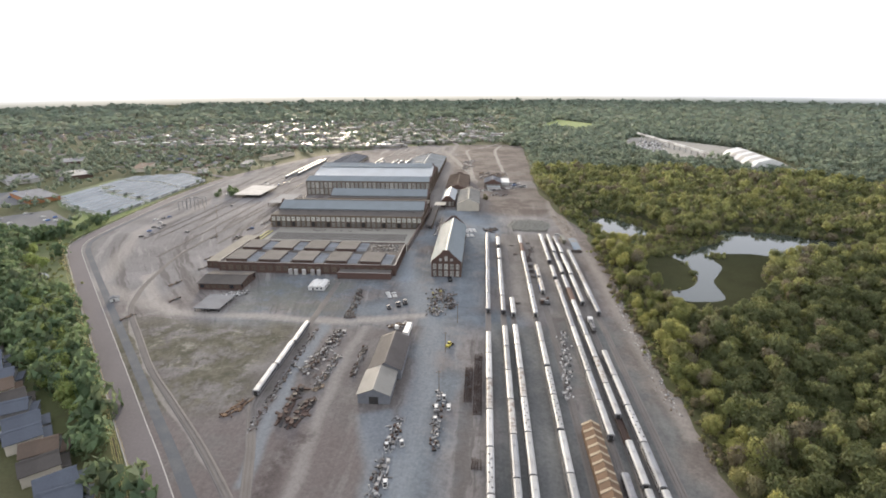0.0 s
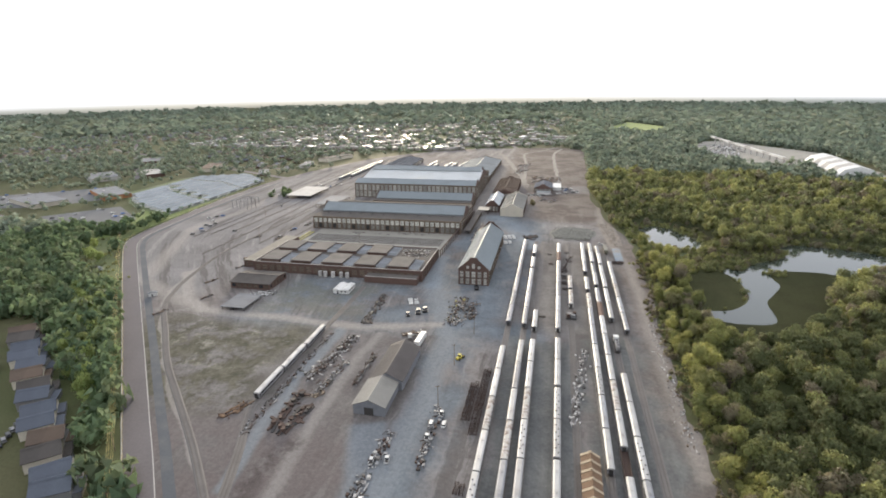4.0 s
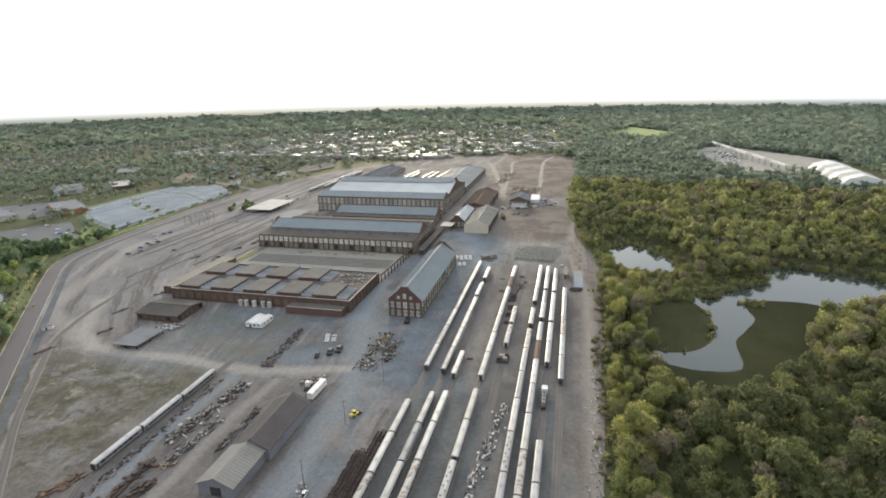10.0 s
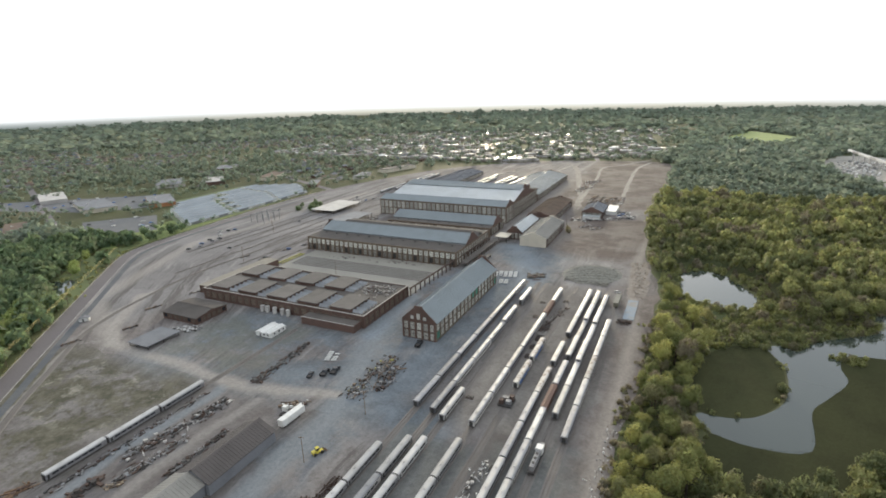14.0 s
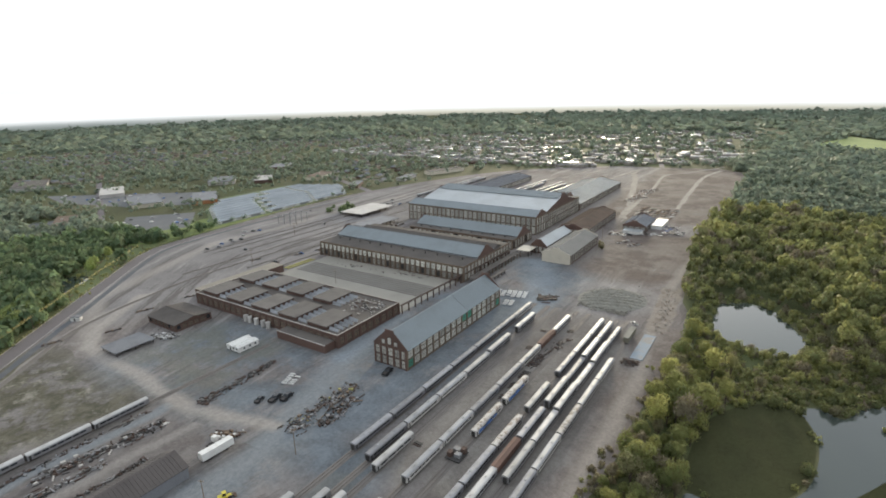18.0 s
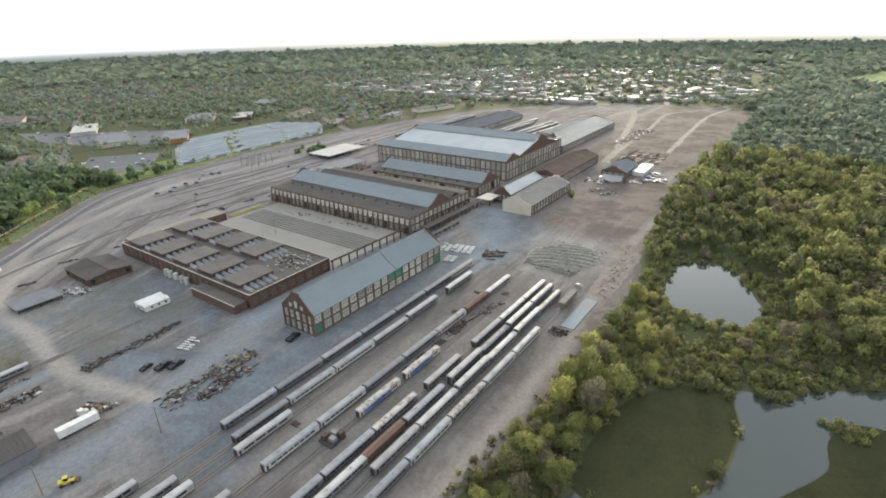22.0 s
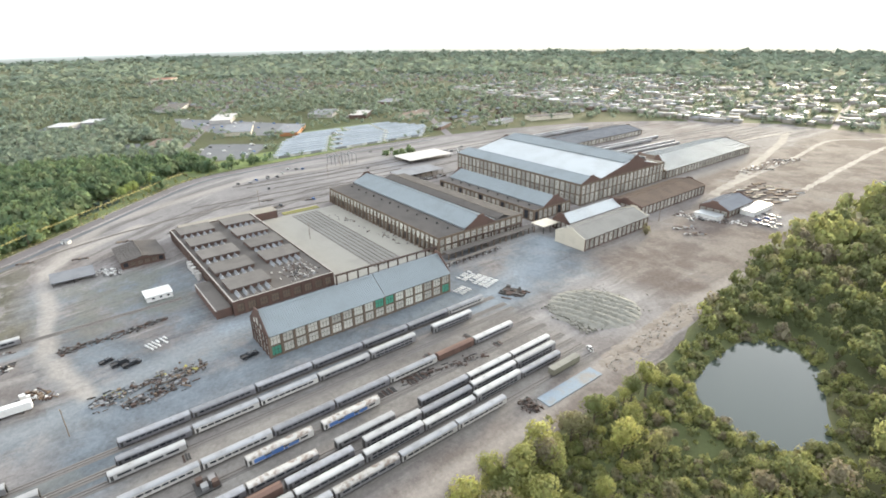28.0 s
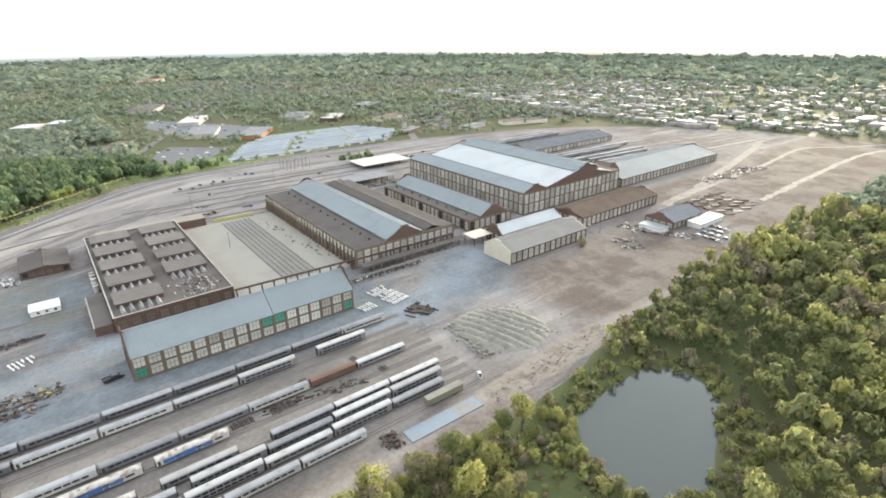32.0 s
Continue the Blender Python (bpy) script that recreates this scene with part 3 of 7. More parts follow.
def lattice(parent, p0, p1, z1, n, rows=1, sill=1.2, head=None, mat=BRICK, pil=1.1, panel=PANEL, special=None, piers=True, some=None):
    """A brick wall from p0 to p1, outside on its right-hand side, with openings that hold windows, and piers between them."""
    p0, p1 = Vector((*p0, 0)), Vector((*p1, 0))
    length, ang = (p1 - p0).length, math.degrees(math.atan2(p1.y - p0.y, p1.x - p0.x))
    head = z1 - 1.4 if head is None else head
    base = pose(p0.x, p0.y, 0, 0, 0, ang)
    w = length / n
    h = (head - sill - 0.7 * (rows - 1)) / rows
    xs = [0.0] + [x for i in range(n) for x in (i * w + pil / 2, (i + 1) * w - pil / 2)] + [length]
    zs = [0.0] + [z for r in range(rows) for z in (sill + r * (h + 0.7), sill + r * (h + 0.7) + h)] + [z1]
    bm = bmesh.new()
    plate(bm, xs, zs, lambda i, j: not (i % 2 and j % 2), 0, 0.45)
    part("wall", bm, mat, parent).matrix_basis = base
    if piers:
        bm = bmesh.new()
        box(bm, -pil * 0.4, pil * 0.4, -0.3, -0.002, 0, z1 + 0.12)
        pme = shared("pier", bm, mat)
        for i in range(n + 1):
            part("pier", pme, None, parent).matrix_basis = base @ pose(min(max(i * w, pil * 0.4), length - pil * 0.4), 0, 0)
    ww = w - pil - 0.01
    bars = 4 if ww > 2.6 else 3
    fx = [q for k in range(bars) for q in (-ww / 2 + k * (ww - 0.14) / (bars - 1), -ww / 2 + k * (ww - 0.14) / (bars - 1) + 0.14)]
    fz = [0.005, 0.15, h * 0.55, h * 0.55 + 0.14, h - 0.15, h - 0.005]
    bm = bmesh.new()
    plate(bm, fx, fz, lambda i, j: i % 2 == 0 or j % 2 == 0, 0, 0.1)
    fme = shared("window_frame", bm, DARK)
    panes = {}
    for r in range(rows):
        for i in range(n):
            m = (special or {}).get((i, r), panel)
            if some and m is panel and (i * 7 + r * 3) % 5 < 1:
                m = some
            if m.name not in panes:
                bm = bmesh.new()
                box(bm, -ww / 2 + 0.02, ww / 2 - 0.02, 0.06, 0.2, 0.02, h - 0.02)
                panes[m.name] = shared("pane", bm, m)
            win = part("window", fme, None, parent)
            win.matrix_basis = base @ pose((i + 0.5) * w, 0.1, sill + r * (h + 0.7))
            part("pane", panes[m.name], None, win)


def plain_wall(parent, p0, p1, z1, mat):
    """A closed wall on a side that has no openings in view."""
    length = math.hypot(p1[0] - p0[0], p1[1] - p0[1])
    bm = bmesh.new()
    box(bm, 0, length, 0, 0.45, 0, z1)
    part("wall", bm, mat, parent).matrix_basis = pose(p0[0], p0[1], 0, 0, 0, math.degrees(math.atan2(p1[1] - p0[1], p1[0] - p0[0])))


def gable_wall(parent, x0, x1, y, z0, z1, mat, thick=0.5, facing=-1, axis="y", step=0.8):
    """A brick gable that rises a little over the roof, its face at y (or at x for axis x)."""
    bm = bmesh.new()
    c = (x0 + x1) / 2
    prof = [(x0, z0), (x1, z0), (x1, z0 + step), (c + 3, z1 + step - 0.5), (c + 3, z1 + step + 0.7), (c - 3, z1 + step + 0.7), (c - 3, z1 + step - 0.5), (x0, z0 + step)]
    prism(bm, prof, 0, thick)
    ob = part("gable", bm, mat, parent)
    ob.matrix_basis = pose(0, y, 0) if axis == "y" else pose(y, 0, 0, 0, 0, 90)
    return ob


def gable_roof(parent, x0, x1, y0, y1, ze, zr, mat, axis="y", thick=0.3, name="roof", ribs=0.0):
    """Two slopes with thickness, standing seams and a ridge cap; the ridge lies along y, or along x once turned."""
    bm = bmesh.new()
    c = (x0 + x1) / 2
    stations = [(y0, 0.0)]
    if ribs:
        for i in range(1, int((y1 - y0) / ribs)):
            y = y0 + i * ribs
            stations += [(y - 0.09, 0.0), (y - 0.05, 0.13), (y + 0.05, 0.13), (y + 0.09, 0.0)]
    stations.append((y1, 0.0))
    prev = None
    for y, dz in stations:
        row = [bm.verts.new(p) for p in ((x0, y, ze - thick), (x0, y, ze + dz), (c, y, zr + dz), (x1, y, ze + dz), (x1, y, ze - thick), (c, y, zr - thick))]
        if prev:
            for i in range(6):
                bm.faces.new((prev[i], row[i], row[(i + 1) % 6], prev[(i + 1) % 6]))
        else:
            bm.faces.new(row)
        prev = row
    bm.faces.new(prev[::-1])
    ob = part(name, bm, mat, parent)
    cap = bmesh.new()
    prism(cap, [(c - 0.8, zr - 0.22), (c + 0.8, zr - 0.22), (c, zr + 0.3)], y0 + 0.1, y1 - 0.1)
    part("ridge_cap", cap, mat, ob)
    if axis == "x":
        ob.matrix_basis = pose(0, 0, 0, 0, 0, -90)
    return ob


# machine shop: a long brick hall under one metal gable roof
shop = thing("workshop_building", "long brick machine shop with a blue-grey metal gable roof", "building")
sp = {(0, 0): GREEN, (9, 1): GREEN, (10, 1): GREEN, (16, 0): GREEN, (7, 1): PANEL_PALE, (8, 1): PANEL_PALE, (11, 1): PANEL_PALE, (12, 1): PANEL_PALE, (13, 1): PANEL_PALE, (12, 0): PANEL_PALE, (13, 0): PANEL_PALE}
lattice(shop, (-16, 388), (-16, 497), 12.0, 17, 2, 1.0, 11.2, BRICK_TAN, 1.3, special=sp)
plain_wall(shop, (-39, 497), (-39, 388), 12.0, BRICK_TAN)
lattice(shop, (-39, 388), (-16, 388), 12.0, 5, 2, 0.4, 11.0, BRICK, 1.5)
plain_wall(shop, (-16, 497), (-39, 497), 12.0, BRICK)
gable_wall(shop, -39.2, -15.8, 387.8, 12.0, 20.5, BRICK)
gable_wall(shop, -39.2, -15.8, 496.8, 12.0, 20.5, BRICK)
for x, z, w, h in ((-27.5, 13.2, 2.6, 4.2), (-31.8, 13.0, 2.4, 2.6), (-23.2, 13.0, 2.4, 2.6)):
    win = box_part("window", DARK, shop, (x - w / 2, x + w / 2, 387.65, 387.8, z, z + h))
    box_part("pane", PANEL, win, (x - w / 2 + 0.15, x + w / 2 - 0.15, 387.6, 387.66, z + 0.15, z + h - 0.15))
gable_roof(shop, -40, -15, 388.4, 452, 12.1, 20.6, METAL_ROOF, ribs=1.2)
gable_roof(shop, -40, -15, 452.3, 496.7, 12.3, 20.8, METAL_ROOF, ribs=1.2)

FLAT_TAN = surface("tan_flat_roof", (0.23, 0.208, 0.17), (0.165, 0.15, 0.126), 0.9)
# foundry: low brick block with rows of roof monitors
fdry = thing("foundry_building", "low dark brick foundry with raised monitors on its tar roof", "building")
FX0, FX1, FY0, FY1, FZ = -212.0, -68.0, 388.0, 448.0, 8.5
lattice(fdry, (FX1, FY0), (FX1, FY1), FZ, 9, 1, 1.5, 6.4, BRICK, 2.2, panel=BRICK_TAN)
lattice(fdry, (FX0, FY0), (FX1, FY0), FZ, 22, 1, 1.5, 6.4, BRICK, 2.2, panel=BRICK_TAN)
plain_wall(fdry, (FX0, FY1), (FX0, FY0), FZ, BRICK)
plain_wall(fdry, (FX1, FY1), (FX0, FY1), FZ, BRICK)
box_part("roof", TAR_ROOF, fdry, (FX0 + 0.5, FX1 - 0.5, FY0 + 0.5, FY1 - 0.5, 7.6, 8.0))
for d in ((FX0 - 0.3, FX1 + 0.3, FY0 - 0.3, FY0 + 0.5, 8.6, 8.85), (FX0 - 0.3, FX1 + 0.3, FY1 - 0.5, FY1 + 0.3, 8.6, 8.85), (FX0 - 0.3, FX0 + 0.5, FY0 + 0.5, FY1 - 0.5, 8.6, 8.85), (FX1 - 0.5, FX1 + 0.3, FY0 + 0.5, FY1 - 0.5, 8.6, 8.85)):
    box_part("coping", COPING, fdry, d, "pale stone coping")
for row, (y0, y1) in enumerate(((391, 414), (422, 444))):
    for i in range(5 - row):
        x0 = FX0 + 5 + i * 27.6
        mon = box_part("monitor", MONITOR_ROOF, fdry, (x0 - 0.4, x0 + 17.0, y0 - 0.5, y1 + 0.5, 10.2, 10.6), "raised flat monitor roof")
        box_part("monitor_wall", BRICK, mon, (x0, x0 + 16.6, y0, y1, 8.0, 10.19))
        for j in range(5):
            bm = bmesh.new()
            ya = y0 + 1.2 + j * (y1 - y0 - 1.4) / 5
            v = [bm.verts.new(p) for p in ((x0 + 17.1, ya, 8.0), (x0 + 25.0, ya, 8.0), (x0 + 17.1, ya + 1.2, 10.1), (x0 + 17.1, ya + 2.4, 8.0), (x0 + 25.0, ya + 2.4, 8.0), (x0 + 25.0, ya + 1.2, 9.6))]
            for f in ((0, 1, 5, 2), (2, 5, 4, 3), (1, 4, 5), (0, 2, 3), (0, 3, 4, 1)):
                bm.faces.new([v[q] for q in f])
            part("skylight", bm, SKYLIGHT, mon)
            bm = bmesh.new()
            v = [bm.verts.new(p) for p in ((x0 + 25.02, ya - 0.1, 8.0), (x0 + 25.02, ya + 2.5, 8.0), (x0 + 25.02, ya + 1.2, 9.9), (x0 + 25.2, ya - 0.1, 8.0), (x0 + 25.2, ya + 2.5, 8.0), (x0 + 25.2, ya + 1.2, 9.9))]
            for f in ((0, 2, 1), (3, 4, 5), (0, 3, 5, 2), (2, 5, 4, 1), (1, 4, 3, 0)):
                bm.faces.new([v[q] for q in f])
            part("skylight_end", bm, COPING, mon, "pale triangular skylight end")
wing = thing("brick_annex", "long low brick wing with a tan roof beside the foundry", "building")
lattice(wing, (-226, 396), (-212.6, 396), 6.0, 3, 1, 1.2, 4.6, BRICK, 1.6, panel=BRICK_TAN)
plain_wall(wing, (-226, 470), (-226, 396), 6.0, BRICK)
plain_wall(wing, (-212.6, 448.5), (-212.6, 470), 6.0, BRICK)
plain_wall(wing, (-212.6, 470), (-226, 470), 6.0, BRICK)
box_part("roof", FLAT_TAN, wing, (-226.3, -212.6, 395.6, 470.4, 6.02, 6.4))
# lower front block and entrance
porch = thing("brick_annex", "low brick annex with a flat tar roof at the foundry front", "building")
for x0, x1, y0, y1, h in ((-112, -70, 379, 387.4, 5.0),):
    box_part("wall", BRICK, porch, (x0, x1, y0, y1, 0, h))
    box_part("roof", TAR_ROOF, porch, (x0 + 0.5, x1 - 0.5, y0 + 0.5, y1, h, h + 0.15))
    box_part("coping", COPING, porch, (x0 - 0.2, x1 + 0.2, y0 - 0.2, y0 + 0.4, h, h + 0.3))
annex = thing("brick_annex", "small brick annex with a low dark pitched roof", "building")
lattice(annex, (-209, 350), (-177, 350), 5.0, 7, 1, 1.2, 4.0, BRICK, 1.2, panel=BRICK_TAN, some=GLASS)
lattice(annex, (-177, 350), (-177, 376), 5.0, 6, 1, 1.2, 4.0, BRICK, 1.2, panel=BRICK_TAN, some=GLASS)
plain_wall(annex, (-177, 376), (-209, 376), 5.0, BRICK)
plain_wall(annex, (-209, 376), (-209, 350), 5.0, BRICK)
gable_roof(annex, -377, -349, -210, -176, 5.2, 7.2, TAR_ROOF, "x", ribs=2.0)
for x in (-176.5, -209.0):
    gable_wall(annex, 350, 376, x, 5.0, 6.0, BRICK, 0.5, axis="x", step=0.1)
shelter = thing("open_shelter", "low open shelter with a flat grey roof", "shelter")
box_part("roof", GREY_ROOF, shelter, (-192.5, -174, 311, 335, 2.6, 2.9))
for x in (-191.5, -183, -175):
    for y in (312, 323, 334):
        box_part("post", DARK, shelter, (x - 0.15, x + 0.15, y - 0.15, y + 0.15, 0, 2.6))


PANEL_DIM = surface("dim_panel", (0.24, 0.225, 0.195), (0.16, 0.15, 0.13), 0.6, rand=0.3)


def hall(name, label, x0, x1, y0, y1, z_aisle, c0, c1, z_eave, z_ridge, roof, bays_s, bays_e, rows=1, aisle=TAR_ROOF, brick=BRICK_TAN, south=None):
    """A hall along x: aisles under flat roofs, and a raised nave with a gable roof from y = c0 to c1."""
    h = thing(name, label, "building")
    lattice(h, (x0, y0), (x1, y0), z_aisle, bays_s, rows, 0.8, z_aisle - 1.6, brick, 1.3, some=GLASS if rows == 1 else None, special=south)
    lattice(h, (x1, y0), (x1, y1), z_aisle, bays_e, rows, 0.8, z_aisle - 1.6, brick, 1.3, some=GLASS if rows == 1 else None)
    plain_wall(h, (x1, y1), (x0, y1), z_aisle, brick)
    plain_wall(h, (x0, y1), (x0, y0), z_aisle, brick)
    if c0 - y0 > 1.5:
        box_part("aisle_roof", aisle, h, (x0 + 0.3, x1 - 0.3, y0 + 0.3, c0, z_aisle - 0.2, z_aisle + 0.1))
    if y1 - c1 > 1.5:
        box_part("aisle_roof", aisle, h, (x0 + 0.3, x1 - 0.3, c1, y1 - 0.3, z_aisle - 0.2, z_aisle + 0.1))
    if z_eave - z_aisle > 0.8:
        for y in (c0, c1):
            box_part("clerestory", SKYLIGHT, h, (x0 + 1, x1 - 1, y - 0.15, y + 0.15, z_aisle, z_eave - 0.2))
    gable_roof(h, -c1 - 0.8, -c0 + 0.8, x0 + 0.6, x1 - 0.6, z_eave, z_ridge, roof, "x", ribs=1.6)
    for x in (x1 + 0.1, x0 + 0.5):
        gable_wall(h, c0 - 0.6, c1 + 0.6, x, z_aisle, z_ridge, BRICK, 0.6, axis="x", step=0.5)
    return h


# lower south bays: darkness of open bays put into dim and dark panes
hall_b = hall("workshop_building", "brick hall with dark aisle roofs and a blue-grey gable", -222, -62, 524, 604, 13.0, 548, 576, 14.5, 20.5, METAL_ROOF, 30, 14, 2, south={(i, 0): DARK if i % 7 in (1, 4) else PANEL_DIM for i in range(30)} | {(i, 1): PANEL_PALE for i in range(30)})
bm = bmesh.new()
prism(bm, [(-1.5, 0), (0, 0), (0, 9.5), (-0.45, 9.5)], -0.4, 0.4)
buttress_me = shared("buttress", bm, BRICK_TAN)
for i in range(31):
    part("buttress", buttress_me, None, hall_b).matrix_basis = pose(min(max(-222 + i * 160 / 30, -221.5), -62.5), 523.69, 0, 0, 0, 90)
gable_roof(hall_b, -594, -580, -219, -64, 13.6, 15.6, TAR_ROOF, "x", name="aisle_ridge_roof", ribs=2.0)
hall_c = hall("workshop_building", "brick hall with a pale blue-grey gable roof and small roof vents", -190, -68, 624, 668, 9.5, 636, 662, 10.5, 16.5, METAL_ROOF, 22, 8)
bighall = hall("workshop_building", "tall brick erecting hall under a bright metal roof", -236, -70, 684, 812, 19.0, 712, 800, 19.6, 28.5, PALE_ROOF, 28, 20, 2)
gable_roof(bighall, -712, -684, -236, -70, 19.3, 23.5, METAL_ROOF, "x", name="aisle_roof", ribs=1.6)
gable_roof(bighall, -784, -748, -233, -73, 27.6, 31.0, METAL_ROOF, "x", name="monitor_roof", ribs=1.6)
for y in (749.5, 782.5):
    box_part("monitor_wall", SKYLIGHT, bighall, (-232, -74, y - 0.2, y + 0.2, 24.0, 27.6))
gable_wall(bighall, 748, 784, -72.6, 24.0, 30.6, BRICK, 0.6, axis="x", step=0.5)
gable_wall(bighall, 684, 712, -69.9, 19.0, 23.8, BRICK, 0.6, axis="x", step=0.5)


for i in range(9):
    box_part("roof_vent", DARK, hall_c, (-180 + i * 12.5, -178.9 + i * 12.5, 630, 631.1, 9.6, 11.0))
for i in range(12):
    box_part("roof_vent", DARK, hall_b, (-212 + i * 12.6, -211 + i * 12.6, 540, 541, 13.1, 14.4))


def long_shed(label, x0, x1, y0, y1, ze, zr, wall, roof, nx, ny, rows=1, gable=None, name="workshop_building"):
    """A gabled shed along y."""
    h = thing(name, label, "building")
    lattice(h, (x1, y0), (x1, y1), ze, ny, rows, 0.8, ze - 1.0, wall, 1.0)
    plain_wall(h, (x0, y1), (x0, y0), ze, wall)
    if gable:
        box_part("end_wall", gable, h, (x0, x1, y0 - 0.3, y0 + 0.2, 0, ze + 0.2))
    else:
        lattice(h, (x0, y0), (x1, y0), ze, nx, rows, 0.8, ze - 1.0, wall, 1.0)
    plain_wall(h, (x1, y1), (x0, y1), ze, wall)
    gable_roof(h, x0 - 0.5, x1 + 0.5, y0 + 0.3, y1 - 0.3, ze + 0.1, zr, roof, ribs=1.4)
    gable_wall(h, x0 - 0.1, x1 + 0.1, y0 - 0.4, ze, zr, gable or wall, 0.5, step=0.4)
    gable_wall(h, x0 - 0.1, x1 + 0.1, y1 - 0.2, ze, zr, gable or wall, 0.5, step=0.4)
    return h


long_shed("narrow brick shop with a pale metal gable roof", -50, -34, 626, 690, 7.5, 12.5, BRICK, PALE_ROOF, 4, 14)
long_shed("brick shop with a rendered beige end wall and a grey roof", -30, -4, 606, 682, 8.5, 13.0, BRICK, TAUPE_ROOF, 6, 14, gable=BEIGE)
long_shed("brick storehouse with a large brown shingle roof", -50, -20, 698, 798, 8.5, 12.0, BRICK, BROWN_ROOF, 6, 18)
long_shed("long shop wing with a bright metal roof", -128, -70, 818, 1000, 8.5, 14.5, BRICK_TAN, surface("worn_pale_roof", (0.265, 0.275, 0.27), (0.20, 0.205, 0.20), 0.55, 0.25, 0.5, 0.05, 0.6, 0.5, 0.08, 0.05, 0.15, 0.02), 8, 30)
long_shed("small brick house with a grey gable roof and white lean-to", 2, 26, 748, 790, 6.0, 10.5, BRICK, GREY_ROOF, 4, 7)
pavilion = thing("brick_annex", "brick gabled pavilion at the end of the long shop wing", "building")
lattice(pavilion, (-84, 813), (-84, 831), 15.0, 3, 1, 8.5, 13.5, BRICK, 1.2)
plain_wall(pavilion, (-104, 813), (-84, 813), 15.0, BRICK)
plain_wall(pavilion, (-104, 831), (-104, 813), 15.0, BRICK)
gable_roof(pavilion, -831.6, -812.4, -104, -84.4, 15.1, 20.5, BROWN_ROOF, "x", ribs=1.4)
for x in (-84.1, -103.9):
    gable_wall(pavilion, 812.6, 831.4, x, 15.0, 20.6, BRICK, 0.5, axis="x", step=0.4)
canopy = thing("open_shelter", "long flat white canopy on posts", "shelter")
box_part("roof", CONCRETE, canopy, (-326, -290, 658, 720, 4.4, 4.8))
for x in (-324, -308, -292):
    for i in range(6):
        box_part("post", DARK, canopy, (x - 0.2, x + 0.2, 660 + i * 11.6, 660.4 + i * 11.6, 0, 4.4))

# barn with a newer front half
barn = thing("barn", "long grey metal barn with a brown and a pale roof half", "barn")
for x0, x1, y0, y1, ze, zr, roof in ((-58, -42.5, 215.5, 238, 5.0, 8.2, surface("dull_sheet_roof", (0.27, 0.255, 0.225), (0.19, 0.175, 0.155), 0.55, 0.15)), (-57, -40.5, 238.2, 274.5, 5.4, 9.4, surface("dark_barn_roof", (0.098, 0.085, 0.078), (0.07, 0.06, 0.055), 0.7))):
    bm = bmesh.new()
    c = (x0 + x1) / 2
    prism(bm, [(x0, 0), (x1, 0), (x1, ze), (c, zr - 0.05), (x0, ze)], y0, y1)
    part("wall", bm, GREY_ROOF, barn)
    gable_roof(barn, x0 - 0.6, x1 + 0.6, y0 - 0.4, y1 + 0.4 if y1 > 250 else y1, ze + 0.05, zr + 0.2, roof, ribs=1.5)
# the wall is closed here: a dark plate paints the shade of a doorway
box_part("door", DARK, barn, (-52.5, -48, 215.3, 215.45, 0, 4.0), "dark plate standing in for an open doorway's shade")


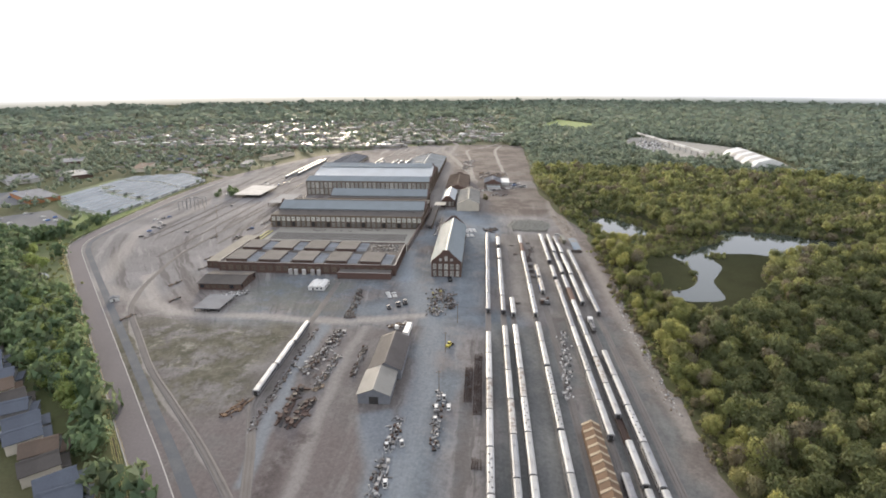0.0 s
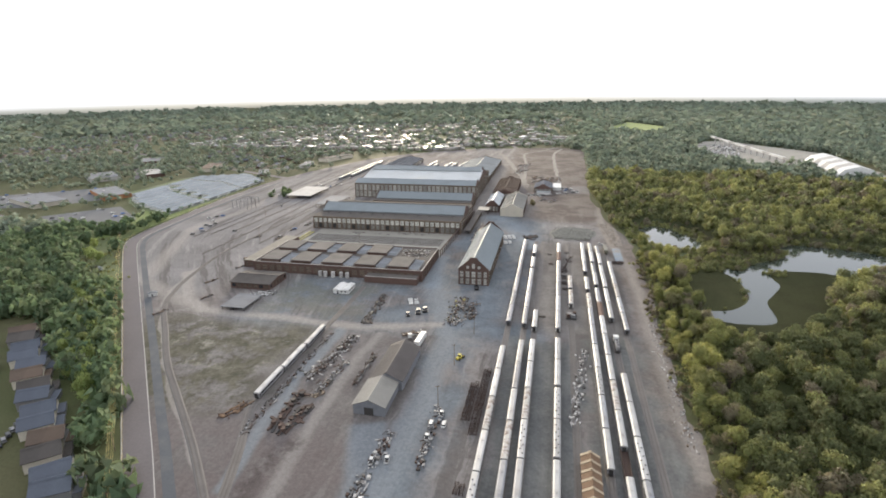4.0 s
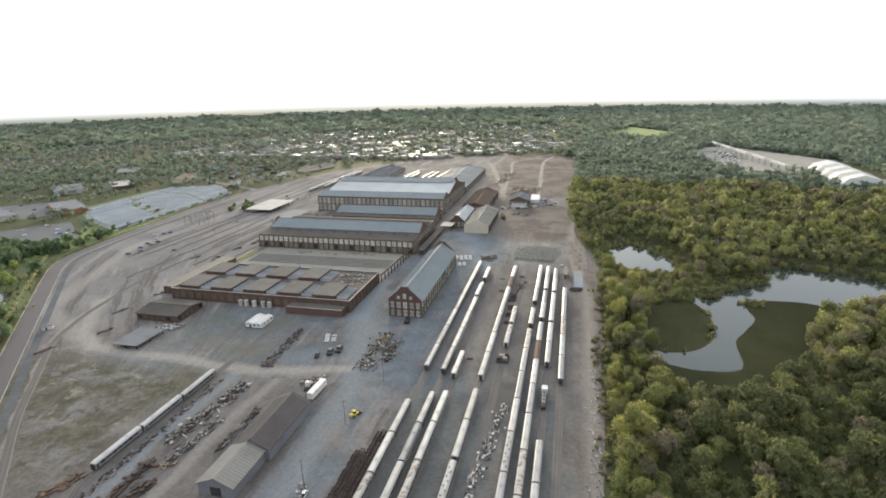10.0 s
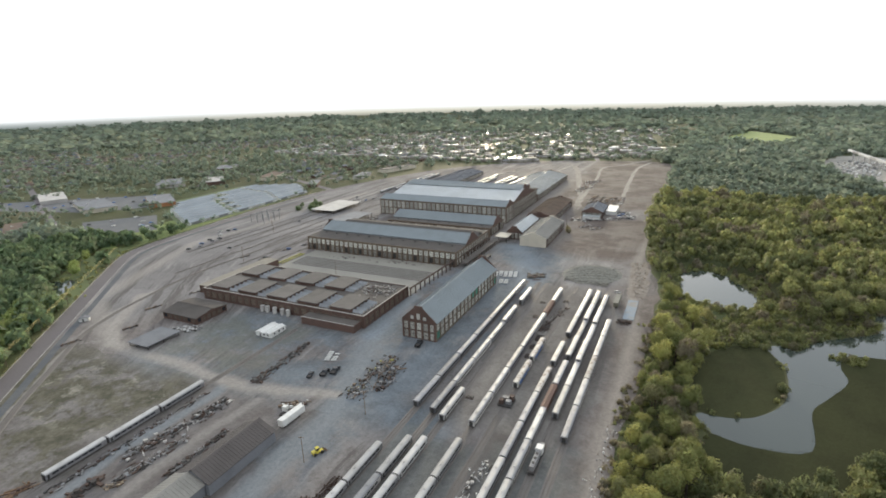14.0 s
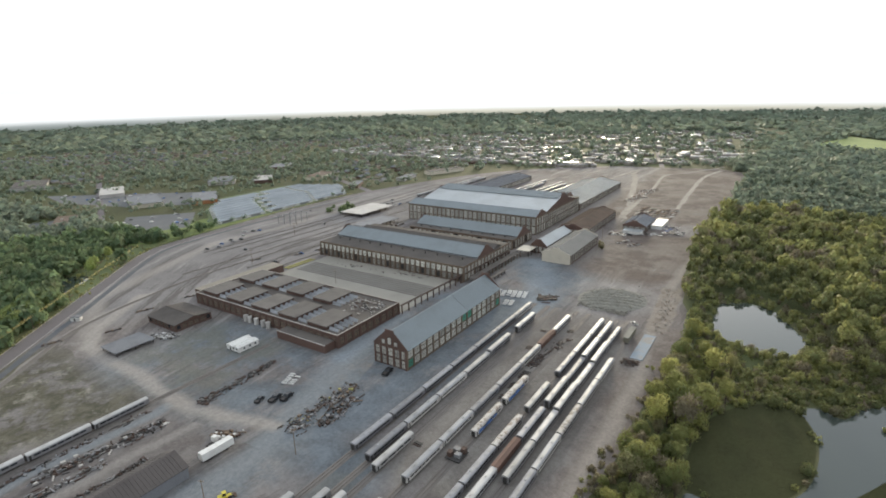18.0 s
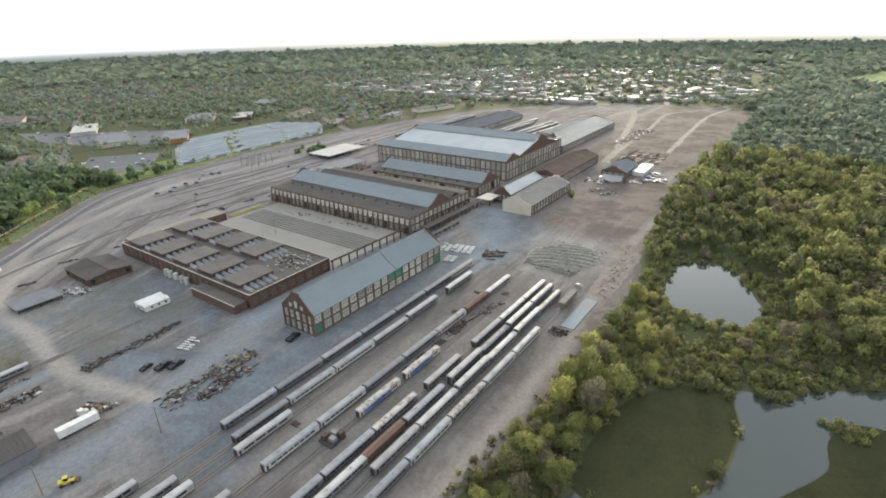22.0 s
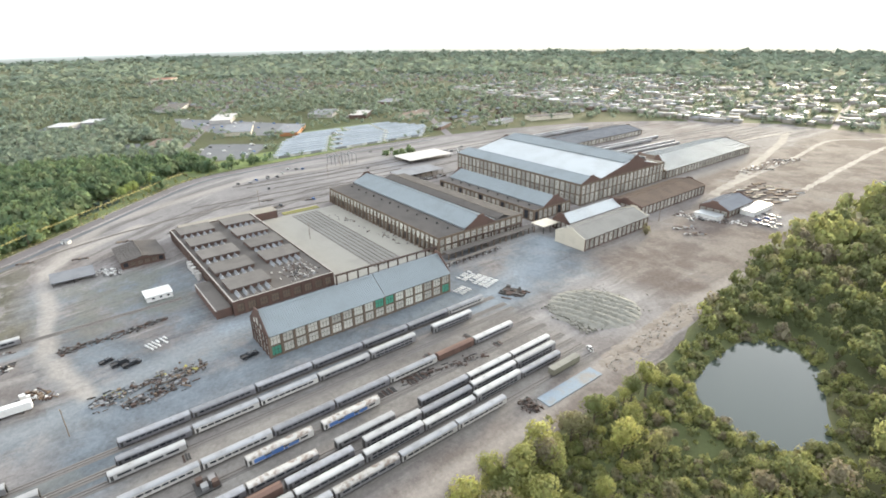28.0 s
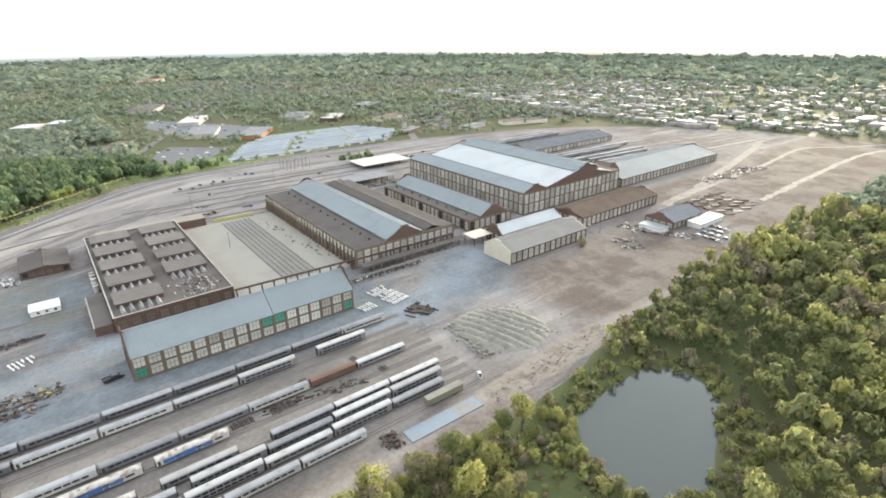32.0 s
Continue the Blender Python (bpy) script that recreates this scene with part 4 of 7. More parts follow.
# ---- rail cars ----
def carriage(label, length, side, roof, high=False, windows=7, pane=GLASS, stripe=None, dots=0):
    """A passenger car lying along y, its south end at the origin."""
    car = thing("passenger_car", label, "rail car", group="rail cars standing in the yard")
    L, W = length, 1.5
    h = 4.75 if high else 3.75
    bm = bmesh.new()
    prism(bm, [(-W, 1.0), (W, 1.0), (W + 0.03, h - 0.35), (-W - 0.03, h - 0.35)], 0.35, L - 0.35)
    part("body", bm, side, car)
    bm = bmesh.new()
    prism(bm, [(-W - 0.05, h - 0.34), (W + 0.05, h - 0.34), (W - 0.1, h), (0.75, h + 0.32), (-0.75, h + 0.32), (-W + 0.1, h)], 0.3, L - 0.3)
    rf = part("roof", bm, roof, car)
    for s in (0.28, 0.72):
        box_part("vent", roof, rf, (-0.35, 0.35, L * s - 0.5, L * s + 0.5, h + 0.3, h + 0.5))
    for i in range(dots):
        box_part("roof_vent", DARK, rf, (0.55 * (-1) ** i - 0.3, 0.55 * (-1) ** i + 0.3, 2.5 + i * (L - 5) / dots, 3.1 + i * (L - 5) / dots, h + 0.15, h + 0.5))
    for y in (0.0, L - 0.36):
        box_part("end_diaphragm", DARK, car, (-0.8, 0.8, y, y + 0.36, 0.9, h - 0.4))
    box_part("underframe", DARK, car, (-1.2, 1.2, 1.0, L - 1.0, 0.75, 1.02))
    for y in (2.2, L - 5.2):
        tr = box_part("truck", DARK, car, (-1.15, 1.15, y, y + 3.0, 0.45, 0.8))
        for q in (0.4, 2.0):
            bm = bmesh.new()
            cyl(bm, 0, 0, -0.85, 0.85, 0.45, 10)
            wh = part("wheelset", bm, RUST, tr)
            wh.matrix_basis = pose(0, y + q + 0.25, 0.62, 0, 90, 0)
    levels = ((1.5, 2.35), (3.0, 4.05)) if high else ((2.1, 2.95),)
    step = (L - 5) / windows
    bm = bmesh.new()
    box(bm, -0.02, 0.02, -step * 0.41, step * 0.41, 0, levels[0][1] - levels[0][0])
    wme = bpy.data.meshes.new("window")
    bm.to_mesh(wme), bm.free(), wme.materials.append(pane)
    for z0, z1 in levels:
        for sx in (-1, 1):
            for i in range(windows):
                part("window", wme, None, car).matrix_basis = pose(sx * (W + 0.035), 2.5 + (i + 0.5) * step, z0)
    for sx in (-1, 1):
        for y in (1.3,):
            box_part("door", DARK, car, (sx * W + sx * 0.02 - 0.03, sx * W + sx * 0.02 + 0.03, y - 0.45, y + 0.45, 1.15, 3.1))
    if stripe:
        for sx in (-1, 1):
            for i, (y0, y1, z0, z1) in enumerate(((2.6, 6.4, 1.3, 3.0), (6.6, 8.8, 1.1, 2.3), (9.0, 13.5, 1.2, 3.2), (13.8, 15.2, 1.1, 2.0), (15.6, 19.4, 1.4, 2.7))):
                box_part("tarpaulin", stripe, car, (sx * (W + 0.05) - 0.03, sx * (W + 0.05) + 0.03 + 0.01 * i, y0, y1, z0, z1), "torn blue tarpaulin over the side")
    return car


def flat_wagon(label, length, mat, walls=1.2):
    car = thing("gondola_wagon", label, "rail wagon", group="rail cars standing in the yard")
    box_part("deck", mat, car, (-1.5, 1.5, 0.3, length - 0.3, 1.0, 1.3))
    for d in ((-1.5, -1.4, 0.3, length - 0.3, 1.3, 1.3 + walls), (1.4, 1.5, 0.3, length - 0.3, 1.3, 1.3 + walls), (-1.4, 1.4, 0.3, 0.4, 1.3, 1.3 + walls), (-1.4, 1.4, length - 0.4, length - 0.3, 1.3, 1.3 + walls)):
        box_part("side_wall", mat, car, d)
    for y in (1.6, length - 4.2):
        box_part("truck", DARK, car, (-1.15, 1.15, y, y + 2.6, 0.2, 1.0))
    return car


def box_wagon(label, length, mat):
    """A closed ribbed wagon along y with sliding doors."""
    car = thing("boxcar", label, "rail wagon", group="rail cars standing in the yard")
    bm = bmesh.new()
    prism(bm, [(-1.5, 1.0), (1.5, 1.0), (1.5, 3.9), (-1.5, 3.9)], 0.3, length - 0.3)
    part("body", bm, mat, car)
    bm = bmesh.new()
    prism(bm, [(-1.6, 3.91), (1.6, 3.91), (0, 4.35)], 0.2, length - 0.2)
    part("roof", bm, mat, car)
    for sx in (-1, 1):
        box_part("door", mat, car, (sx * 1.56 - 0.05, sx * 1.56 + 0.05, length / 2 - 1.6, length / 2 + 1.6, 1.05, 3.7))
        for i in range(12):
            y = 0.6 + i * (length - 1.2) / 11
            if abs(y - length / 2) > 2:
                box_part("rib", mat, car, (sx * 1.54 - 0.05, sx * 1.54 + 0.05, y - 0.08, y + 0.08, 1.02, 3.88))
    for y in (1.6, length - 4.2):
        box_part("truck", DARK, car, (-1.15, 1.15, y, y + 2.6, 0.2, 1.0))
    return car


def store_car(label, length, side, roof):
    """A plain stored car of the north yard."""
    car = thing("stored_rail_car", label, "rail car", group="rail cars in the north yard")
    bm = bmesh.new()
    prism(bm, [(-1.5, 1.0), (1.5, 1.0), (1.53, 3.4), (-1.53, 3.4)], 0.3, length - 0.3)
    part("body", bm, side, car)
    bm = bmesh.new()
    prism(bm, [(-1.55, 3.41), (1.55, 3.41), (1.4, 3.75), (0.75, 4.07), (-0.75, 4.07), (-1.4, 3.75)], 0.25, length - 0.25)
    part("roof", bm, roof, car)
    for y in (2.2, length - 5.2):
        box_part("truck", DARK, car, (-1.15, 1.15, y, y + 3.0, 0.1, 1.0))
    return car


PROTO = {
    "n": store_car("silver stored rail car in the north yard", 25.9, SILVER, CAR_ROOF),
    "s": carriage("dull passenger car with shade-darkened sides and a grey roof on the track", 25.9, SHADED_STEEL, DULL_ROOF, windows=9),
    "w": carriage("light-roofed silver passenger car on the track", 25.9, SILVER, LIGHT_ROOF),
    "h": carriage("tall bilevel passenger car with rows of dark windows", 25.9, SILVER, LIGHT_ROOF, True, 9),
    "d": carriage("dusty grey passenger car with dull windows", 25.9, CONCRETE, CAR_ROOF, windows=8),
    "b": carriage("stripped passenger car with a blue tarpaulin along its side", 25.9, CONCRETE, PEELING, False, 6, DARK, BLUE),
    "g": carriage("pale baggage car with few windows", 25.9, LIGHT_ROOF, LIGHT_ROOF, False, 4),
    "v": carriage("pale-roofed passenger car with dark roof ventilators", 25.9, SILVER, LIGHT_ROOF, windows=6, dots=8),
    "m": carriage("old passenger car with peeling rust-stained roof paint", 25.9, SILVER, PEELING, False, 6),
    "x": box_wagon("closed brown boxcar with ribbed sides", 22.0, BROWN_PAINT),
    "r": flat_wagon("rusty brown open wagon", 22.0, RUST),
}
TRACKS = {1: 5.2, 2: 15.2, 3: 21.6, 4: 36.0, 5: 44.6, 6: 56.8, 7: 63.3, 8: 69.4, 9: 77.0}
TRAINS = [
    (1, 321.0, "ssssss"), (1, 477.8, "d"), (2, 319.0, "sddwh"), (2, 460.2, "h"), (3, 315.5, "g"), (4, 316.5, "ddss"), (4, 421.0, "d"), (4, 447.5, "x"), (4, 470.0, "w"),
    (5, 355.5, "b"), (5, 385.0, "b"), (6, 120.0, "ss"), (6, 194.5, "wdvwssm"), (6, 384.5, "w"), (6, 422.5, "sww"), (7, 112.0, "sw"), (7, 166.0, "w"), (7, 191.0, "r"), (7, 209.5, "wmwdw"), (7, 339.5, "x"), (7, 362.5, "s"), (7, 392.7, "hshh"),
    (8, 112.0, "ww"), (8, 165.0, "dvww"), (8, 337.0, "wwhwhs"), (9, 321.0, "sdmdd"), (1, 105.0, "wgvwmww"), (2, 140.0, "wdmwdw"), (3, 142.0, "wwvmwg"), (4, 118.0, "wwg"), (4, 197.5, "vv"), (4, 251.5, "ww"),
]
used = set()
for tr, y, cars in TRAINS:
    for i, c in enumerate(cars):
        m = pose(TRACKS[tr], y + i * 26.2, 0.25)
        if c not in used:
            PROTO[c].matrix_basis = m
            used.add(c)
        else:
            copy_thing(PROTO[c], m)
for i in range(3):
    copy_thing(PROTO["w"], pose(-109 + 0.4 * i, 216.5 + i * 26.2, 0.25, 0, 0, 0.5))


# ---- yard: crane runway, tracks, stacks and scrap ----
FLOOR = surface("crane_yard_slab", (0.265, 0.25, 0.215), (0.21, 0.195, 0.17), 0.85, big=0.05)
RAIL = surface("dull_rail_steel", (0.12, 0.10, 0.09), (0.09, 0.075, 0.068), 0.6, 0.3)
SOFT_BED = surface("sunken_track_bed", (0.150, 0.137, 0.126), (0.115, 0.104, 0.096), 0.9, big=0.1, fine=2.0)
BALLAST = surface("dark_ballast", (0.13, 0.125, 0.12), (0.17, 0.15, 0.13), 0.9, big=0.1, fine=2.0)
YELLOW = surface("yellow_paint", (0.50, 0.42, 0.06), (0.35, 0.30, 0.10), 0.6)
ORANGE_WOOD = surface("orange_brown_boards", (0.15, 0.093, 0.055), (0.09, 0.06, 0.04), 0.85)
TAN_ROOF = surface("tan_roofing", (0.36, 0.29, 0.20), (0.28, 0.225, 0.16), 0.85)
RUBBLE = surface("broken_concrete", (0.185, 0.178, 0.152), (0.115, 0.108, 0.09), 0.9, big=0.3, fine=2.0)
TARP = surface("pale_blue_slab", (0.185, 0.225, 0.265), (0.215, 0.200, 0.182), 0.8, big=0.12, amount=1.0)
STORAGE = surface("pale_blue_sheet_roof", (0.235, 0.262, 0.285), (0.17, 0.188, 0.205), 0.85, 0.0, 0.15, 0.05, 0.6)
RED_ROOF = surface("rust_red_roof", (0.30, 0.14, 0.09), (0.2, 0.1, 0.07), 0.85)
SLATE = surface("blue_grey_shingles", (0.10, 0.112, 0.135), (0.075, 0.08, 0.10), 0.8)

slab = box_part("crane_yard", FLOOR, None, (-212, -68, 449, 523.4, 0.06, 0.12))
tagged(slab, "bare concrete floor of the crane yard", "floor", kind="structure")
pit = box_part("transfer_pit", surface("worn_slab", (0.20, 0.19, 0.168), (0.155, 0.145, 0.13), 0.85, big=0.05), None, (-208, -74, 480, 503, 0.124, 0.13))
tagged(pit, "worn strip with parallel rails across the crane yard", "floor", kind="structure")
for y in (481, 484.5, 488, 491.5, 495, 498.5, 502):
    tagged(box_part("rail", RUST, None, (-208, -74, y - 0.12, y + 0.12, 0.13, 0.32)), "long rusty rail across the crane yard", "rail", kind="structure")
OLIVE = surface("faded_yellow_paint", (0.30, 0.28, 0.085), (0.22, 0.20, 0.09), 0.7)
for x in (-219.5, -215.5):
    tagged(box_part("barrier", OLIVE, None, (x, x + 1.4, 476, 508, 0.06, 0.8)), "faded yellow barrier at the end of the crane yard", "barrier", group="barriers of the crane yard")

runway = thing("crane_runway", "rusty steel crane runway on a row of columns", "crane runway")
col_bm = bmesh.new()
box(col_bm, -0.35, 0.35, -0.35, 0.35, 0, 6.2)
col_me = shared("column", col_bm, RUST)
for i in range(22):
    part("column", col_me, None, runway).matrix_basis = pose(-66.4 + 0.047 * (i * 7.2), 449 + i * 7.2, 0)
bm = bmesh.new()
box(bm, -0.6, 0.6, 0, 153, 6.2, 7.0)
part("beam", bm, RUST, runway).matrix_basis = pose(-66.4, 448, 0, 0, 0, -2.7)
gallery = thing("covered_gallery", "narrow flat-roofed gallery along the hall's end", "gallery")
bm = bmesh.new()
box(bm, -4, 2.2, 0, 84, 4.2, 4.6)
part("roof", bm, TAR_ROOF, gallery).matrix_basis = pose(-54, 524, 0)
for i in range(15):
    box_part("column", BRICK_TAN, gallery, (-52.4, -51.8, 524.5 + i * 5.9, 525.2 + i * 5.9, 0, 4.2))
can = thing("open_shelter", "pale flat canopy on posts beside the hall", "shelter")
box_part("roof", BEIGE, can, (-57, -44, 609, 626, 5.6, 6.0))
for x in (-56, -45):
    for y in (610, 617.5, 625):
        box_part("post", DARK, can, (x - 0.2, x + 0.2, y - 0.2, y + 0.2, 0, 5.6))
# small things on the halls
box_part("roof", TAR_ROOF, gallery, (-44.5, -42, 500, 560, 3.4, 3.7), "dark weathered gutter roof")
for i in range(11):
    box_part("column", RUST, gallery, (-43.6, -43.1, 501 + i * 5.8, 501.5 + i * 5.8, 0, 3.4))
for x in (-152, -147.5, -141, -134, -129):
    bm = bmesh.new()
    cyl(bm, x, 385.6, 0, 4.4, 1.6, 14)
    tagged(part("storage_tank", bm, CONCRETE, None), "grey upright tank against the foundry wall", "tank", group="tanks at the foundry")


def rail_line(name, pts, label, ballast=4.2, gauge=1.5, z=0.06, bed=BALLAST):
    """A track: a low bed of ballast and two rails along a line."""
    t = thing(name, label, "rail track", kind="structure")
    for w, z0, z1, mat, offs, nm in ((ballast, z, z + 0.16, bed, (0,), "ballast"), (0.14, z + 0.16, z + 0.32, RAIL, (-gauge / 2, gauge / 2), "rail")):
        for o in offs:
            bm = bmesh.new()
            prev = None
            for i, p in enumerate(pts):
                a, b = Vector(pts[max(i - 1, 0)]), Vector(pts[min(i + 1, len(pts) - 1)])
                d = (b - a).normalized()
                n = Vector((d.y, -d.x))
                c = Vector(p) + n * o
                k = 1.25 if nm == "ballast" else 1.0
                row = [bm.verts.new((*(c - n * w / 2 * k), z0)), bm.verts.new((*(c - n * w / 2), z1)), bm.verts.new((*(c + n * w / 2), z1)), bm.verts.new((*(c + n * w / 2 * k), z0))]
                if prev:
                    for q in range(3):
                        bm.faces.new((prev[q], row[q], row[q + 1], prev[q + 1]))
                prev = row
            bmesh.ops.recalc_face_normals(bm, faces=bm.faces)
            part(nm, bm, mat, t)
    return t


for n, x in TRACKS.items():
    rail_line("rail_track", [(x, 60), (x, 180), (x, 300), (x, 420), (x, 512)], "rusty rails on trodden ballast under the rail cars", 3.0, bed=SOFT_BED)
rail_line("rail_track", smooth_line([(-82, 140), (-96, 156), (-118, 180), (-149, 211), (-178, 240), (-204, 271), (-235, 309), (-248, 336), (-258, 370), (-268, 440), (-262, 600)]), "curved rusty track through bare dirt", 3.0, bed=SOFT_BED)
rail_line("rail_track", smooth_line([(-86, 152), (-96, 180), (-105, 202), (-109, 220), (-108.6, 300), (-109, 370)]), "rusty track under the lone passenger cars", 3.4, z=0.12, bed=SOFT_BED)
for x, y0, y1 in ((-330, 470, 900), (-318, 480, 900), (-300, 500, 1000), (-285, 420, 640), (-272, 520, 1000), (-250, 460, 640), (-238, 560, 1040), (-228, 470, 660)):
    rail_line("rail_track", smooth_line([(x, y0), (x + 3, y0 + 80), (x + 4, y0 + 150), (x + 2, y1)], 3), "old rusty track across the bare yard", 2.8, bed=SOFT_BED)
for x in (-203, -193, -172, -158, -145, -133, -121):
    rail_line("rail_track", [(x, 838), (x + 8, 1000), (x + 30, 1180)], "rusty track in the north yard", 3.2)
for x in (-308, -299):
    rail_line("rail_track", [(x, 790), (x, 900), (x + 4, 1060)], "rusty track in the north yard", 3.2)


def scrap(name, label, x0, y0, x1, y1, width, count, mats, size=(0.5, 3.0), flat=0.35, seed=1, high=1.0, category="scrap pile"):
    """A loose row of scrap: beams, boxes, drums and plates of several sizes lying at odd angles."""
    r = random.Random(seed)
    bm = bmesh.new()
    L = math.hypot(x1 - x0, y1 - y0)
    ang = math.atan2(y1 - y0, x1 - x0)
    for i in range(int(count * 1.5)):
        t, o = r.random(), r.gauss(0, 0.28) * width
        cx, cy = x0 + (x1 - x0) * t - math.sin(ang) * o, y0 + (y1 - y0) * t + math.cos(ang) * o
        kind = r.random()
        s = r.uniform(*size) * 0.72
        before = len(bm.verts)
        f0 = len(bm.faces)
        if kind < 0.45:
            box(bm, -s * 1.3, s * 1.3, -s * 0.16, s * 0.16, 0, s * 0.18 + 0.1)
        elif kind < 0.8:
            box(bm, -s * 0.5, s * 0.5, -s * 0.4, s * 0.4, 0, s * flat + 0.2)
        else:
            cyl(bm, 0, 0, 0, s * 0.5 + 0.2, s * 0.3, 8)
        bm.verts.ensure_lookup_table(), bm.faces.ensure_lookup_table()
        m = pose(cx, cy, 0.05 + r.random() ** 3 * high, 0, r.uniform(-6, 6), math.degrees(ang) + (r.gauss(0, 7) if r.random() < 0.8 else r.uniform(0, 180)))
        for v in bm.verts[before:]:
            v.co = m @ v.co
        k = r.randrange(len(mats))
        for f in bm.faces[f0:]:
            f.material_index = k
    ob = part(name, bm, mats[0], None)
    for q in mats[1:]:
        ob.data.materials.append(q)
    return tagged(ob, label, category, kind="stuff")


GREY = surface("grey_scrap_steel", (0.24, 0.24, 0.24), (0.15, 0.13, 0.12), 0.7, 0.2)
MIX = [GREY, RUST, DARK, DARK, RUST, GREY, BALLAST]
scrap("scrap_row", "row of mixed steel scrap and machine parts beside a track", -92, 238, -86, 290, 7, 170, MIX + [CONCRETE], (0.6, 2.6), seed=2)
scrap("scrap_row", "scattered machine parts and beams on bare dirt", -82, 226, -79, 262, 5, 70, MIX, (0.6, 2.4), seed=14)
scrap("scrap_row", "dark rails and beams stacked in rows", -90, 199, -90, 227, 2.2, 60, [DARK, RUST], (2.0, 5.5), 0.1, 3, 0.4)
scrap("scrap_row", "brown rusty rails stacked in rows", -84, 196, -81, 216, 5, 60, [RUST, DARK], (1.8, 5.0), 0.1, 13, 0.3)
scrap("scrap_heap", "heap of pale yellow timber beside the rails", -83, 224, -79, 229, 3, 26, [TAN_ROOF, WOOD], (0.6, 1.8), 0.3, 15, 0.5)
scrap("scrap_row", "scattered dark machine parts by the barn", -66.5, 238, -66.5, 271, 3.5, 80, MIX, (0.5, 2.2), seed=4)
scrap("scrap_row", "vehicles and machine parts crowded in a row", -39, 152, -36, 206, 5, 130, MIX + [CONCRETE], (0.6, 2.4), 0.6, 5, 0.8)
scrap("scrap_row", "parts and drums set out along the gravel road", -18.5, 184, -19, 228, 4, 80, MIX + [CONCRETE], (0.5, 2.2), 0.5, 6, 0.6)
scrap("scrap_row", "dark ridge of ballast and scrap on the gravel", -86, 308, -88.5, 357, 6, 150, [DARK, BALLAST, RUST], (0.6, 2.2), 0.35, 7, 0.9)
scrap("scrap_row", "dull yellow and dark equipment set out in rows", -30, 316, -30, 362, 12, 190, [OLIVE, DARK, RUST, GREY, BALLAST, WOOD, DARK, GREY, RUST, DARK], (0.5, 2.2), 0.5, 8, 0.7)
scrap("scrap_row", "dark crates and frames near the machine shop", -20, 326, -22, 352, 8, 70, [DARK, GREY, RUST, WOOD], (0.8, 2.6), 0.6, 9, 0.6)
scrap("scrap_row", "dark rail scrap beside the lone passenger cars", -101, 190, -102, 292, 3.5, 110, [DARK, RUST, GREY], (0.5, 2.0), 0.3, 10, 0.3)
scrap("scrap_row", "grey parts between the tracks", 43, 225, 51, 298, 5, 120, [GREY, DARK, WHITE, CONCRETE], (0.5, 2.0), 0.4, 11, 0.5)
scrap("scrap_row", "brown frames and timber near the barn end", -57, 296, -46, 304, 5, 40, [RUST, WOOD, WHITE], (0.8, 2.6), 0.4, 12, 0.8)
scrap("scrap_row", "dark rail frames stacked on the gravel", 3, 522, 15, 528, 9, 70, [DARK, RUST], (1.0, 3.4), 0.25, 16, 0.5)
scrap("scrap_row", "grey scrap beside the flat shelter", -186, 338, -170, 347, 10, 90, [GREY, WHITE, CONCRETE, DARK], (0.6, 2.2), 0.4, 18, 0.6)
scrap("scrap_row", "dark iron parts on the slab's end", 81, 459, 89, 458, 6, 60, [DARK, RUST], (0.6, 1.8), 0.6, 19, 0.8)
scrap("scrap_row", "parts and timber along the wood's edge", 92, 215, 95, 350, 6, 160, [GREY, CONCRETE, WOOD, WHITE], (0.3, 1.2), 0.4, 20, 0.3)
scrap("scrap_row", "scattered material along the north road", -34, 900, -20, 1010, 12, 110, [WOOD, RUST, WHITE, GREY], (0.8, 3.0), 0.35, 22, 0.5)
scrap("scrap_row", "pallets and parts round the small brick house", -6, 725, 44, 745, 12, 120, [RUST, DARK, WHITE, GREY], (0.6, 2.4), 0.4, 23, 0.5)
scrap("scrap_row", "rusty parts stacked between the halls", -205, 612, -80, 618, 8, 160, [RUST, DARK, GREY], (0.8, 3.0), 0.3, 24, 0.6)
scrap("scrap_row", "dark wagons parts and rails by the hall's west end", -235, 530, -228, 660, 10, 140, [RUST, DARK, GREY], (0.8, 3.4), 0.35, 25, 0.6)
scrap("scrap_row", "parts lined up along the gallery", -47, 500, -45, 566, 4, 110, [WHITE, DARK, GREY, RUST], (0.5, 1.8), 0.5, 26, 0.6)
scrap("scrap_row", "rusty plates and timber beside the track", -118, 200, -112, 214, 5, 30, [RUST, ORANGE_WOOD], (1.0, 3.0), 0.15, 27, 0.3)
scrap("scrap_row", "rusty couplers and beams on the bare ground", 38, 426, 46, 470, 5, 50, [RUST, DARK], (0.6, 2.4), 0.3, 28, 0.4)
scrap("scrap_row", "low dark objects lying across the crane yard", -190, 508, -90, 518, 8, 24, [DARK, RUST], (0.8, 2.0), 0.4, 29, 0.2)
for i, (x, y) in enumerate(((-230, 300), (-215, 330), (-232, 360), (-228, 395), (-236, 420), (-225, 445), (-238, 480), (-240, 510), (-262, 480))):
    scrap("scrap_heap", "small dark heap of ties on the bare yard", x - 3, y - 5, x + 1, y + 5, 2.5, 14, [DARK, WOOD, RUST], (0.7, 2.2), 0.3, 40 + i, 0.5)

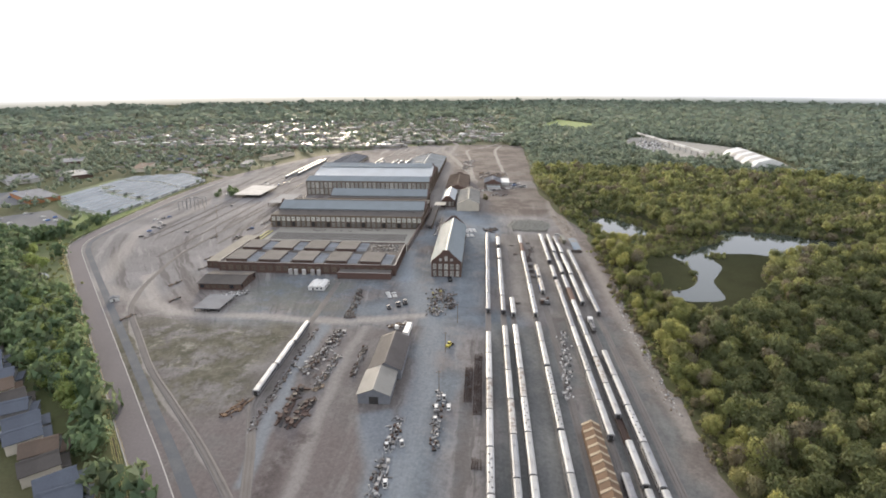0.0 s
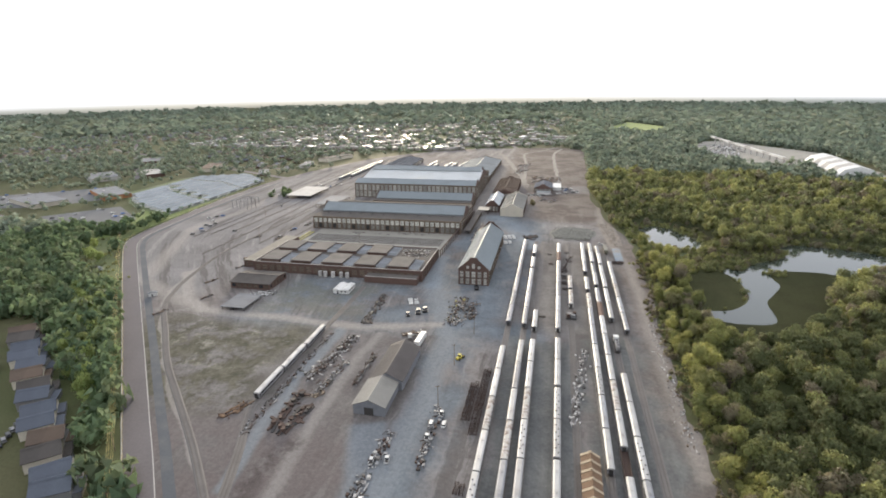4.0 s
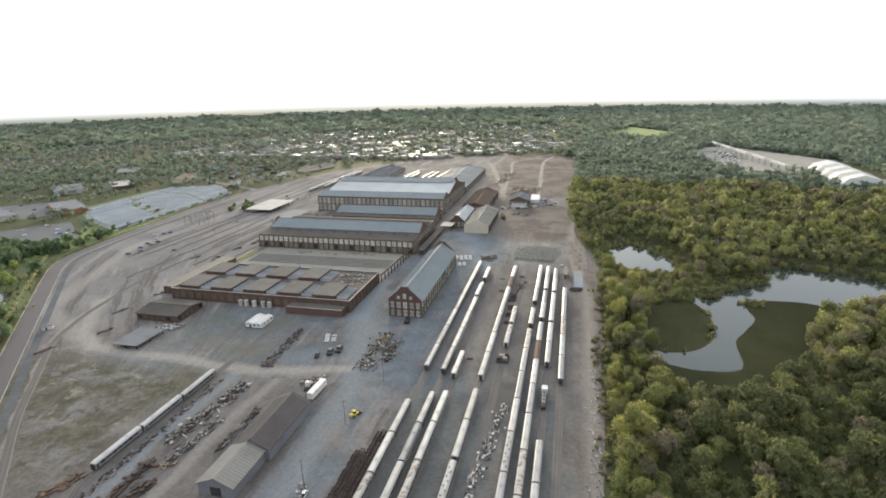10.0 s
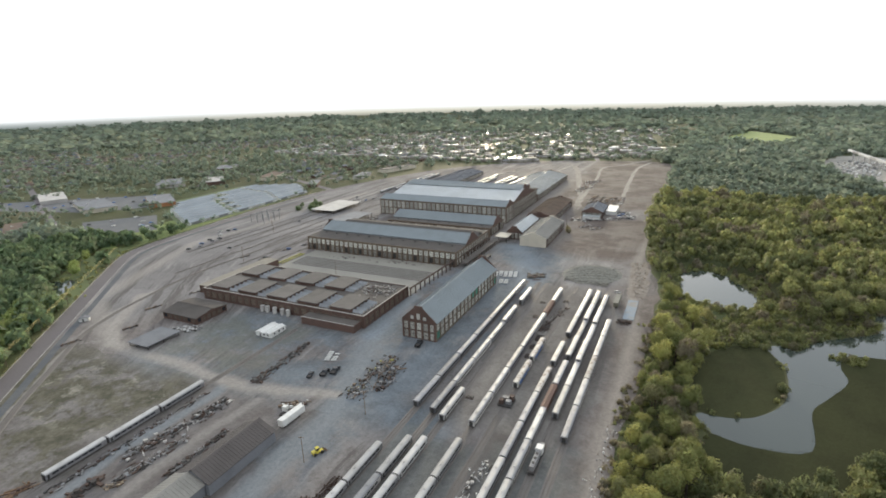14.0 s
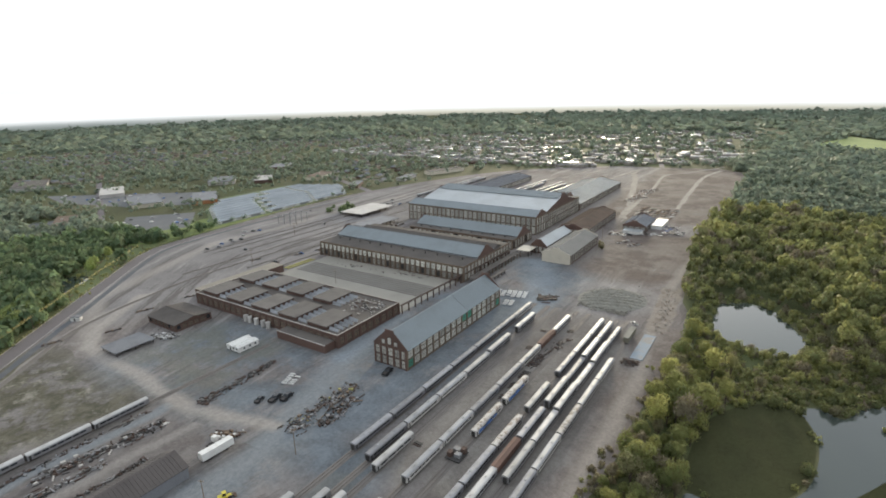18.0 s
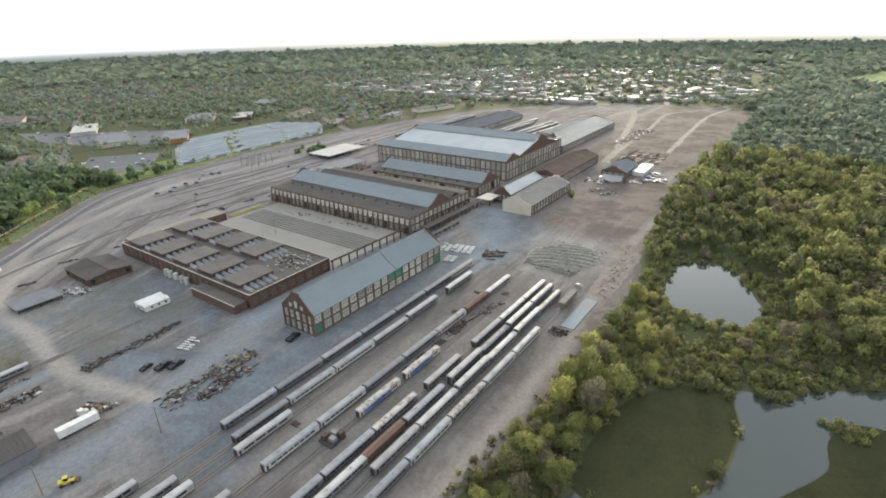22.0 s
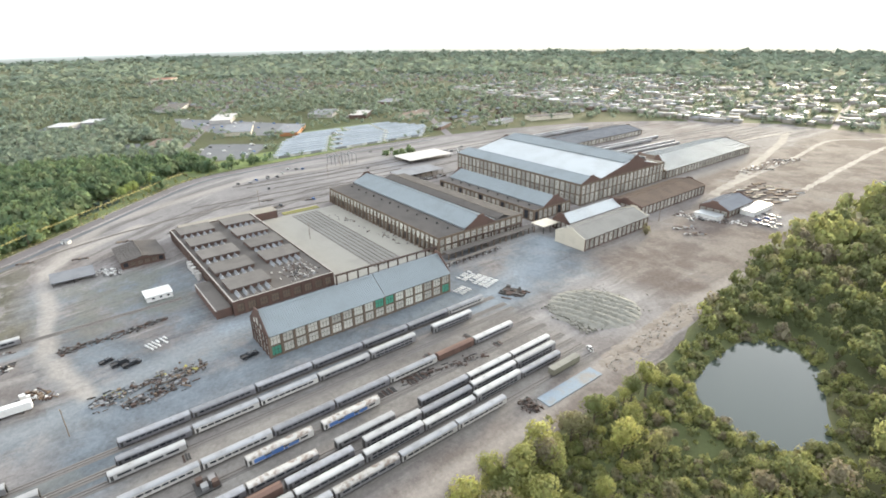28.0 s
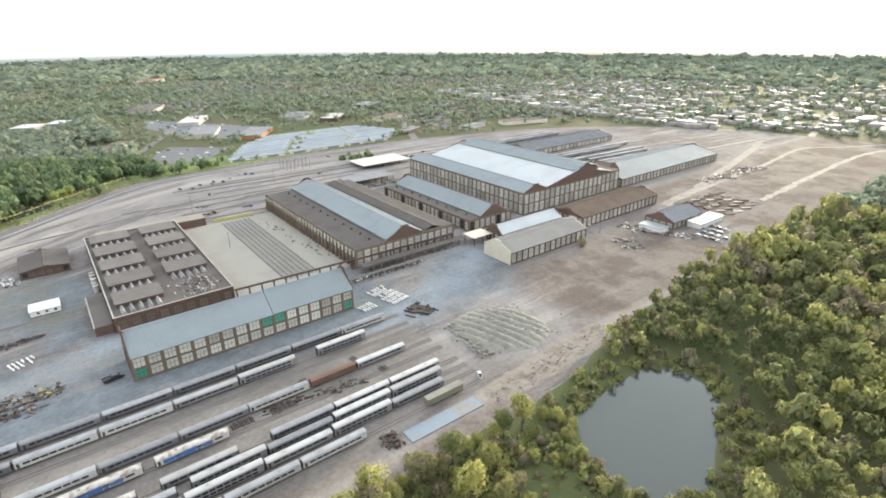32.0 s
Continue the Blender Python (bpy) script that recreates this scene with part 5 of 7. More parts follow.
# rows of wheelsets
r = random.Random(3)
bm = bmesh.new()
for x0, x1, y0, y1 in ((-7.4, -3.4, 220, 252), (-2.6, 1.6, 210, 266), (-2.4, 2.6, 174, 180)):
    y = y0
    while y < y1:
        for lane in range(2):
            cx = x0 + 1.0 + lane * 2.1 + r.uniform(-0.15, 0.15)
            for top in range(1 + (r.random() < 0.4)):
                k0 = len(bm.verts)
                cyl(bm, 0, 0, -0.95, 0.95, 0.1, 6)
                for s in (-0.72, 0.72):
                    cyl(bm, 0, 0, s - 0.07, s + 0.07, 0.46, 10)
                bm.verts.ensure_lookup_table()
                m = pose(cx, y + r.uniform(-0.2, 0.2), 0.52 + top * 0.8, 0, 90, r.uniform(-5, 5))
                for v in bm.verts[k0:]:
                    v.co = m @ v.co
        y += 1.05
tagged(part("wheelset_rows", bm, RUST, None), "rusty railway wheelsets stored in long rows", "wheelsets", kind="stuff")

# striped timber shed beside the track
shed = thing("timber_shed", "long brown timber shed with tan bands across its roof", "shed")
for i in range(11):
    y0 = 146 + i * 5.0
    bm = bmesh.new()
    prism(bm, [(45.6, 0.05), (52.4, 0.05), (52.4, 4.4), (49, 6.3), (45.6, 4.4)], y0, y0 + 4.98)
    sec = part("section", bm, ORANGE_WOOD, shed)
    gable_roof(sec, 45.2, 52.8, y0 + 0.1, y0 + 3.5, 4.5, 6.6, ORANGE_WOOD, name="roof")
    gable_roof(sec, 45.1, 52.9, y0 + 3.55, y0 + 4.9, 4.6, 6.75, TAN_ROOF, name="roof_band")

# white site office, small huts
office = thing("site_office", "white double-width site office with two low gables", "hut", pose(-127, 353, 0))
box_part("wall", WHITE, office, (0, 12, 0, 14, 0.3, 3.2))
for x in (0, 6.05):
    gable_roof(office, x - 0.2, x + 5.95, -0.3, 14.3, 3.2, 4.0, WHITE, ribs=1.2)
box_part("door", DARK, office, (3, 4.2, -0.05, -0.01, 0.3, 2.5))
for x in (6, 9):
    box_part("window", GLASS, office, (x, x + 1.3, -0.05, -0.01, 1.4, 2.6))
for y in (3, 7, 11):
    box_part("window", GLASS, office, (12.01, 12.05, y, y + 1.3, 1.4, 2.6))
hut = thing("white_trailer", "white box trailer parked beside the barn", "trailer", pose(-46.2, 282.5, 0, 0, 0, -3))
box_part("box", WHITE, hut, (0, 3.2, 0, 14.5, 1.1, 4.4))
box_part("chassis", DARK, hut, (0.4, 2.8, 0.5, 12.5, 0.7, 1.08))
for y in (2, 3.4, 11):
    for x in (0.25, 2.95):
        bm = bmesh.new()
        cyl(bm, 0, 0, -0.15, 0.15, 0.5, 10)
        part("wheel", bm, DARK, hut).matrix_basis = pose(x, y, 0.5, 0, 90, 0)
shack = thing("gate_hut", "small white gate hut by the perimeter road", "hut", pose(-259, 322, 0, 0, 0, 40))
box_part("wall", WHITE, shack, (0, 6, 0, 3.5, 0, 2.8))
gable_roof(shack, -0.3, 6.3, -0.3, 3.8, 2.8, 3.4, GREY_ROOF)
box_part("door", DARK, shack, (2, 3, -0.04, -0.01, 0, 2.1))
lean = thing("white_shed", "low white sheds beside the small brick house", "shed")
box_part("wall", WHITE, lean, (6, 24, 734, 745, 0, 3.2))
box_part("roof", PALE_ROOF, lean, (5.6, 24.4, 733.6, 745.4, 3.2, 3.5))
lean = thing("white_shed", "white metal lean-to with a bright roof", "shed")
box_part("wall", WHITE, lean, (27, 38, 766, 800, 0, 4.0))
box_part("roof", WHITE, lean, (26.6, 38.4, 765.6, 800.4, 4.0, 4.3))
loader = thing("wheel_loader", "small yellow wheel loader parked on bare dirt", "machine", pose(-17.7, 275, 0.05, 0, 0, -25))
box_part("body", YELLOW, loader, (-1.0, 1.0, -2.6, 0.2, 0.7, 1.9))
box_part("front_frame", YELLOW, loader, (-0.7, 0.7, 0.2, 2.2, 0.6, 1.3))
box_part("cab", GLASS, loader, (-0.75, 0.75, -0.9, 0.5, 1.9, 3.0))
box_part("cab_roof", YELLOW, loader, (-0.85, 0.85, -1.0, 0.6, 3.0, 3.15))
bm = bmesh.new()
prism(bm, [(2.9, 0.15), (4.1, 0.15), (4.1, 0.3), (3.1, 0.4), (3.0, 1.3), (2.8, 1.3)], -1.3, 1.3)
part("bucket", bm, RUST, loader).matrix_basis = pose(0, 0, 0, 0, 0, 90)
for x in (-0.55, 0.4):
    box_part("arm", YELLOW, loader, (x, x + 0.15, 0.4, 2.95, 1.0, 1.25))
bm = bmesh.new()
cyl(bm, 0, 0, -0.22, 0.22, 0.7, 12)
tyre_me = shared("wheel", bm, DARK)
for x in (-1.05, 1.05):
    for y in (-1.7, 1.5):
        part("wheel", tyre_me, None, loader).matrix_basis = pose(x, y, 0.7, 0, 90, 0)
tractor = thing("truck", "white road tractor beside the box trailer", "vehicle", pose(-51.5, 293, 0.05, 0, 0, 12))
box_part("frame", DARK, tractor, (-0.6, 0.6, -3.4, 3.0, 0.7, 1.0))
box_part("cab", WHITE, tractor, (-1.15, 1.15, -0.2, 1.8, 1.0, 3.4))
box_part("bonnet", WHITE, tractor, (-0.9, 0.9, 1.8, 3.4, 0.9, 2.0))
box_part("windscreen", GLASS, tractor, (-1.0, 1.0, 1.81, 1.85, 2.1, 3.1))
for x in (-1.0, 1.0):
    for y in (-2.8, -1.5, 2.4):
        part("wheel", tyre_me, None, tractor).matrix_basis = pose(x, y, 0.55, 0, 90, 0) @ Matrix.Diagonal((0.78, 0.78, 0.8, 1))
debris = scrap("roof_clutter", "loose metal and pipes heaped on the foundry roof", -96, 432, -72, 434, 18, 90, [GREY, DARK, CONCRETE, RUST], (0.5, 1.8), 0.5, 91, 0.5)
debris.location.z = 7.98
ruin = thing("open_shelter", "long open steel shed with a grey sheet roof", "shelter")
box_part("roof", GREY_ROOF, ruin, (-262, -236, 612, 664, 5.0, 5.3))
for x in (-261, -249, -237):
    for i in range(8):
        box_part("post", RUST, ruin, (x - 0.2, x + 0.2, 613 + i * 7.1, 613.4 + i * 7.1, 0, 5.0))
gantry = thing("substation_gantry", "grey steel substation frames on bare ground", "gantry")
for i in range(4):
    for x in (-362, -352, -342):
        box_part("post", GREY, gantry, (x - 0.25, x + 0.25, 590 + i * 9, 590.5 + i * 9, 0, 10))
    box_part("beam", GREY, gantry, (-362.5, -341.5, 590 + i * 9, 590.5 + i * 9, 10, 10.5))
# slab with old boxcar
tagged(box_part("concrete_slab", TARP, None, (83.5, 90.5, 464, 499, 0.05, 0.45)), "pale blue-stained concrete loading slab", "slab", kind="structure")
bx = thing("boxcar", "dull green-grey boxcar at the end of a track", "rail car")
box_part("body", surface("olive_paint", (0.20, 0.19, 0.14), (0.15, 0.13, 0.1), 0.8), bx, (75.5, 78.5, 480, 498, 1.3, 4.2))
box_part("roof", RUBBLE, bx, (75.3, 78.7, 479.8, 498.2, 4.2, 4.5))
for y in (482, 493):
    box_part("truck", DARK, bx, (75.8, 78.2, y, y + 2.5, 0.4, 1.3))
for i in range(5):
    box_part("rib", RUST, bx, (75.42, 75.5, 482 + i * 3.4, 482.2 + i * 3.4, 1.4, 4.1))
loco = thing("locomotive", "grey road switcher locomotive on the track", "locomotive")
box_part("deck", DARK, loco, (67.9, 70.9, 297, 316, 1.3, 1.7))
box_part("hood", GREY, loco, (68.5, 70.3, 298, 309, 1.7, 4.0))
box_part("cab", WHITE, loco, (67.95, 70.85, 309, 312.5, 1.7, 4.6))
box_part("short_hood", GREY, loco, (68.5, 70.3, 312.5, 315.4, 1.7, 3.2))
for y in (298.5, 311.5):
    box_part("truck", DARK, loco, (68.2, 70.6, y, y + 3.6, 0.45, 1.3))
for y in (300, 303, 306):
    box_part("fan", DARK, loco, (68.9, 69.9, y, y + 1.2, 4.0, 4.25))
mach = thing("track_machine", "dark track machine wreck with open frames", "machine")
box_part("frame", DARK, mach, (41, 48, 338, 346, 0.4, 0.9))
for x, y, w, h in ((41.5, 339, 2, 2.2), (44.5, 340, 2.6, 1.6), (42, 343, 3, 1.4), (45.6, 343.4, 2, 2.4)):
    box_part("block", RUST if h > 2 else GREY, mach, (x, x + w, y, y + 2.2, 0.9, 0.9 + h))

# mound of broken concrete in rough rows
bm = bmesh.new()
NX, NY = 46, 46
grid = []
for j in range(NY + 1):
    rowv = []
    for i in range(NX + 1):
        u, v = i / NX * 2 - 1, j / NY * 2 - 1
        d = math.hypot(u, v)
        x, y = 50 + u * 24 + v * 3, 546 + v * 25
        edge = max(0.0, 1 - d ** 3)
        z = edge * (0.7 + 2.0 * abs(math.sin((y - 0.25 * x) * 0.6 + 1.2 * noise.noise((x * 0.07, y * 0.07, 0)))) + 0.8 * noise.noise((x * 0.6, y * 0.6, 2.0))) - 0.15
        rowv.append(bm.verts.new((x, y, z)))
    grid.append(rowv)
for j in range(NY):
    for i in range(NX):
        bm.faces.new((grid[j][i], grid[j][i + 1], grid[j + 1][i + 1], grid[j + 1][i]))
tagged(part("rubble_mound", bm, RUBBLE, None), "low mound of broken concrete in ridges", "rubble", kind="stuff")
scrap("rubble", "broken concrete lumps round the mound", 32, 528, 66, 524, 8, 200, [RUBBLE, RUBBLE, FLOOR], (0.4, 1.6), 0.6, 31, 0.5)
scrap("rubble", "broken concrete lumps over the mound", 30, 552, 70, 545, 34, 330, [RUBBLE], (0.3, 1.1), 0.5, 32, 1.4)


# torn soil in low ridges beside the dirt road
bm = bmesh.new()
grid = []
for j in range(73):
    rowv = []
    for i in range(21):
        y, u = 503 + j * 1.25, i / 20 * 2 - 1
        x = 87 - max(0, y - 540) * 0.09 + u * 8
        keep = max(0.0, (1 - u * u)) * min(1.0, j / 8, (72 - j) / 12)
        z = 0.03 + keep * (0.35 * abs(noise.noise((x * 0.5, y * 0.16, 4.0))) + 0.55 * max(0.0, noise.noise((x * 0.28, y * 0.09, 1.0))) + 0.15 * noise.noise((x, y, 0.0)))
        rowv.append(bm.verts.new((x, y, z)))
    grid.append(rowv)
for a, b in zip(grid, grid[1:]):
    for i in range(20):
        bm.faces.new((a[i], a[i + 1], b[i + 1], b[i]))
tagged(part("soil_ridges", bm, surface("torn_soil", (0.185, 0.160, 0.136), (0.120, 0.098, 0.080), 0.95, big=0.12, fine=1.2, amount=0.9, var=0.35), None), "low ridges of torn brown soil beside the wood", "soil", kind="stuff")
scrap("rubble", "loose stones and clods on the torn soil", 90, 505, 82, 590, 9, 110, [RUBBLE, FLOOR, WOOD], (0.3, 1.2), 0.5, 33, 0.2)


# ---- vehicles, poles, wires, fence ----
def road_vehicle(name, label, paint, pickup=False):
    car = thing(name, label, "vehicle", group="parked vehicles")
    bm = bmesh.new()
    prism(bm, [(-0.9, 0.35), (0.9, 0.35), (0.92, 0.95), (-0.92, 0.95)], -2.4, 2.4)
    part("body", bm, paint, car)
    bm = bmesh.new()
    y0, y1 = (-0.3, 1.3) if pickup else (-1.7, 1.1)
    v = [bm.verts.new(p) for p in ((-0.85, y0 - 0.3, 0.95), (0.85, y0 - 0.3, 0.95), (0.85, y1 + 0.5, 0.95), (-0.85, y1 + 0.5, 0.95), (-0.7, y0, 1.55), (0.7, y0, 1.55), (0.7, y1, 1.55), (-0.7, y1, 1.55))]
    for f in ((4, 5, 6, 7), (0, 1, 5, 4), (1, 2, 6, 5), (2, 3, 7, 6), (3, 0, 4, 7)):
        bm.faces.new([v[i] for i in f])
    cab = part("cabin", bm, GLASS, car)
    box_part("roof_panel", paint, cab, (-0.72, 0.72, y0 - 0.02, y1 + 0.02, 1.55, 1.6))
    bm = bmesh.new()
    cyl(bm, 0, 0, -0.12, 0.12, 0.34, 10)
    wme = shared("wheel", bm, DARK)
    for x in (-0.85, 0.85):
        for y in (-1.5, 1.5):
            part("wheel", wme, None, car).matrix_basis = pose(x, y, 0.34, 0, 90, 0)
    if pickup:
        box_part("bed", DARK, car, (-0.75, 0.75, -2.3, -0.7, 0.96, 1.0))
        for x in (-0.88, 0.8):
            box_part("bed_side", paint, car, (x, x + 0.08, -2.35, -0.6, 0.95, 1.2))
    return car


BLACK_PAINT = surface("black_car_paint", (0.02, 0.02, 0.022), (0.03, 0.03, 0.03), 0.25, 0.0, 0.5, var=0.05, bump=0)
cars = [road_vehicle("pickup_truck", "large black flatbed pickup truck parked on the gravel", BLACK_PAINT, True), road_vehicle("parked_car", "white car parked on the yard", WHITE), road_vehicle("parked_car", "silver car parked on the yard", SILVER),
        road_vehicle("parked_car", "dark blue car parked on the yard", BLUE), road_vehicle("pickup_truck", "white pickup truck parked on the yard", WHITE, True), road_vehicle("parked_car", "dark car parked on the yard", BLACK_PAINT)]
SPOTS = [(0, -62.2, 325.8, 18), (0, -56.3, 330.8, 14), (0, -52.3, 334.8, 12), (0, -24, 380.6, 10), (4, -32.4, 187.2, 12), (4, -38.5, 185.1, 8), (4, -19.6, 204.5, 5), (1, -20, 214, 4), (4, -16.9, 222.3, 6), (1, -14.1, 214.5, 4), (4, -35.2, 163.2, 10), (4, 74.5, 511, 60), (5, -337, 478, 100), (3, -341, 498, 100), (2, -338, 509, 100), (5, -339, 520, 100), (1, -362, 542, 100), (3, -353, 555, 100), (5, -300, 496, 80),
         (2, -379, 658, 20), (5, -308, 613, 40), (1, -346, 677, 30), (5, -241, 484, 100), (3, -240, 515, 95), (4, -232, 470, 95), (2, -333, 489, 100), (5, -345, 512, 100), (1, -349, 530, 100), (5, -357, 549, 100), (1, -330, 690, 20), (2, -322, 735, 10),
         (5, -314, 738, 10), (1, -306, 742, 10), (3, -300, 748, 10), (4, -318, 752, 10), (2, -296, 760, 10), (1, -290, 764, 10), (5, -326, 764, 10), (4, 10, 722, 70), (5, 15, 728, 70), (1, -18, 705, 20), (4, -36, 700, 20)]
for j in range(9):
    SPOTS += [((j * 5 + 1) % 6, -234 - j * 4.6, 186 + j * 4.1, 48), ((j * 3 + 2) % 6, -196 - j * 1.6, 153 + j * 3.4, 60)]
done = set()
for k, x, y, a in SPOTS:
    m = pose(x, y, 0.08, 0, 0, a)
    if k == 0:
        m = m @ Matrix.Diagonal((1.3, 1.3, 1.25, 1))
    if k in done:
        copy_thing(cars[k], m)
    else:
        cars[k].matrix_basis = m
        done.add(k)


def utility_pole(x, y, h, turn):
    p = thing("utility_pole", "weathered wooden utility pole with a crossarm", "pole", pose(x, y, 0, 0, 0, turn), "poles along the road")
    bm = bmesh.new()
    cyl(bm, 0, 0, 0, h, 0.2, 8, 0.13)
    part("pole", bm, WOOD, p)
    box_part("crossarm", WOOD, p, (-1.3, 1.3, -0.08, 0.08, h - 0.8, h - 0.62))
    for q in (-1.15, -0.45, 0.45, 1.15):
        bm = bmesh.new()
        cyl(bm, q, 0, h - 0.62, h - 0.4, 0.06, 6)
        part("insulator", bm, CONCRETE, p)


LINE = [(-92, 107), (-123, 141), (-149, 171), (-175, 200), (-205, 233), (-235, 266), (-268, 303), (-300, 339), (-332, 375), (-364, 411), (-392, 443)]
for x, y in LINE:
    utility_pole(x, y, 9.5, 42)
for x, y, h in ((-19.5, 268, 13), (-14.5, 307, 13), (-19.8, 228, 12), (-150, 470, 12), (-255, 470, 14), (-300, 560, 14), (-330, 590, 14), (-50, 705, 11), (-5, 700, 11)):
    utility_pole(x, y, h, 20)
# yellow gleam of sunlight on wires and fence rails, put into the base colour
WIRE = surface("sunlit_wire", (0.46, 0.38, 0.15), (0.36, 0.30, 0.12), 0.8, 0.0, 0.2, bump=0)
for o in (-1.15, -0.45, 0.45, 1.15):
    bm = bmesh.new()
    prev = None
    for (xa, ya), (xb, yb) in zip(LINE, LINE[1:]):
        for s in range(8):
            t = s / 8
            x, y, z = xa + (xb - xa) * t, ya + (yb - ya) * t, 9.1 - 0.5 * (1 - (2 * t - 1) ** 2)
            n = (0.74, 0.67)
            row = [bm.verts.new((x + n[0] * o + 0.06 * math.cos(q * 2.094), y + n[1] * o, z + 0.06 * math.sin(q * 2.094))) for q in range(3)]
            if prev:
                for q in range(3):
                    bm.faces.new((prev[q], row[q], row[(q + 1) % 3], prev[(q + 1) % 3]))
            prev = row
    tagged(part("power_line", bm, WIRE, None), "thin overhead wire between wooden poles", "wire", group="overhead wires")
fence = thing("chain_fence", "long wire fence along the perimeter road", "fence")
FL = smooth_line([(-100, 108), (-124, 146), (-166, 194), (-217, 251), (-282, 323), (-351, 400), (-384, 440), (-399, 474), (-407, 540), (-415, 658), (-413, 777)], 10)
bm = bmesh.new()
box(bm, -0.04, 0.04, -0.04, 0.04, 0, 2.1)
post_me = shared("post", bm, CONCRETE)
for p in FL[::1]:
    part("post", post_me, None, fence).matrix_basis = pose(p[0], p[1], 0)
for z in (0.4, 1.2, 2.0):
    bm = bmesh.new()
    prev = None
    for p in FL:
        row = [bm.verts.new((p[0], p[1], z - 0.03)), bm.verts.new((p[0], p[1], z + 0.03)), bm.verts.new((p[0] + 0.05, p[1], z))]
        if prev:
            for q in range(3):
                bm.faces.new((prev[q], row[q], row[(q + 1) % 3], prev[(q + 1) % 3]))
        prev = row
    part("rail", bm, WIRE, fence)


# ---- neighbourhood west, storage yard, warehouse ----
def row_house(x, y, turn, roof, w=11.0, d=13.0, n=0):
    h = thing("row_house", "grey-roofed two-storey row house", "house", pose(x, y, 0, 0, 0, turn), "row houses beside the wood")
    box_part("wall", BEIGE if n % 3 else GREY, h, (0, w - 0.1, 0, d, 0, 5.2))
    gable_roof(h, -0.4, w + 0.2, -0.5, d + 0.5, 5.2, 8.6, roof)
    box_part("porch", GREY, h, (1, w - 1, -3, -0.02, 0, 2.6))
    box_part("porch_roof", roof, h, (0.8, w - 0.8, -3.3, 0, 2.6, 2.9))
    box_part("door", DARK, h, (w / 2 - 0.5, w / 2 + 0.5, d + 0.0, d + 0.06, 0, 2.1))
    for q in (2, w - 3.4):
        for z in (1.2, 3.6):
            box_part("window", GLASS, h, (q, q + 1.4, d + 0.0, d + 0.06, z, z + 1.2))


for i in range(14):
    t = i / 13
    x, y = -141 - t * 140 + (2 if i % 2 else -1), 143 + t * 108
    row_house(x, y, 128 + (4 if i % 3 else -5), (SLATE, SLATE, TAR_ROOF, BROWN_ROOF, SLATE)[i % 5], n=i)
sheet("parking_lot", [(-150, 118), (-176, 138), (-216, 172), (-262, 208), (-300, 220), (-310, 200), (-240, 150), (-180, 100)], 0.07, ASPHALT, "grey asphalt car park beside the row houses", "parking lot")


def low_block(label, x, y, w, d, h, turn, roof, wall=CONCRETE, name="low_building", cat="building", units=0, gable=0.0):
    b = thing(name, label, cat, pose(x, y, 0, 0, 0, turn))
    box_part("wall", wall, b, (0, w, 0, d, 0, h))
    if gable:
        gable_roof(b, -0.4, w + 0.4, -0.3, d + 0.3, h + 0.02, h + gable, roof)
    else:
        box_part("roof", roof, b, (-0.3, w + 0.3, -0.3, d + 0.3, h, h + 0.35))
        box_part("roof_unit", CONCRETE, b, (w * 0.3, w * 0.3 + 2, d * 0.6, d * 0.6 + 2.4, h + 0.35, h + 1.4))
    for i in range(units):
        box_part("door", CONCRETE if i % 2 else GREY, b, (w, w + 0.05, 2 + i * (d - 3) / units, 2 + (i + 0.7) * (d - 3) / units, 0.1, h - 0.5))
    return b


# storage units: long pale-blue roofs in rows on a lawn
STORE = [(-421, 540), (-450, 556), (-519, 596), (-577, 659), (-574, 789), (-490, 828), (-425, 770), (-416, 640)]
sheet("storage_lawn", STORE, 0.056, surface("storage_yard_grass", (0.135, 0.165, 0.075), (0.16, 0.165, 0.13), 0.9, big=0.03), "mown grass and lanes between storage units", "grass")
for i in range(9):
    x = -436 - i * 14.5
    hits = [y for y in range(540, 830, 2) if inside(x, y, STORE)]
    y0, y1 = hits[0] + 4, hits[-1] - 6
    for a, b in ((y0, y0 + 66), (y0 + 76 + 14 * (i % 2), (y0 + 88 + y1) / 2 - 3), ((y0 + 88 + y1) / 2 + 4, y1)):
        low_block("long pale blue roofed storage units", x, a, 12.0, b - a, 3.0, 0, STORAGE, WHITE, "storage_building", units=3, gable=0.7)
LOTS = [[(-862, 535), (-646, 683), (-562, 630), (-616, 560), (-765, 520)], [(-572, 517), (-517, 580), (-446, 526), (-466, 489), (-520, 484)], [(-925, 352), (-850, 318), (-806, 352), (-830, 420), (-900, 432)], [(-650, 425), (-600, 404), (-556, 440), (-600, 482), (-640, 468)]]
LOT = surface("grey_car_park", (0.112, 0.114, 0.117), (0.150, 0.150, 0.148), 0.9, big=0.04)
for p in LOTS:
    sheet("parking_lot", p, 0.07, LOT, "grey asphalt lot between low buildings", "parking lot")
ORANGE_WALL = surface("orange_painted_wall", (0.42, 0.20, 0.09), (0.34, 0.16, 0.08), 0.8)
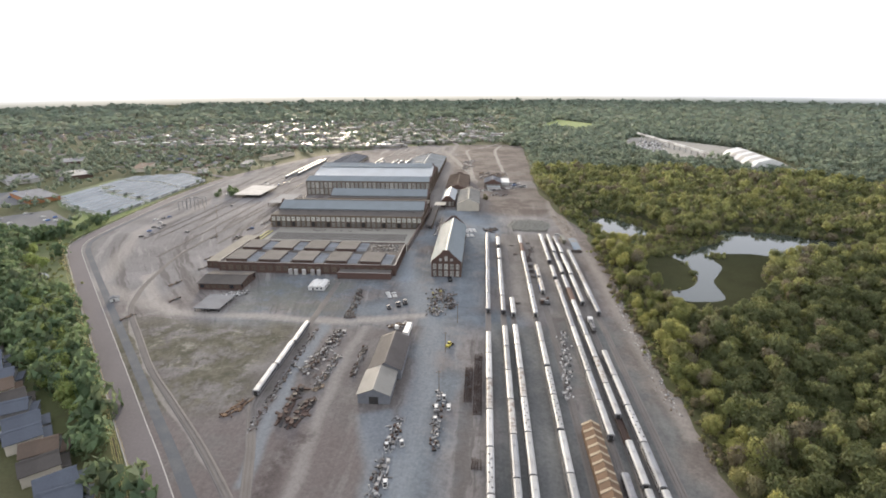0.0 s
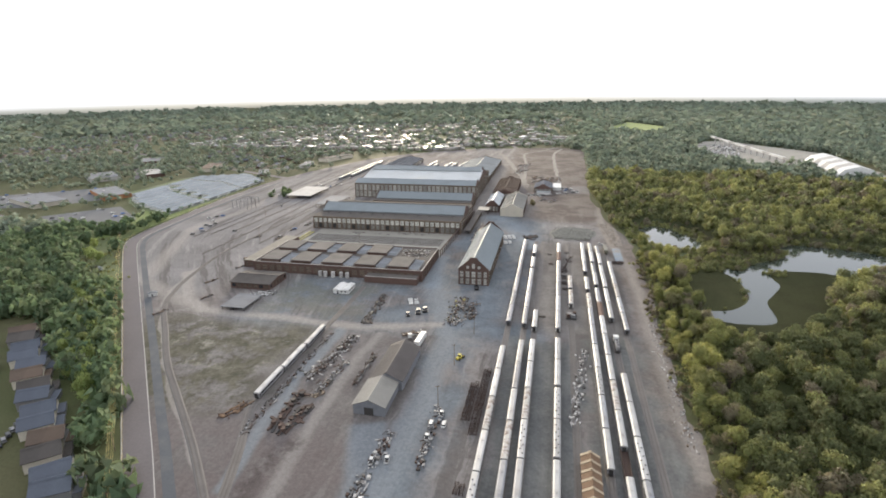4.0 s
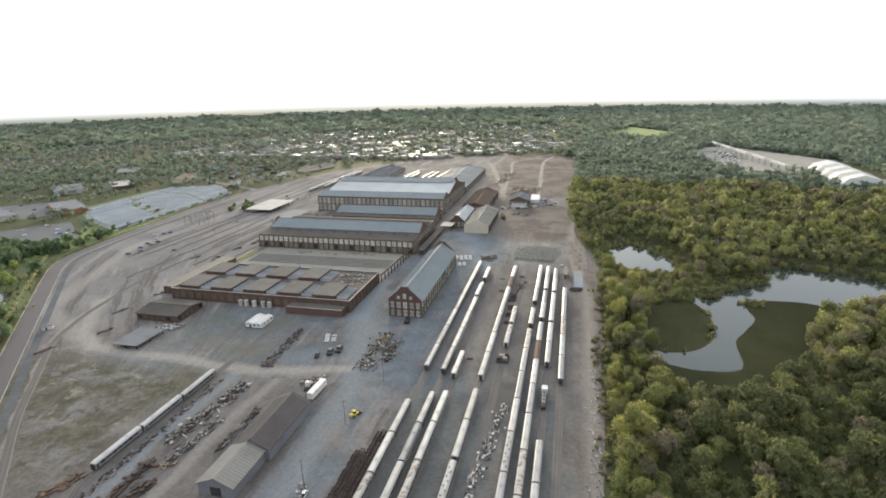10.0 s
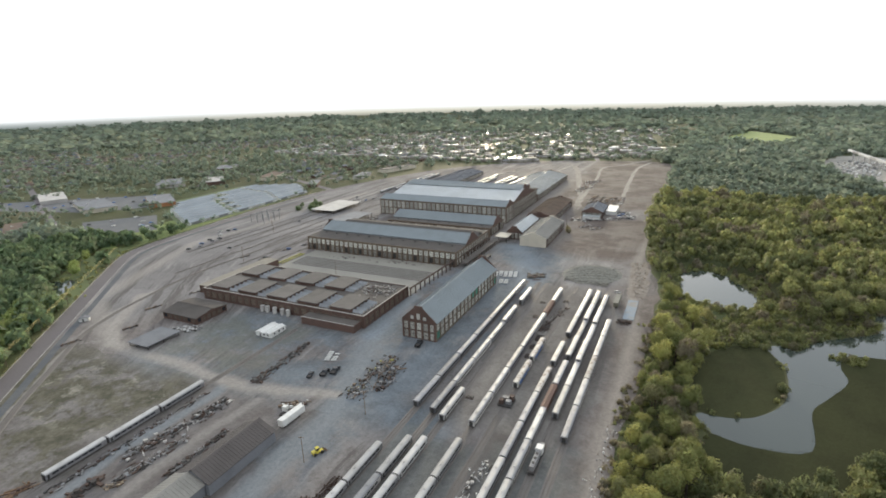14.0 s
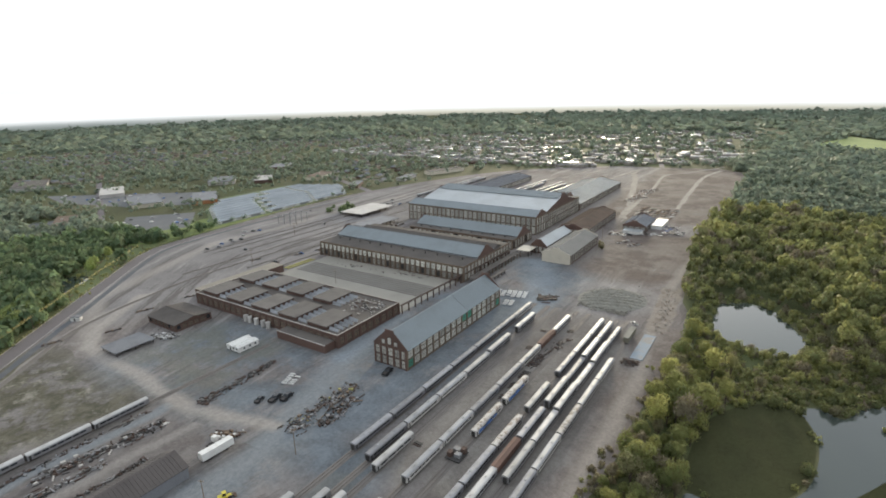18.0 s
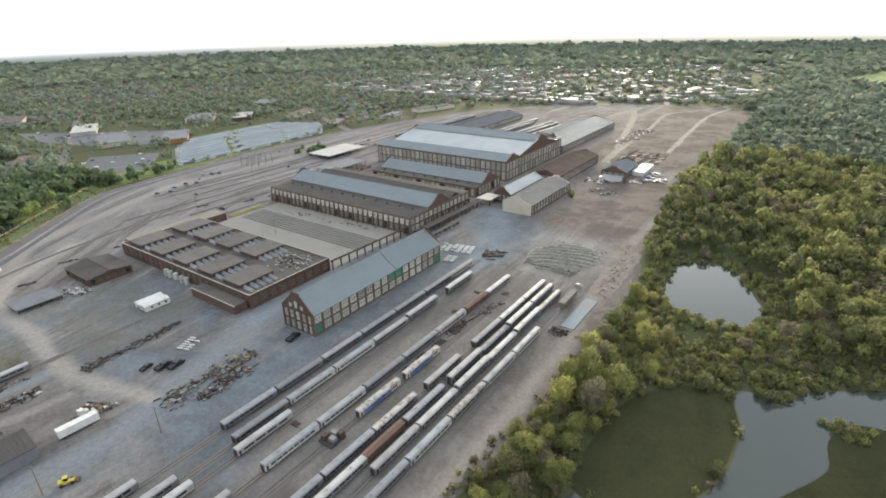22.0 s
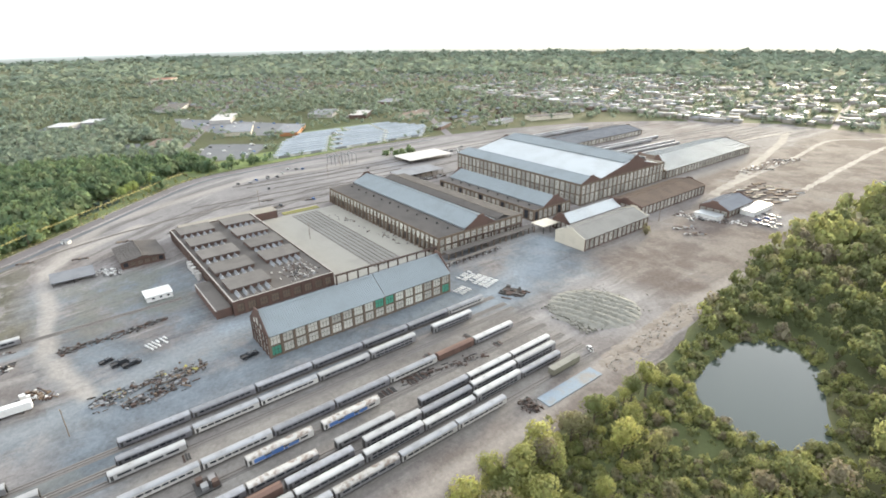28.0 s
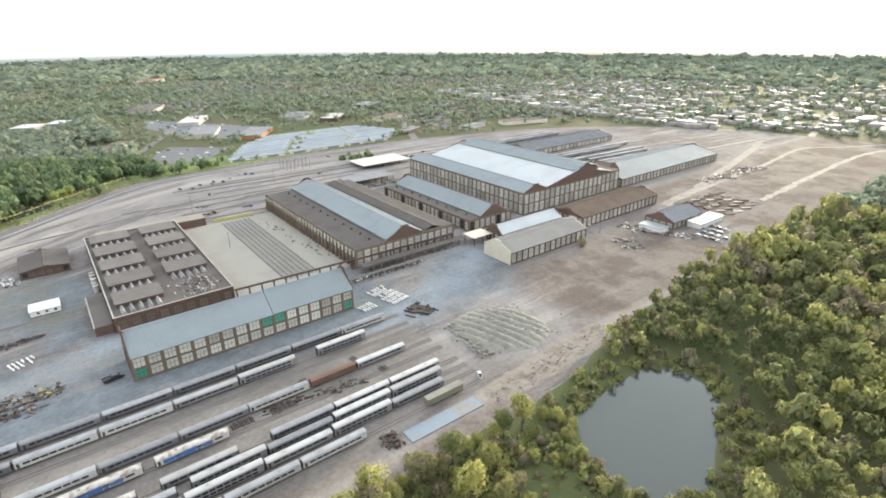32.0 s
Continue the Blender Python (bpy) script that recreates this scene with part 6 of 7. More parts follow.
for lab, x, y, w, d, h, a, rf, wl_ in (("flat-roofed shop with an orange end wall", -566, 606, 34, 76, 5.5, 57, GREY_ROOF, ORANGE_WALL), ("long flat-roofed shop beside a car park", -618, 548, 40, 78, 5.5, 68, GREY_ROOF, BEIGE), ("flat-roofed shop beside a car park", -750, 566, 34, 80, 5.5, 64, CONCRETE, CONCRETE),
        ("large hall with a white flat roof among trees", -838, 345, 32, 44, 9, 62, LIGHT_ROOF, GREY), ("large hall with a white flat roof among trees", -862, 392, 26, 40, 8, 62, LIGHT_ROOF, GREY), ("low building with a brown roof among trees", -580, 434, 22, 62, 5, 62, BROWN_ROOF, BEIGE),
        ("flat-roofed commercial building among trees", -700, 720, 44, 66, 6, 52, GREY_ROOF, CONCRETE), ("flat-roofed commercial building among trees", -640, 770, 30, 60, 6, 50, CONCRETE, BRICK), ("flat-roofed commercial building among trees", -590, 840, 26, 70, 6, 20, BROWN_ROOF, BEIGE), ("flat-roofed commercial building among trees", -960, 520, 50, 90, 7, 66, TAR_ROOF, CONCRETE),
        ("red-roofed school building among trees", -1720, 660, 60, 70, 8, 60, RED_ROOF, BEIGE), ("flat-roofed commercial building among trees", -760, 900, 40, 60, 6, 40, GREY_ROOF, BRICK), ("low dark shop beside the storage yard", -456, 812, 16, 44, 5, 30, GREY_ROOF, BRICK), ("low dark shop beside the storage yard", -430, 905, 16, 50, 5, 12, GREY_ROOF, CONCRETE),
        ("long low shop north of the yard", -430, 990, 22, 80, 6, -18, TAR_ROOF, BEIGE)):
    low_block(lab, x, y, w, d, h, a, rf, wl_, "shop_building")
# cars standing on the shop lots
bm, pr = bmesh.new(), random.Random(77)
for p in LOTS:
    for i in range(330):
        x, y = pr.uniform(-900, -446), pr.uniform(330, 683)
        if inside(x, y, p) and not any(math.hypot(x - cx, y - cy) < 34 for cx, cy in ((-596, 625), (-650, 575), (-785, 590), (-860, 375), (-880, 395), (-610, 448))):
            k0, f0 = len(bm.verts), len(bm.faces)
            prism(bm, [(-2.3, 0.3), (2.3, 0.3), (2.3, 0.95), (1.2, 1.0), (0.7, 1.5), (-1.3, 1.5), (-2.0, 1.0), (-2.3, 0.95)], -0.9, 0.9)
            bm.verts.ensure_lookup_table(), bm.faces.ensure_lookup_table()
            m = pose(round(x / 3) * 3, round(y / 7) * 7, 0.08, 0, 0, 62)
            for v in bm.verts[k0:]:
                v.co = m @ v.co
            q = pr.randrange(4)
            for f in bm.faces[f0:]:
                f.material_index = q
lot_cars = part("parked_cars", bm, WHITE, None)
for m in (DARK, SILVER, BLUE):
    lot_cars.data.materials.append(m)
tagged(lot_cars, "many cars standing on the shop car parks", "cars", kind="stuff")
for a, b2, w in (((-393, 800), (-1900, 1560), 11), ((-560, 480), (-1400, 860), 9), ((-440, 900), (-2400, 900), 9), ((-650, 763), (-930, 1080), 8), ((-930, 1080), (-1500, 1750), 8), ((-225, 1165), (-2200, 2300), 10), ((-60, 1245), (-420, 2700), 9), ((60, 1260), (900, 1500), 9)):
    strip("road", [a, ((a[0] + b2[0]) / 2, (a[1] + b2[1]) / 2), b2], w, 0.08, ASPHALT, "grey town road between trees", "road")
sheet("field", [(167, 1739), (270, 2056), (376, 1850), (287, 1611)], 0.06, surface("spring_field", (0.20, 0.24, 0.08), (0.16, 0.19, 0.07), 0.9, big=0.01), "flat light green field", "field", kind="structure")
sheet("verge", [(-400, 470), (-407, 540), (-418, 660), (-440, 640), (-470, 560), (-450, 470), (-420, 440)], 0.055, surface("mown_grass", (0.16, 0.20, 0.06), (0.11, 0.15, 0.05), 0.9, big=0.03), "grass bank above the perimeter road", "grass", kind="structure")

VERGE = [(-286, 342), (-337, 379), (-380, 425), (-397, 462), (-407, 478), (-424, 448), (-420, 424), (-383, 383), (-359, 353), (-312, 330)]
sheet("verge", VERGE, 0.057, surface("rough_grass", (0.110, 0.132, 0.050), (0.080, 0.092, 0.04), 0.9, big=0.06, fine=1.2, amount=0.9), "rough grass strip under the overhead wires", "grass", edge=3.0)

# warehouse in the eastern wood
wh = thing("warehouse", "large pale arched warehouse with darker roof bands", "building", pose(455, 1048, 0, 0, 0, -6))
for i in range(8):
    bm = bmesh.new()
    prism(bm, [(0, 0), (52, 0), (52, 9), (44, 17), (26, 22), (8, 17), (0, 9)], -150 + i * 20, -150.05 + (i + 1) * 20)
    part("bay", bm, CONCRETE if i in (1, 3, 5) else WHITE, wh)
for x in (8, 30):
    box_part("door", DARK, wh, (x, x + 12, -150.3, -150.05, 0, 9))
conv = thing("conveyor", "long pale conveyor bridge on trestles", "conveyor")
for i in range(14):
    t = i / 13
    x, y = 432 - t * 42, 1046 + t * 320
    bm = bmesh.new()
    box(bm, -2, 2, 0, 25.5, 8 + t * 6, 11.5 + t * 6)
    part("span", bm, WHITE if i % 3 else CONCRETE, conv).matrix_basis = pose(x, y, 0, 0, 0, 7.5)
    box_part("trestle", CONCRETE, conv, (x - 1.5, x + 1.5, y - 0.6, y + 0.6, 0, 8.1 + t * 6))
scrap("plant_yard", "pale machinery and stock of a distant plant", 340, 1120, 400, 1330, 60, 260, [CONCRETE, WHITE, GREY], (2.0, 8.0), 0.6, 51, 1.0, "plant")
sheet("plant_ground", [(318, 1290), (334, 1090), (372, 1020), (445, 1030), (470, 890), (530, 900), (560, 1220), (430, 1440), (380, 1430)], 0.06, FLOOR, "worn gravel round the warehouse", "yard", edge=8.0)

# north yard: more cars and sheds
for x, y, n, a in ((-308, 800, 7, -0.5), (-299, 830, 6, -0.5), (-200, 845, 6, -3), (-190, 870, 4, -3), (-170, 860, 5, -4), (-158, 880, 4, -4), (-146, 872, 5, -5), (-132, 905, 4, -5), (-120, 900, 5, -6)):
    for i in range(n):
        yy = i * 26.2
        m = pose(x - math.sin(radians(a)) * yy, y + yy, 0.3, 0, 0, a)
        if "n" in used:
            copy_thing(PROTO["n"], m)
        else:
            PROTO["n"].matrix_basis = m
            used.add("n")
long_shed("low dark open-sided shed in the north yard", -268, -222, 850, 1010, 7.0, 11.0, BRICK_TAN, GREY_ROOF, 6, 20)
PALE_ROAD = surface("pale_gravel_road", (0.225, 0.205, 0.182), (0.165, 0.148, 0.132), 0.9, big=0.09, amount=1.0, var=0.35)
for w, z, line, lab in ((9, 0.075, [(-14, 800), (-22, 868), (-45, 974), (-70, 1090), (-92, 1168), (-84, 1225)], "pale gravel road winding north"),
                        (5, 0.08, [(-18, 850), (-25, 1012), (-35, 1143), (-6, 1196), (40, 1290)], "pale dirt track across the north yard"),
                        (6, 0.085, [(34, 880), (31, 918), (27, 1026), (25, 1153), (40, 1240)], "pale dirt track across the north yard"),
                        (5, 0.08, [(-120, 1005), (-108, 1075), (-93, 1166)], "pale dirt track across the north yard")):
    strip("road", smooth_line(line, 16), w, z, PALE_ROAD, lab, "road", 0.9)
lr = random.Random(61)
for i in range(26):
    x, y = -2 + (i % 5) * 9 + lr.uniform(-1.5, 1.5), 822 + (i // 5) * 11 + lr.uniform(-2, 2)
    st = thing("lumber_stack", "dark weathered timber stacked on bare dirt", "timber stack", pose(x, y, 0.05, 0, 0, 62 + lr.uniform(-5, 5)), "timber stacks in the north yard")
    for q in range(lr.choice((2, 3, 3))):
        box_part("timber", (WOOD, RUST, DARK, CONCRETE)[lr.randrange(7) % 4], st, (-4, 4, q * 1.5 - 2, q * 1.5 - 0.7, 0, lr.uniform(0.5, 1.2)))

# more stock and vehicles in the north-east yard
for i, (x, y, w) in enumerate(((27, 694, 10), (15, 700, 9), (-25, 930, 14), (-30, 990, 14), (8, 740, 10))):
    scrap("scrap_heap", "small heap of timber and steel on bare dirt", x - w / 2, y - 6, x + w / 2, y + 8, 6, 36, [RUST, WOOD, GREY, DARK, CONCRETE], (0.6, 2.8), 0.3, 70 + i, 0.4)
for i in range(16):
    copy_thing(cars[(i * 5 + 1) % 6 or 2], pose(44 + (i % 4) * 5.2 - (i // 8) * 8, 752 + (i // 4) * 9, 0.08, 0, 0, 70 + i * 3 % 17))


# ---- dark frames stacked between the tracks ----
rk = random.Random(44)
for x, y, n in ((41, 392, 5), (40.5, 404, 6), (40.5, 417, 9), (41, 433, 10), (30, 447, 4), (28, 473, 3), (43, 480, 4), (26, 340, 3)):
    st = thing("stacked_frames", "dark steel frames stacked on the ground between tracks", "scrap", pose(x, y, 0, 0, 0, rk.uniform(-3, 3)), "frames between the tracks")
    for i in range(n):
        z = 0.0 if i % 2 == 0 else 0.32
        box_part("frame", DARK if i % 3 else RUST, st, (-1.9 + rk.uniform(-0.3, 0.3), 1.9 + rk.uniform(-0.3, 0.3), i * 1.0 - n / 2, i * 1.0 - n / 2 + 0.7, z, z + 0.3))


# ---- white pipes laid out in rows ----
bm = bmesh.new()
cyl(bm, 0, 0, -1.5, 1.5, 0.42, 10)
pipe_me = bpy.data.meshes.new("pipe")
bm.to_mesh(pipe_me), bm.free(), pipe_me.materials.append(WHITE)
for x, y, nx, ny, a in ((-26, 512, 6, 7, 14), (-13, 499, 2, 5, 12), (-64.5, 343.5, 2, 6, 20)):
    st = thing("pipe_rows", "white pipe sections laid out in rows on gravel", "pipes", pose(x, y, 0.1, 0, 0, a), "white pipes on the gravel")
    for i in range(nx):
        for j in range(ny):
            if rk.random() < 0.9:
                part("pipe", pipe_me, None, st).matrix_basis = pose(i * 4.0, j * 1.9 + rk.uniform(-0.15, 0.15), 0.42, 0, 90, rk.uniform(-5, 5))


# ---- woods ----
def dist_to_path(x, y):
    ax, ay, bx, by = 0.0, 0.0, 225.0, 385.0
    t = max(0.0, min(1.0, ((x - ax) * (bx - ax) + (y - ay) * (by - ay)) / ((bx - ax) ** 2 + (by - ay) ** 2)))
    return math.hypot(x - ax - t * (bx - ax), y - ay - t * (by - ay))


ICO = bmesh.new()
bmesh.ops.create_icosphere(ICO, subdivisions=1, radius=1)
ICO_V = np.array([v.co[:] for v in ICO.verts])
ICO_F = np.array([[v.index for v in f.verts] for f in ICO.faces])
ICO.free()
rng = np.random.default_rng(5)


def crown(n, lobes, size, core):
    """Vertices, faces and soft normals of a crown about the origin: rounded lobes on a dome, covered with leaf clumps."""
    d = rng.normal(size=(lobes, 3))
    d[:, 2] = np.abs(d[:, 2]) * 0.8
    d /= np.linalg.norm(d, axis=1)[:, None]
    c = d * rng.uniform(0.3, 0.78, (lobes, 1))
    r = rng.uniform(0.26, 0.46, lobes)
    c[0], r[0] = (0, 0, 0.0), 0.62
    V, Fc, N = [], [], []
    k = 0
    bv, bf = ICO_V, ICO_F
    for i in range(core):
        v = bv * r[i] * 0.74 * (1 + rng.uniform(-0.2, 0.14, (len(bv), 1))) + c[i]
        m = bv * 0.4 + v * 0.8
        V.append(v), N.append(m), Fc.extend((bf + k).tolist())
        k += len(v)
    if n:
        pick = rng.choice(lobes, n * 4, p=r ** 2 / (r ** 2).sum())
        d = rng.normal(size=(n * 4, 3))
        d[:, 2] = d[:, 2] * 0.8 + 0.35
        d /= np.linalg.norm(d, axis=1)[:, None]
        p = c[pick] + d * (r[pick] * rng.uniform(0.72, 1.42, n * 4))[:, None]
        out = np.ones(n * 4, bool)
        for i in range(lobes):
            out &= np.linalg.norm(p - c[i], axis=1) > r[i] * 0.78
        keep = np.concatenate([np.flatnonzero(out), np.flatnonzero(~out)])[:n]
        p, d = p[keep], d[keep]
        a = np.cross(d + rng.normal(size=(n, 3)) * 0.45, rng.normal(size=(n, 3)))
        a /= np.linalg.norm(a, axis=1)[:, None]
        b = np.cross(a, d + rng.normal(size=(n, 3)) * 0.3)
        b /= np.linalg.norm(b, axis=1)[:, None]
        s = (size * rng.uniform(0.5, 1.3, n))[:, None]
        q = np.stack([p - a * s, p + (a * 0.4 - b * 0.8) * s, p + (a * 0.6 + b * 0.8) * s], 1)
        m = d * 0.35 + p * 0.8 + rng.normal(size=(n, 3)) * 0.3
        g = np.cross(q[:, 1] - q[:, 0], q[:, 2] - q[:, 0])
        turn = (g * m).sum(1) < 0
        q[turn] = q[turn][:, ::-1]
        V.append(q.reshape(-1, 3)), N.append(np.repeat(m, 3, 0))
        Fc.extend((np.arange(n * 3).reshape(-1, 3) + k).tolist())
    v, m = np.concatenate(V), np.concatenate(N)
    return v, Fc, m / np.linalg.norm(m, axis=1)[:, None]


def soft_normals(me, m):
    """Gives a foliage mesh its rounded normals."""
    at = me.attributes.new("custom_normal", "FLOAT_VECTOR", "POINT")
    at.data.foreach_set("vector", np.ascontiguousarray(m, dtype=np.float32).ravel())


def quick_mesh(name, verts, faces, mat, tint=None):
    """A mesh from arrays of vertices and faces of three or four corners."""
    me = bpy.data.meshes.new(name)
    n = np.array([len(f) for f in faces], dtype=np.int32)
    loops = np.fromiter((i for f in faces for i in f), dtype=np.int32)
    me.vertices.add(len(verts)), me.loops.add(len(loops)), me.polygons.add(len(n))
    me.vertices.foreach_set("co", np.ascontiguousarray(verts, dtype=np.float32).ravel())
    me.loops.foreach_set("vertex_index", loops)
    me.polygons.foreach_set("loop_start", np.concatenate([[0], np.cumsum(n)[:-1]]).astype(np.int32))
    me.update(calc_edges=True)
    if tint is not None:
        at = me.attributes.new("tint", "FLOAT", "POINT")
        at.data.foreach_set("value", np.ascontiguousarray(tint, dtype=np.float32))
    me.materials.append(mat)
    return me


def make_trees(spots, kinds, name, label, mat=LEAVES, tall=(1.0, 0.5)):
    """Many trees as one mesh. spots: x, y, radius, height, tint."""
    VV, TT, k = [], [], 0
    fcache = [(v, np.array([len(f) for f in fc]), np.concatenate([np.array(f) for f in fc]), m) for v, fc, m in kinds]
    MM = []
    lens, loops = [], []
    for j, (x, y, r, h, t) in enumerate(spots):
        v, ln, lp, m = fcache[j % len(fcache)]
        a = (j * 2.399) % math.tau
        ca, sa = math.cos(a), math.sin(a)
        w, up = np.empty_like(v), tall[0] + tall[1] * ((j * 0.618) % 1.0)
        w[:, 0], w[:, 1], w[:, 2] = (v[:, 0] * ca - v[:, 1] * sa) * r + x, (v[:, 0] * sa + v[:, 1] * ca) * r + y, v[:, 2] * r * up + h - r * 0.95 * min(1.0, up)
        u = m.copy()
        u[:, 0], u[:, 1] = m[:, 0] * ca - m[:, 1] * sa, m[:, 0] * sa + m[:, 1] * ca
        MM.append(u)
        VV.append(w), lens.append(ln), loops.append(lp + k), TT.append(np.full(len(v), t))
        k += len(v)
    me = bpy.data.meshes.new(name)
    verts, n, lp = np.concatenate(VV), np.concatenate(lens).astype(np.int32), np.concatenate(loops).astype(np.int32)
    me.vertices.add(len(verts)), me.loops.add(len(lp)), me.polygons.add(len(n))
    me.vertices.foreach_set("co", verts.astype(np.float32).ravel())
    me.loops.foreach_set("vertex_index", lp)
    me.polygons.foreach_set("loop_start", np.concatenate([[0], np.cumsum(n)[:-1]]).astype(np.int32))
    me.update(calc_edges=True)
    at = me.attributes.new("tint", "FLOAT", "POINT")
    at.data.foreach_set("value", np.concatenate(TT).astype(np.float32))
    soft_normals(me, np.concatenate(MM))
    me.materials.append(mat)
    return tagged(new(name, me), label, "trees", kind="stuff")


REEDS = [[(163, 454), (170, 430), (166, 396), (150, 373), (128, 371), (126, 392), (130, 425), (146, 448)], [(134, 355), (150, 351), (172, 357), (177, 389), (186, 405), (198, 426), (198, 443), (206, 459), (237, 462), (262, 457), (336, 480), (334, 464), (290, 450), (256, 446), (234, 428), (218, 404), (213, 374), (190, 350), (181, 336), (158, 318), (140, 320), (131, 340)]]


def wood_at(x, y):
    """How thick the trees stand at a place: 0 none, 1 closed wood."""
    if inside(x, y, YARD_BIG):
        return 0.0
    for p in (POND, POND_NORTH, POND_WEST, *REEDS, VERGE, *LOTS):
        if inside(x, y, p):
            return 0.0
    return 1.0


def grown(poly, d):
    cx, cy = sum(p[0] for p in poly) / len(poly), sum(p[1] for p in poly) / len(poly)
    return [(x + d * (x - cx) / math.hypot(x - cx, y - cy), y + d * (y - cy) / math.hypot(x - cx, y - cy)) for x, y in poly]


YARD_BIG = [(x + 2, y) for x, y in EAST] + [(x - 6, y - 4 if y < 1000 else y + 8) for x, y in WEST[::-1][:-2]] + [(-40, 20), (60, -120)]
APTS = [(-122, 118), (-136, 150), (-176, 184), (-236, 230), (-292, 270), (-330, 270), (-340, 200), (-200, 60)]
tree_rng = random.Random(11)
near, mid, far, rim, belt_trees = [], [], [], [], []


def town_density(x, y):
    """Trees among the houses west and north of the yard: thinner, in clumps."""
    n = noise.noise((x * 0.004, y * 0.004, 1.7)) + 0.6 * noise.noise((x * 0.015, y * 0.015, 4.2))
    return 0.5 + 0.6 * n


# the wood east of the yard
SHORE = [grown(POND, 16), grown(POND_NORTH, 16)]
MARSH = [(112, 452), (113, 500), (107, 545), (110, 592), (140, 602), (174, 574), (178, 520), (200, 502), (228, 502), (212, 484), (190, 468), (172, 458), (158, 455), (146, 440), (128, 428)]
CLEARING = [(124, 490), (130, 499), (140, 501), (149, 497), (149, 491), (142, 482), (132, 481)]
SITE = [(318, 1290), (334, 1090), (372, 1020), (445, 1030), (470, 890), (530, 900), (565, 1220), (430, 1450), (375, 1440)]
y = -60.0
while y < 1150:
    x = 70.0
    step = 6.4 if y < 700 else 9.5 if y < 1300 else 15.0
    while x < 480 + 0.5 * y:
        px, py = x + tree_rng.uniform(-0.45, 0.45) * step, y + tree_rng.uniform(-0.45, 0.45) * step
        x += step * (1.0 if x < 420 else 1.25)
        if wood_at(px, py) < 0.5 or inside(px, py, SITE):
            continue
        d = dist_to_path(px, py)
        if inside(px, py, CLEARING):
            continue
        clump = noise.noise((px * 0.02, py * 0.02, 0.3))
        grow = tree_rng.random() ** 1.6
        r = step * (0.38 + 0.52 * grow) * (1.0 + 0.3 * clump)
        h = (7.5 + 8.5 * grow + tree_rng.uniform(-1, 1)) * (1 + 0.4 * clump) * (0.75 if px < 108 and py < 620 else 1)
        if inside(px, py, MARSH) and tree_rng.random() < 0.9:
            h, r = tree_rng.uniform(1.8, 4.2), r * 0.75
        elif any(inside(px, py, p) for p in SHORE):
            h, r = h * 0.45, r * 0.95
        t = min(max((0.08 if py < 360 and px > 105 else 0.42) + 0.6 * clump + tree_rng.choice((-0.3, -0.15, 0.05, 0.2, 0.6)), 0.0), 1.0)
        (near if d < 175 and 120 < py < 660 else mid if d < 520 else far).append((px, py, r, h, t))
    y += step * 0.9
low = []
for i in range(900):
    px, py = tree_rng.uniform(100, 235), tree_rng.uniform(425, 605)
    if inside(px, py, MARSH) and wood_at(px, py) > 0.5 and not inside(px, py, CLEARING):
        low.append((px, py, tree_rng.uniform(1.6, 3.4), tree_rng.uniform(1.2, 3.2), tree_rng.uniform(0.25, 0.7)))
for i in range(6500):
    px, py = tree_rng.uniform(100, 330), tree_rng.uniform(150, 650)
    if dist_to_path(px, py) < 165 and wood_at(px, py) > 0.5 and (not inside(px, py, CLEARING) or tree_rng.random() < 0.5):
        low.append((px, py, tree_rng.uniform(1.2, 2.8), tree_rng.uniform(0.9, 3.0), tree_rng.uniform(0.1, 0.8)))
for i in range(400):
    px, py = tree_rng.uniform(-425, -285), tree_rng.uniform(330, 478)
    if inside(px, py, VERGE):
        low.append((px, py, tree_rng.uniform(0.8, 2.2), tree_rng.uniform(0.6, 2.6), tree_rng.uniform(0.3, 1.0)))
for i in range(24):
    low.append((204 + tree_rng.gauss(0, 4), 452 + tree_rng.gauss(0, 2.5), tree_rng.uniform(1.2, 2.4), tree_rng.uniform(1.4, 3.6), tree_rng.uniform(0.5, 1.0)))
for i in range(170):
    py = tree_rng.uniform(180, 470)
    low.append((99 + tree_rng.gauss(0, 2.6) + (4 if py > 380 else 0), py, tree_rng.uniform(1.0, 2.4), tree_rng.uniform(1.0, 2.6), tree_rng.choice((0.12, 0.13, 0.4, 0.6))))
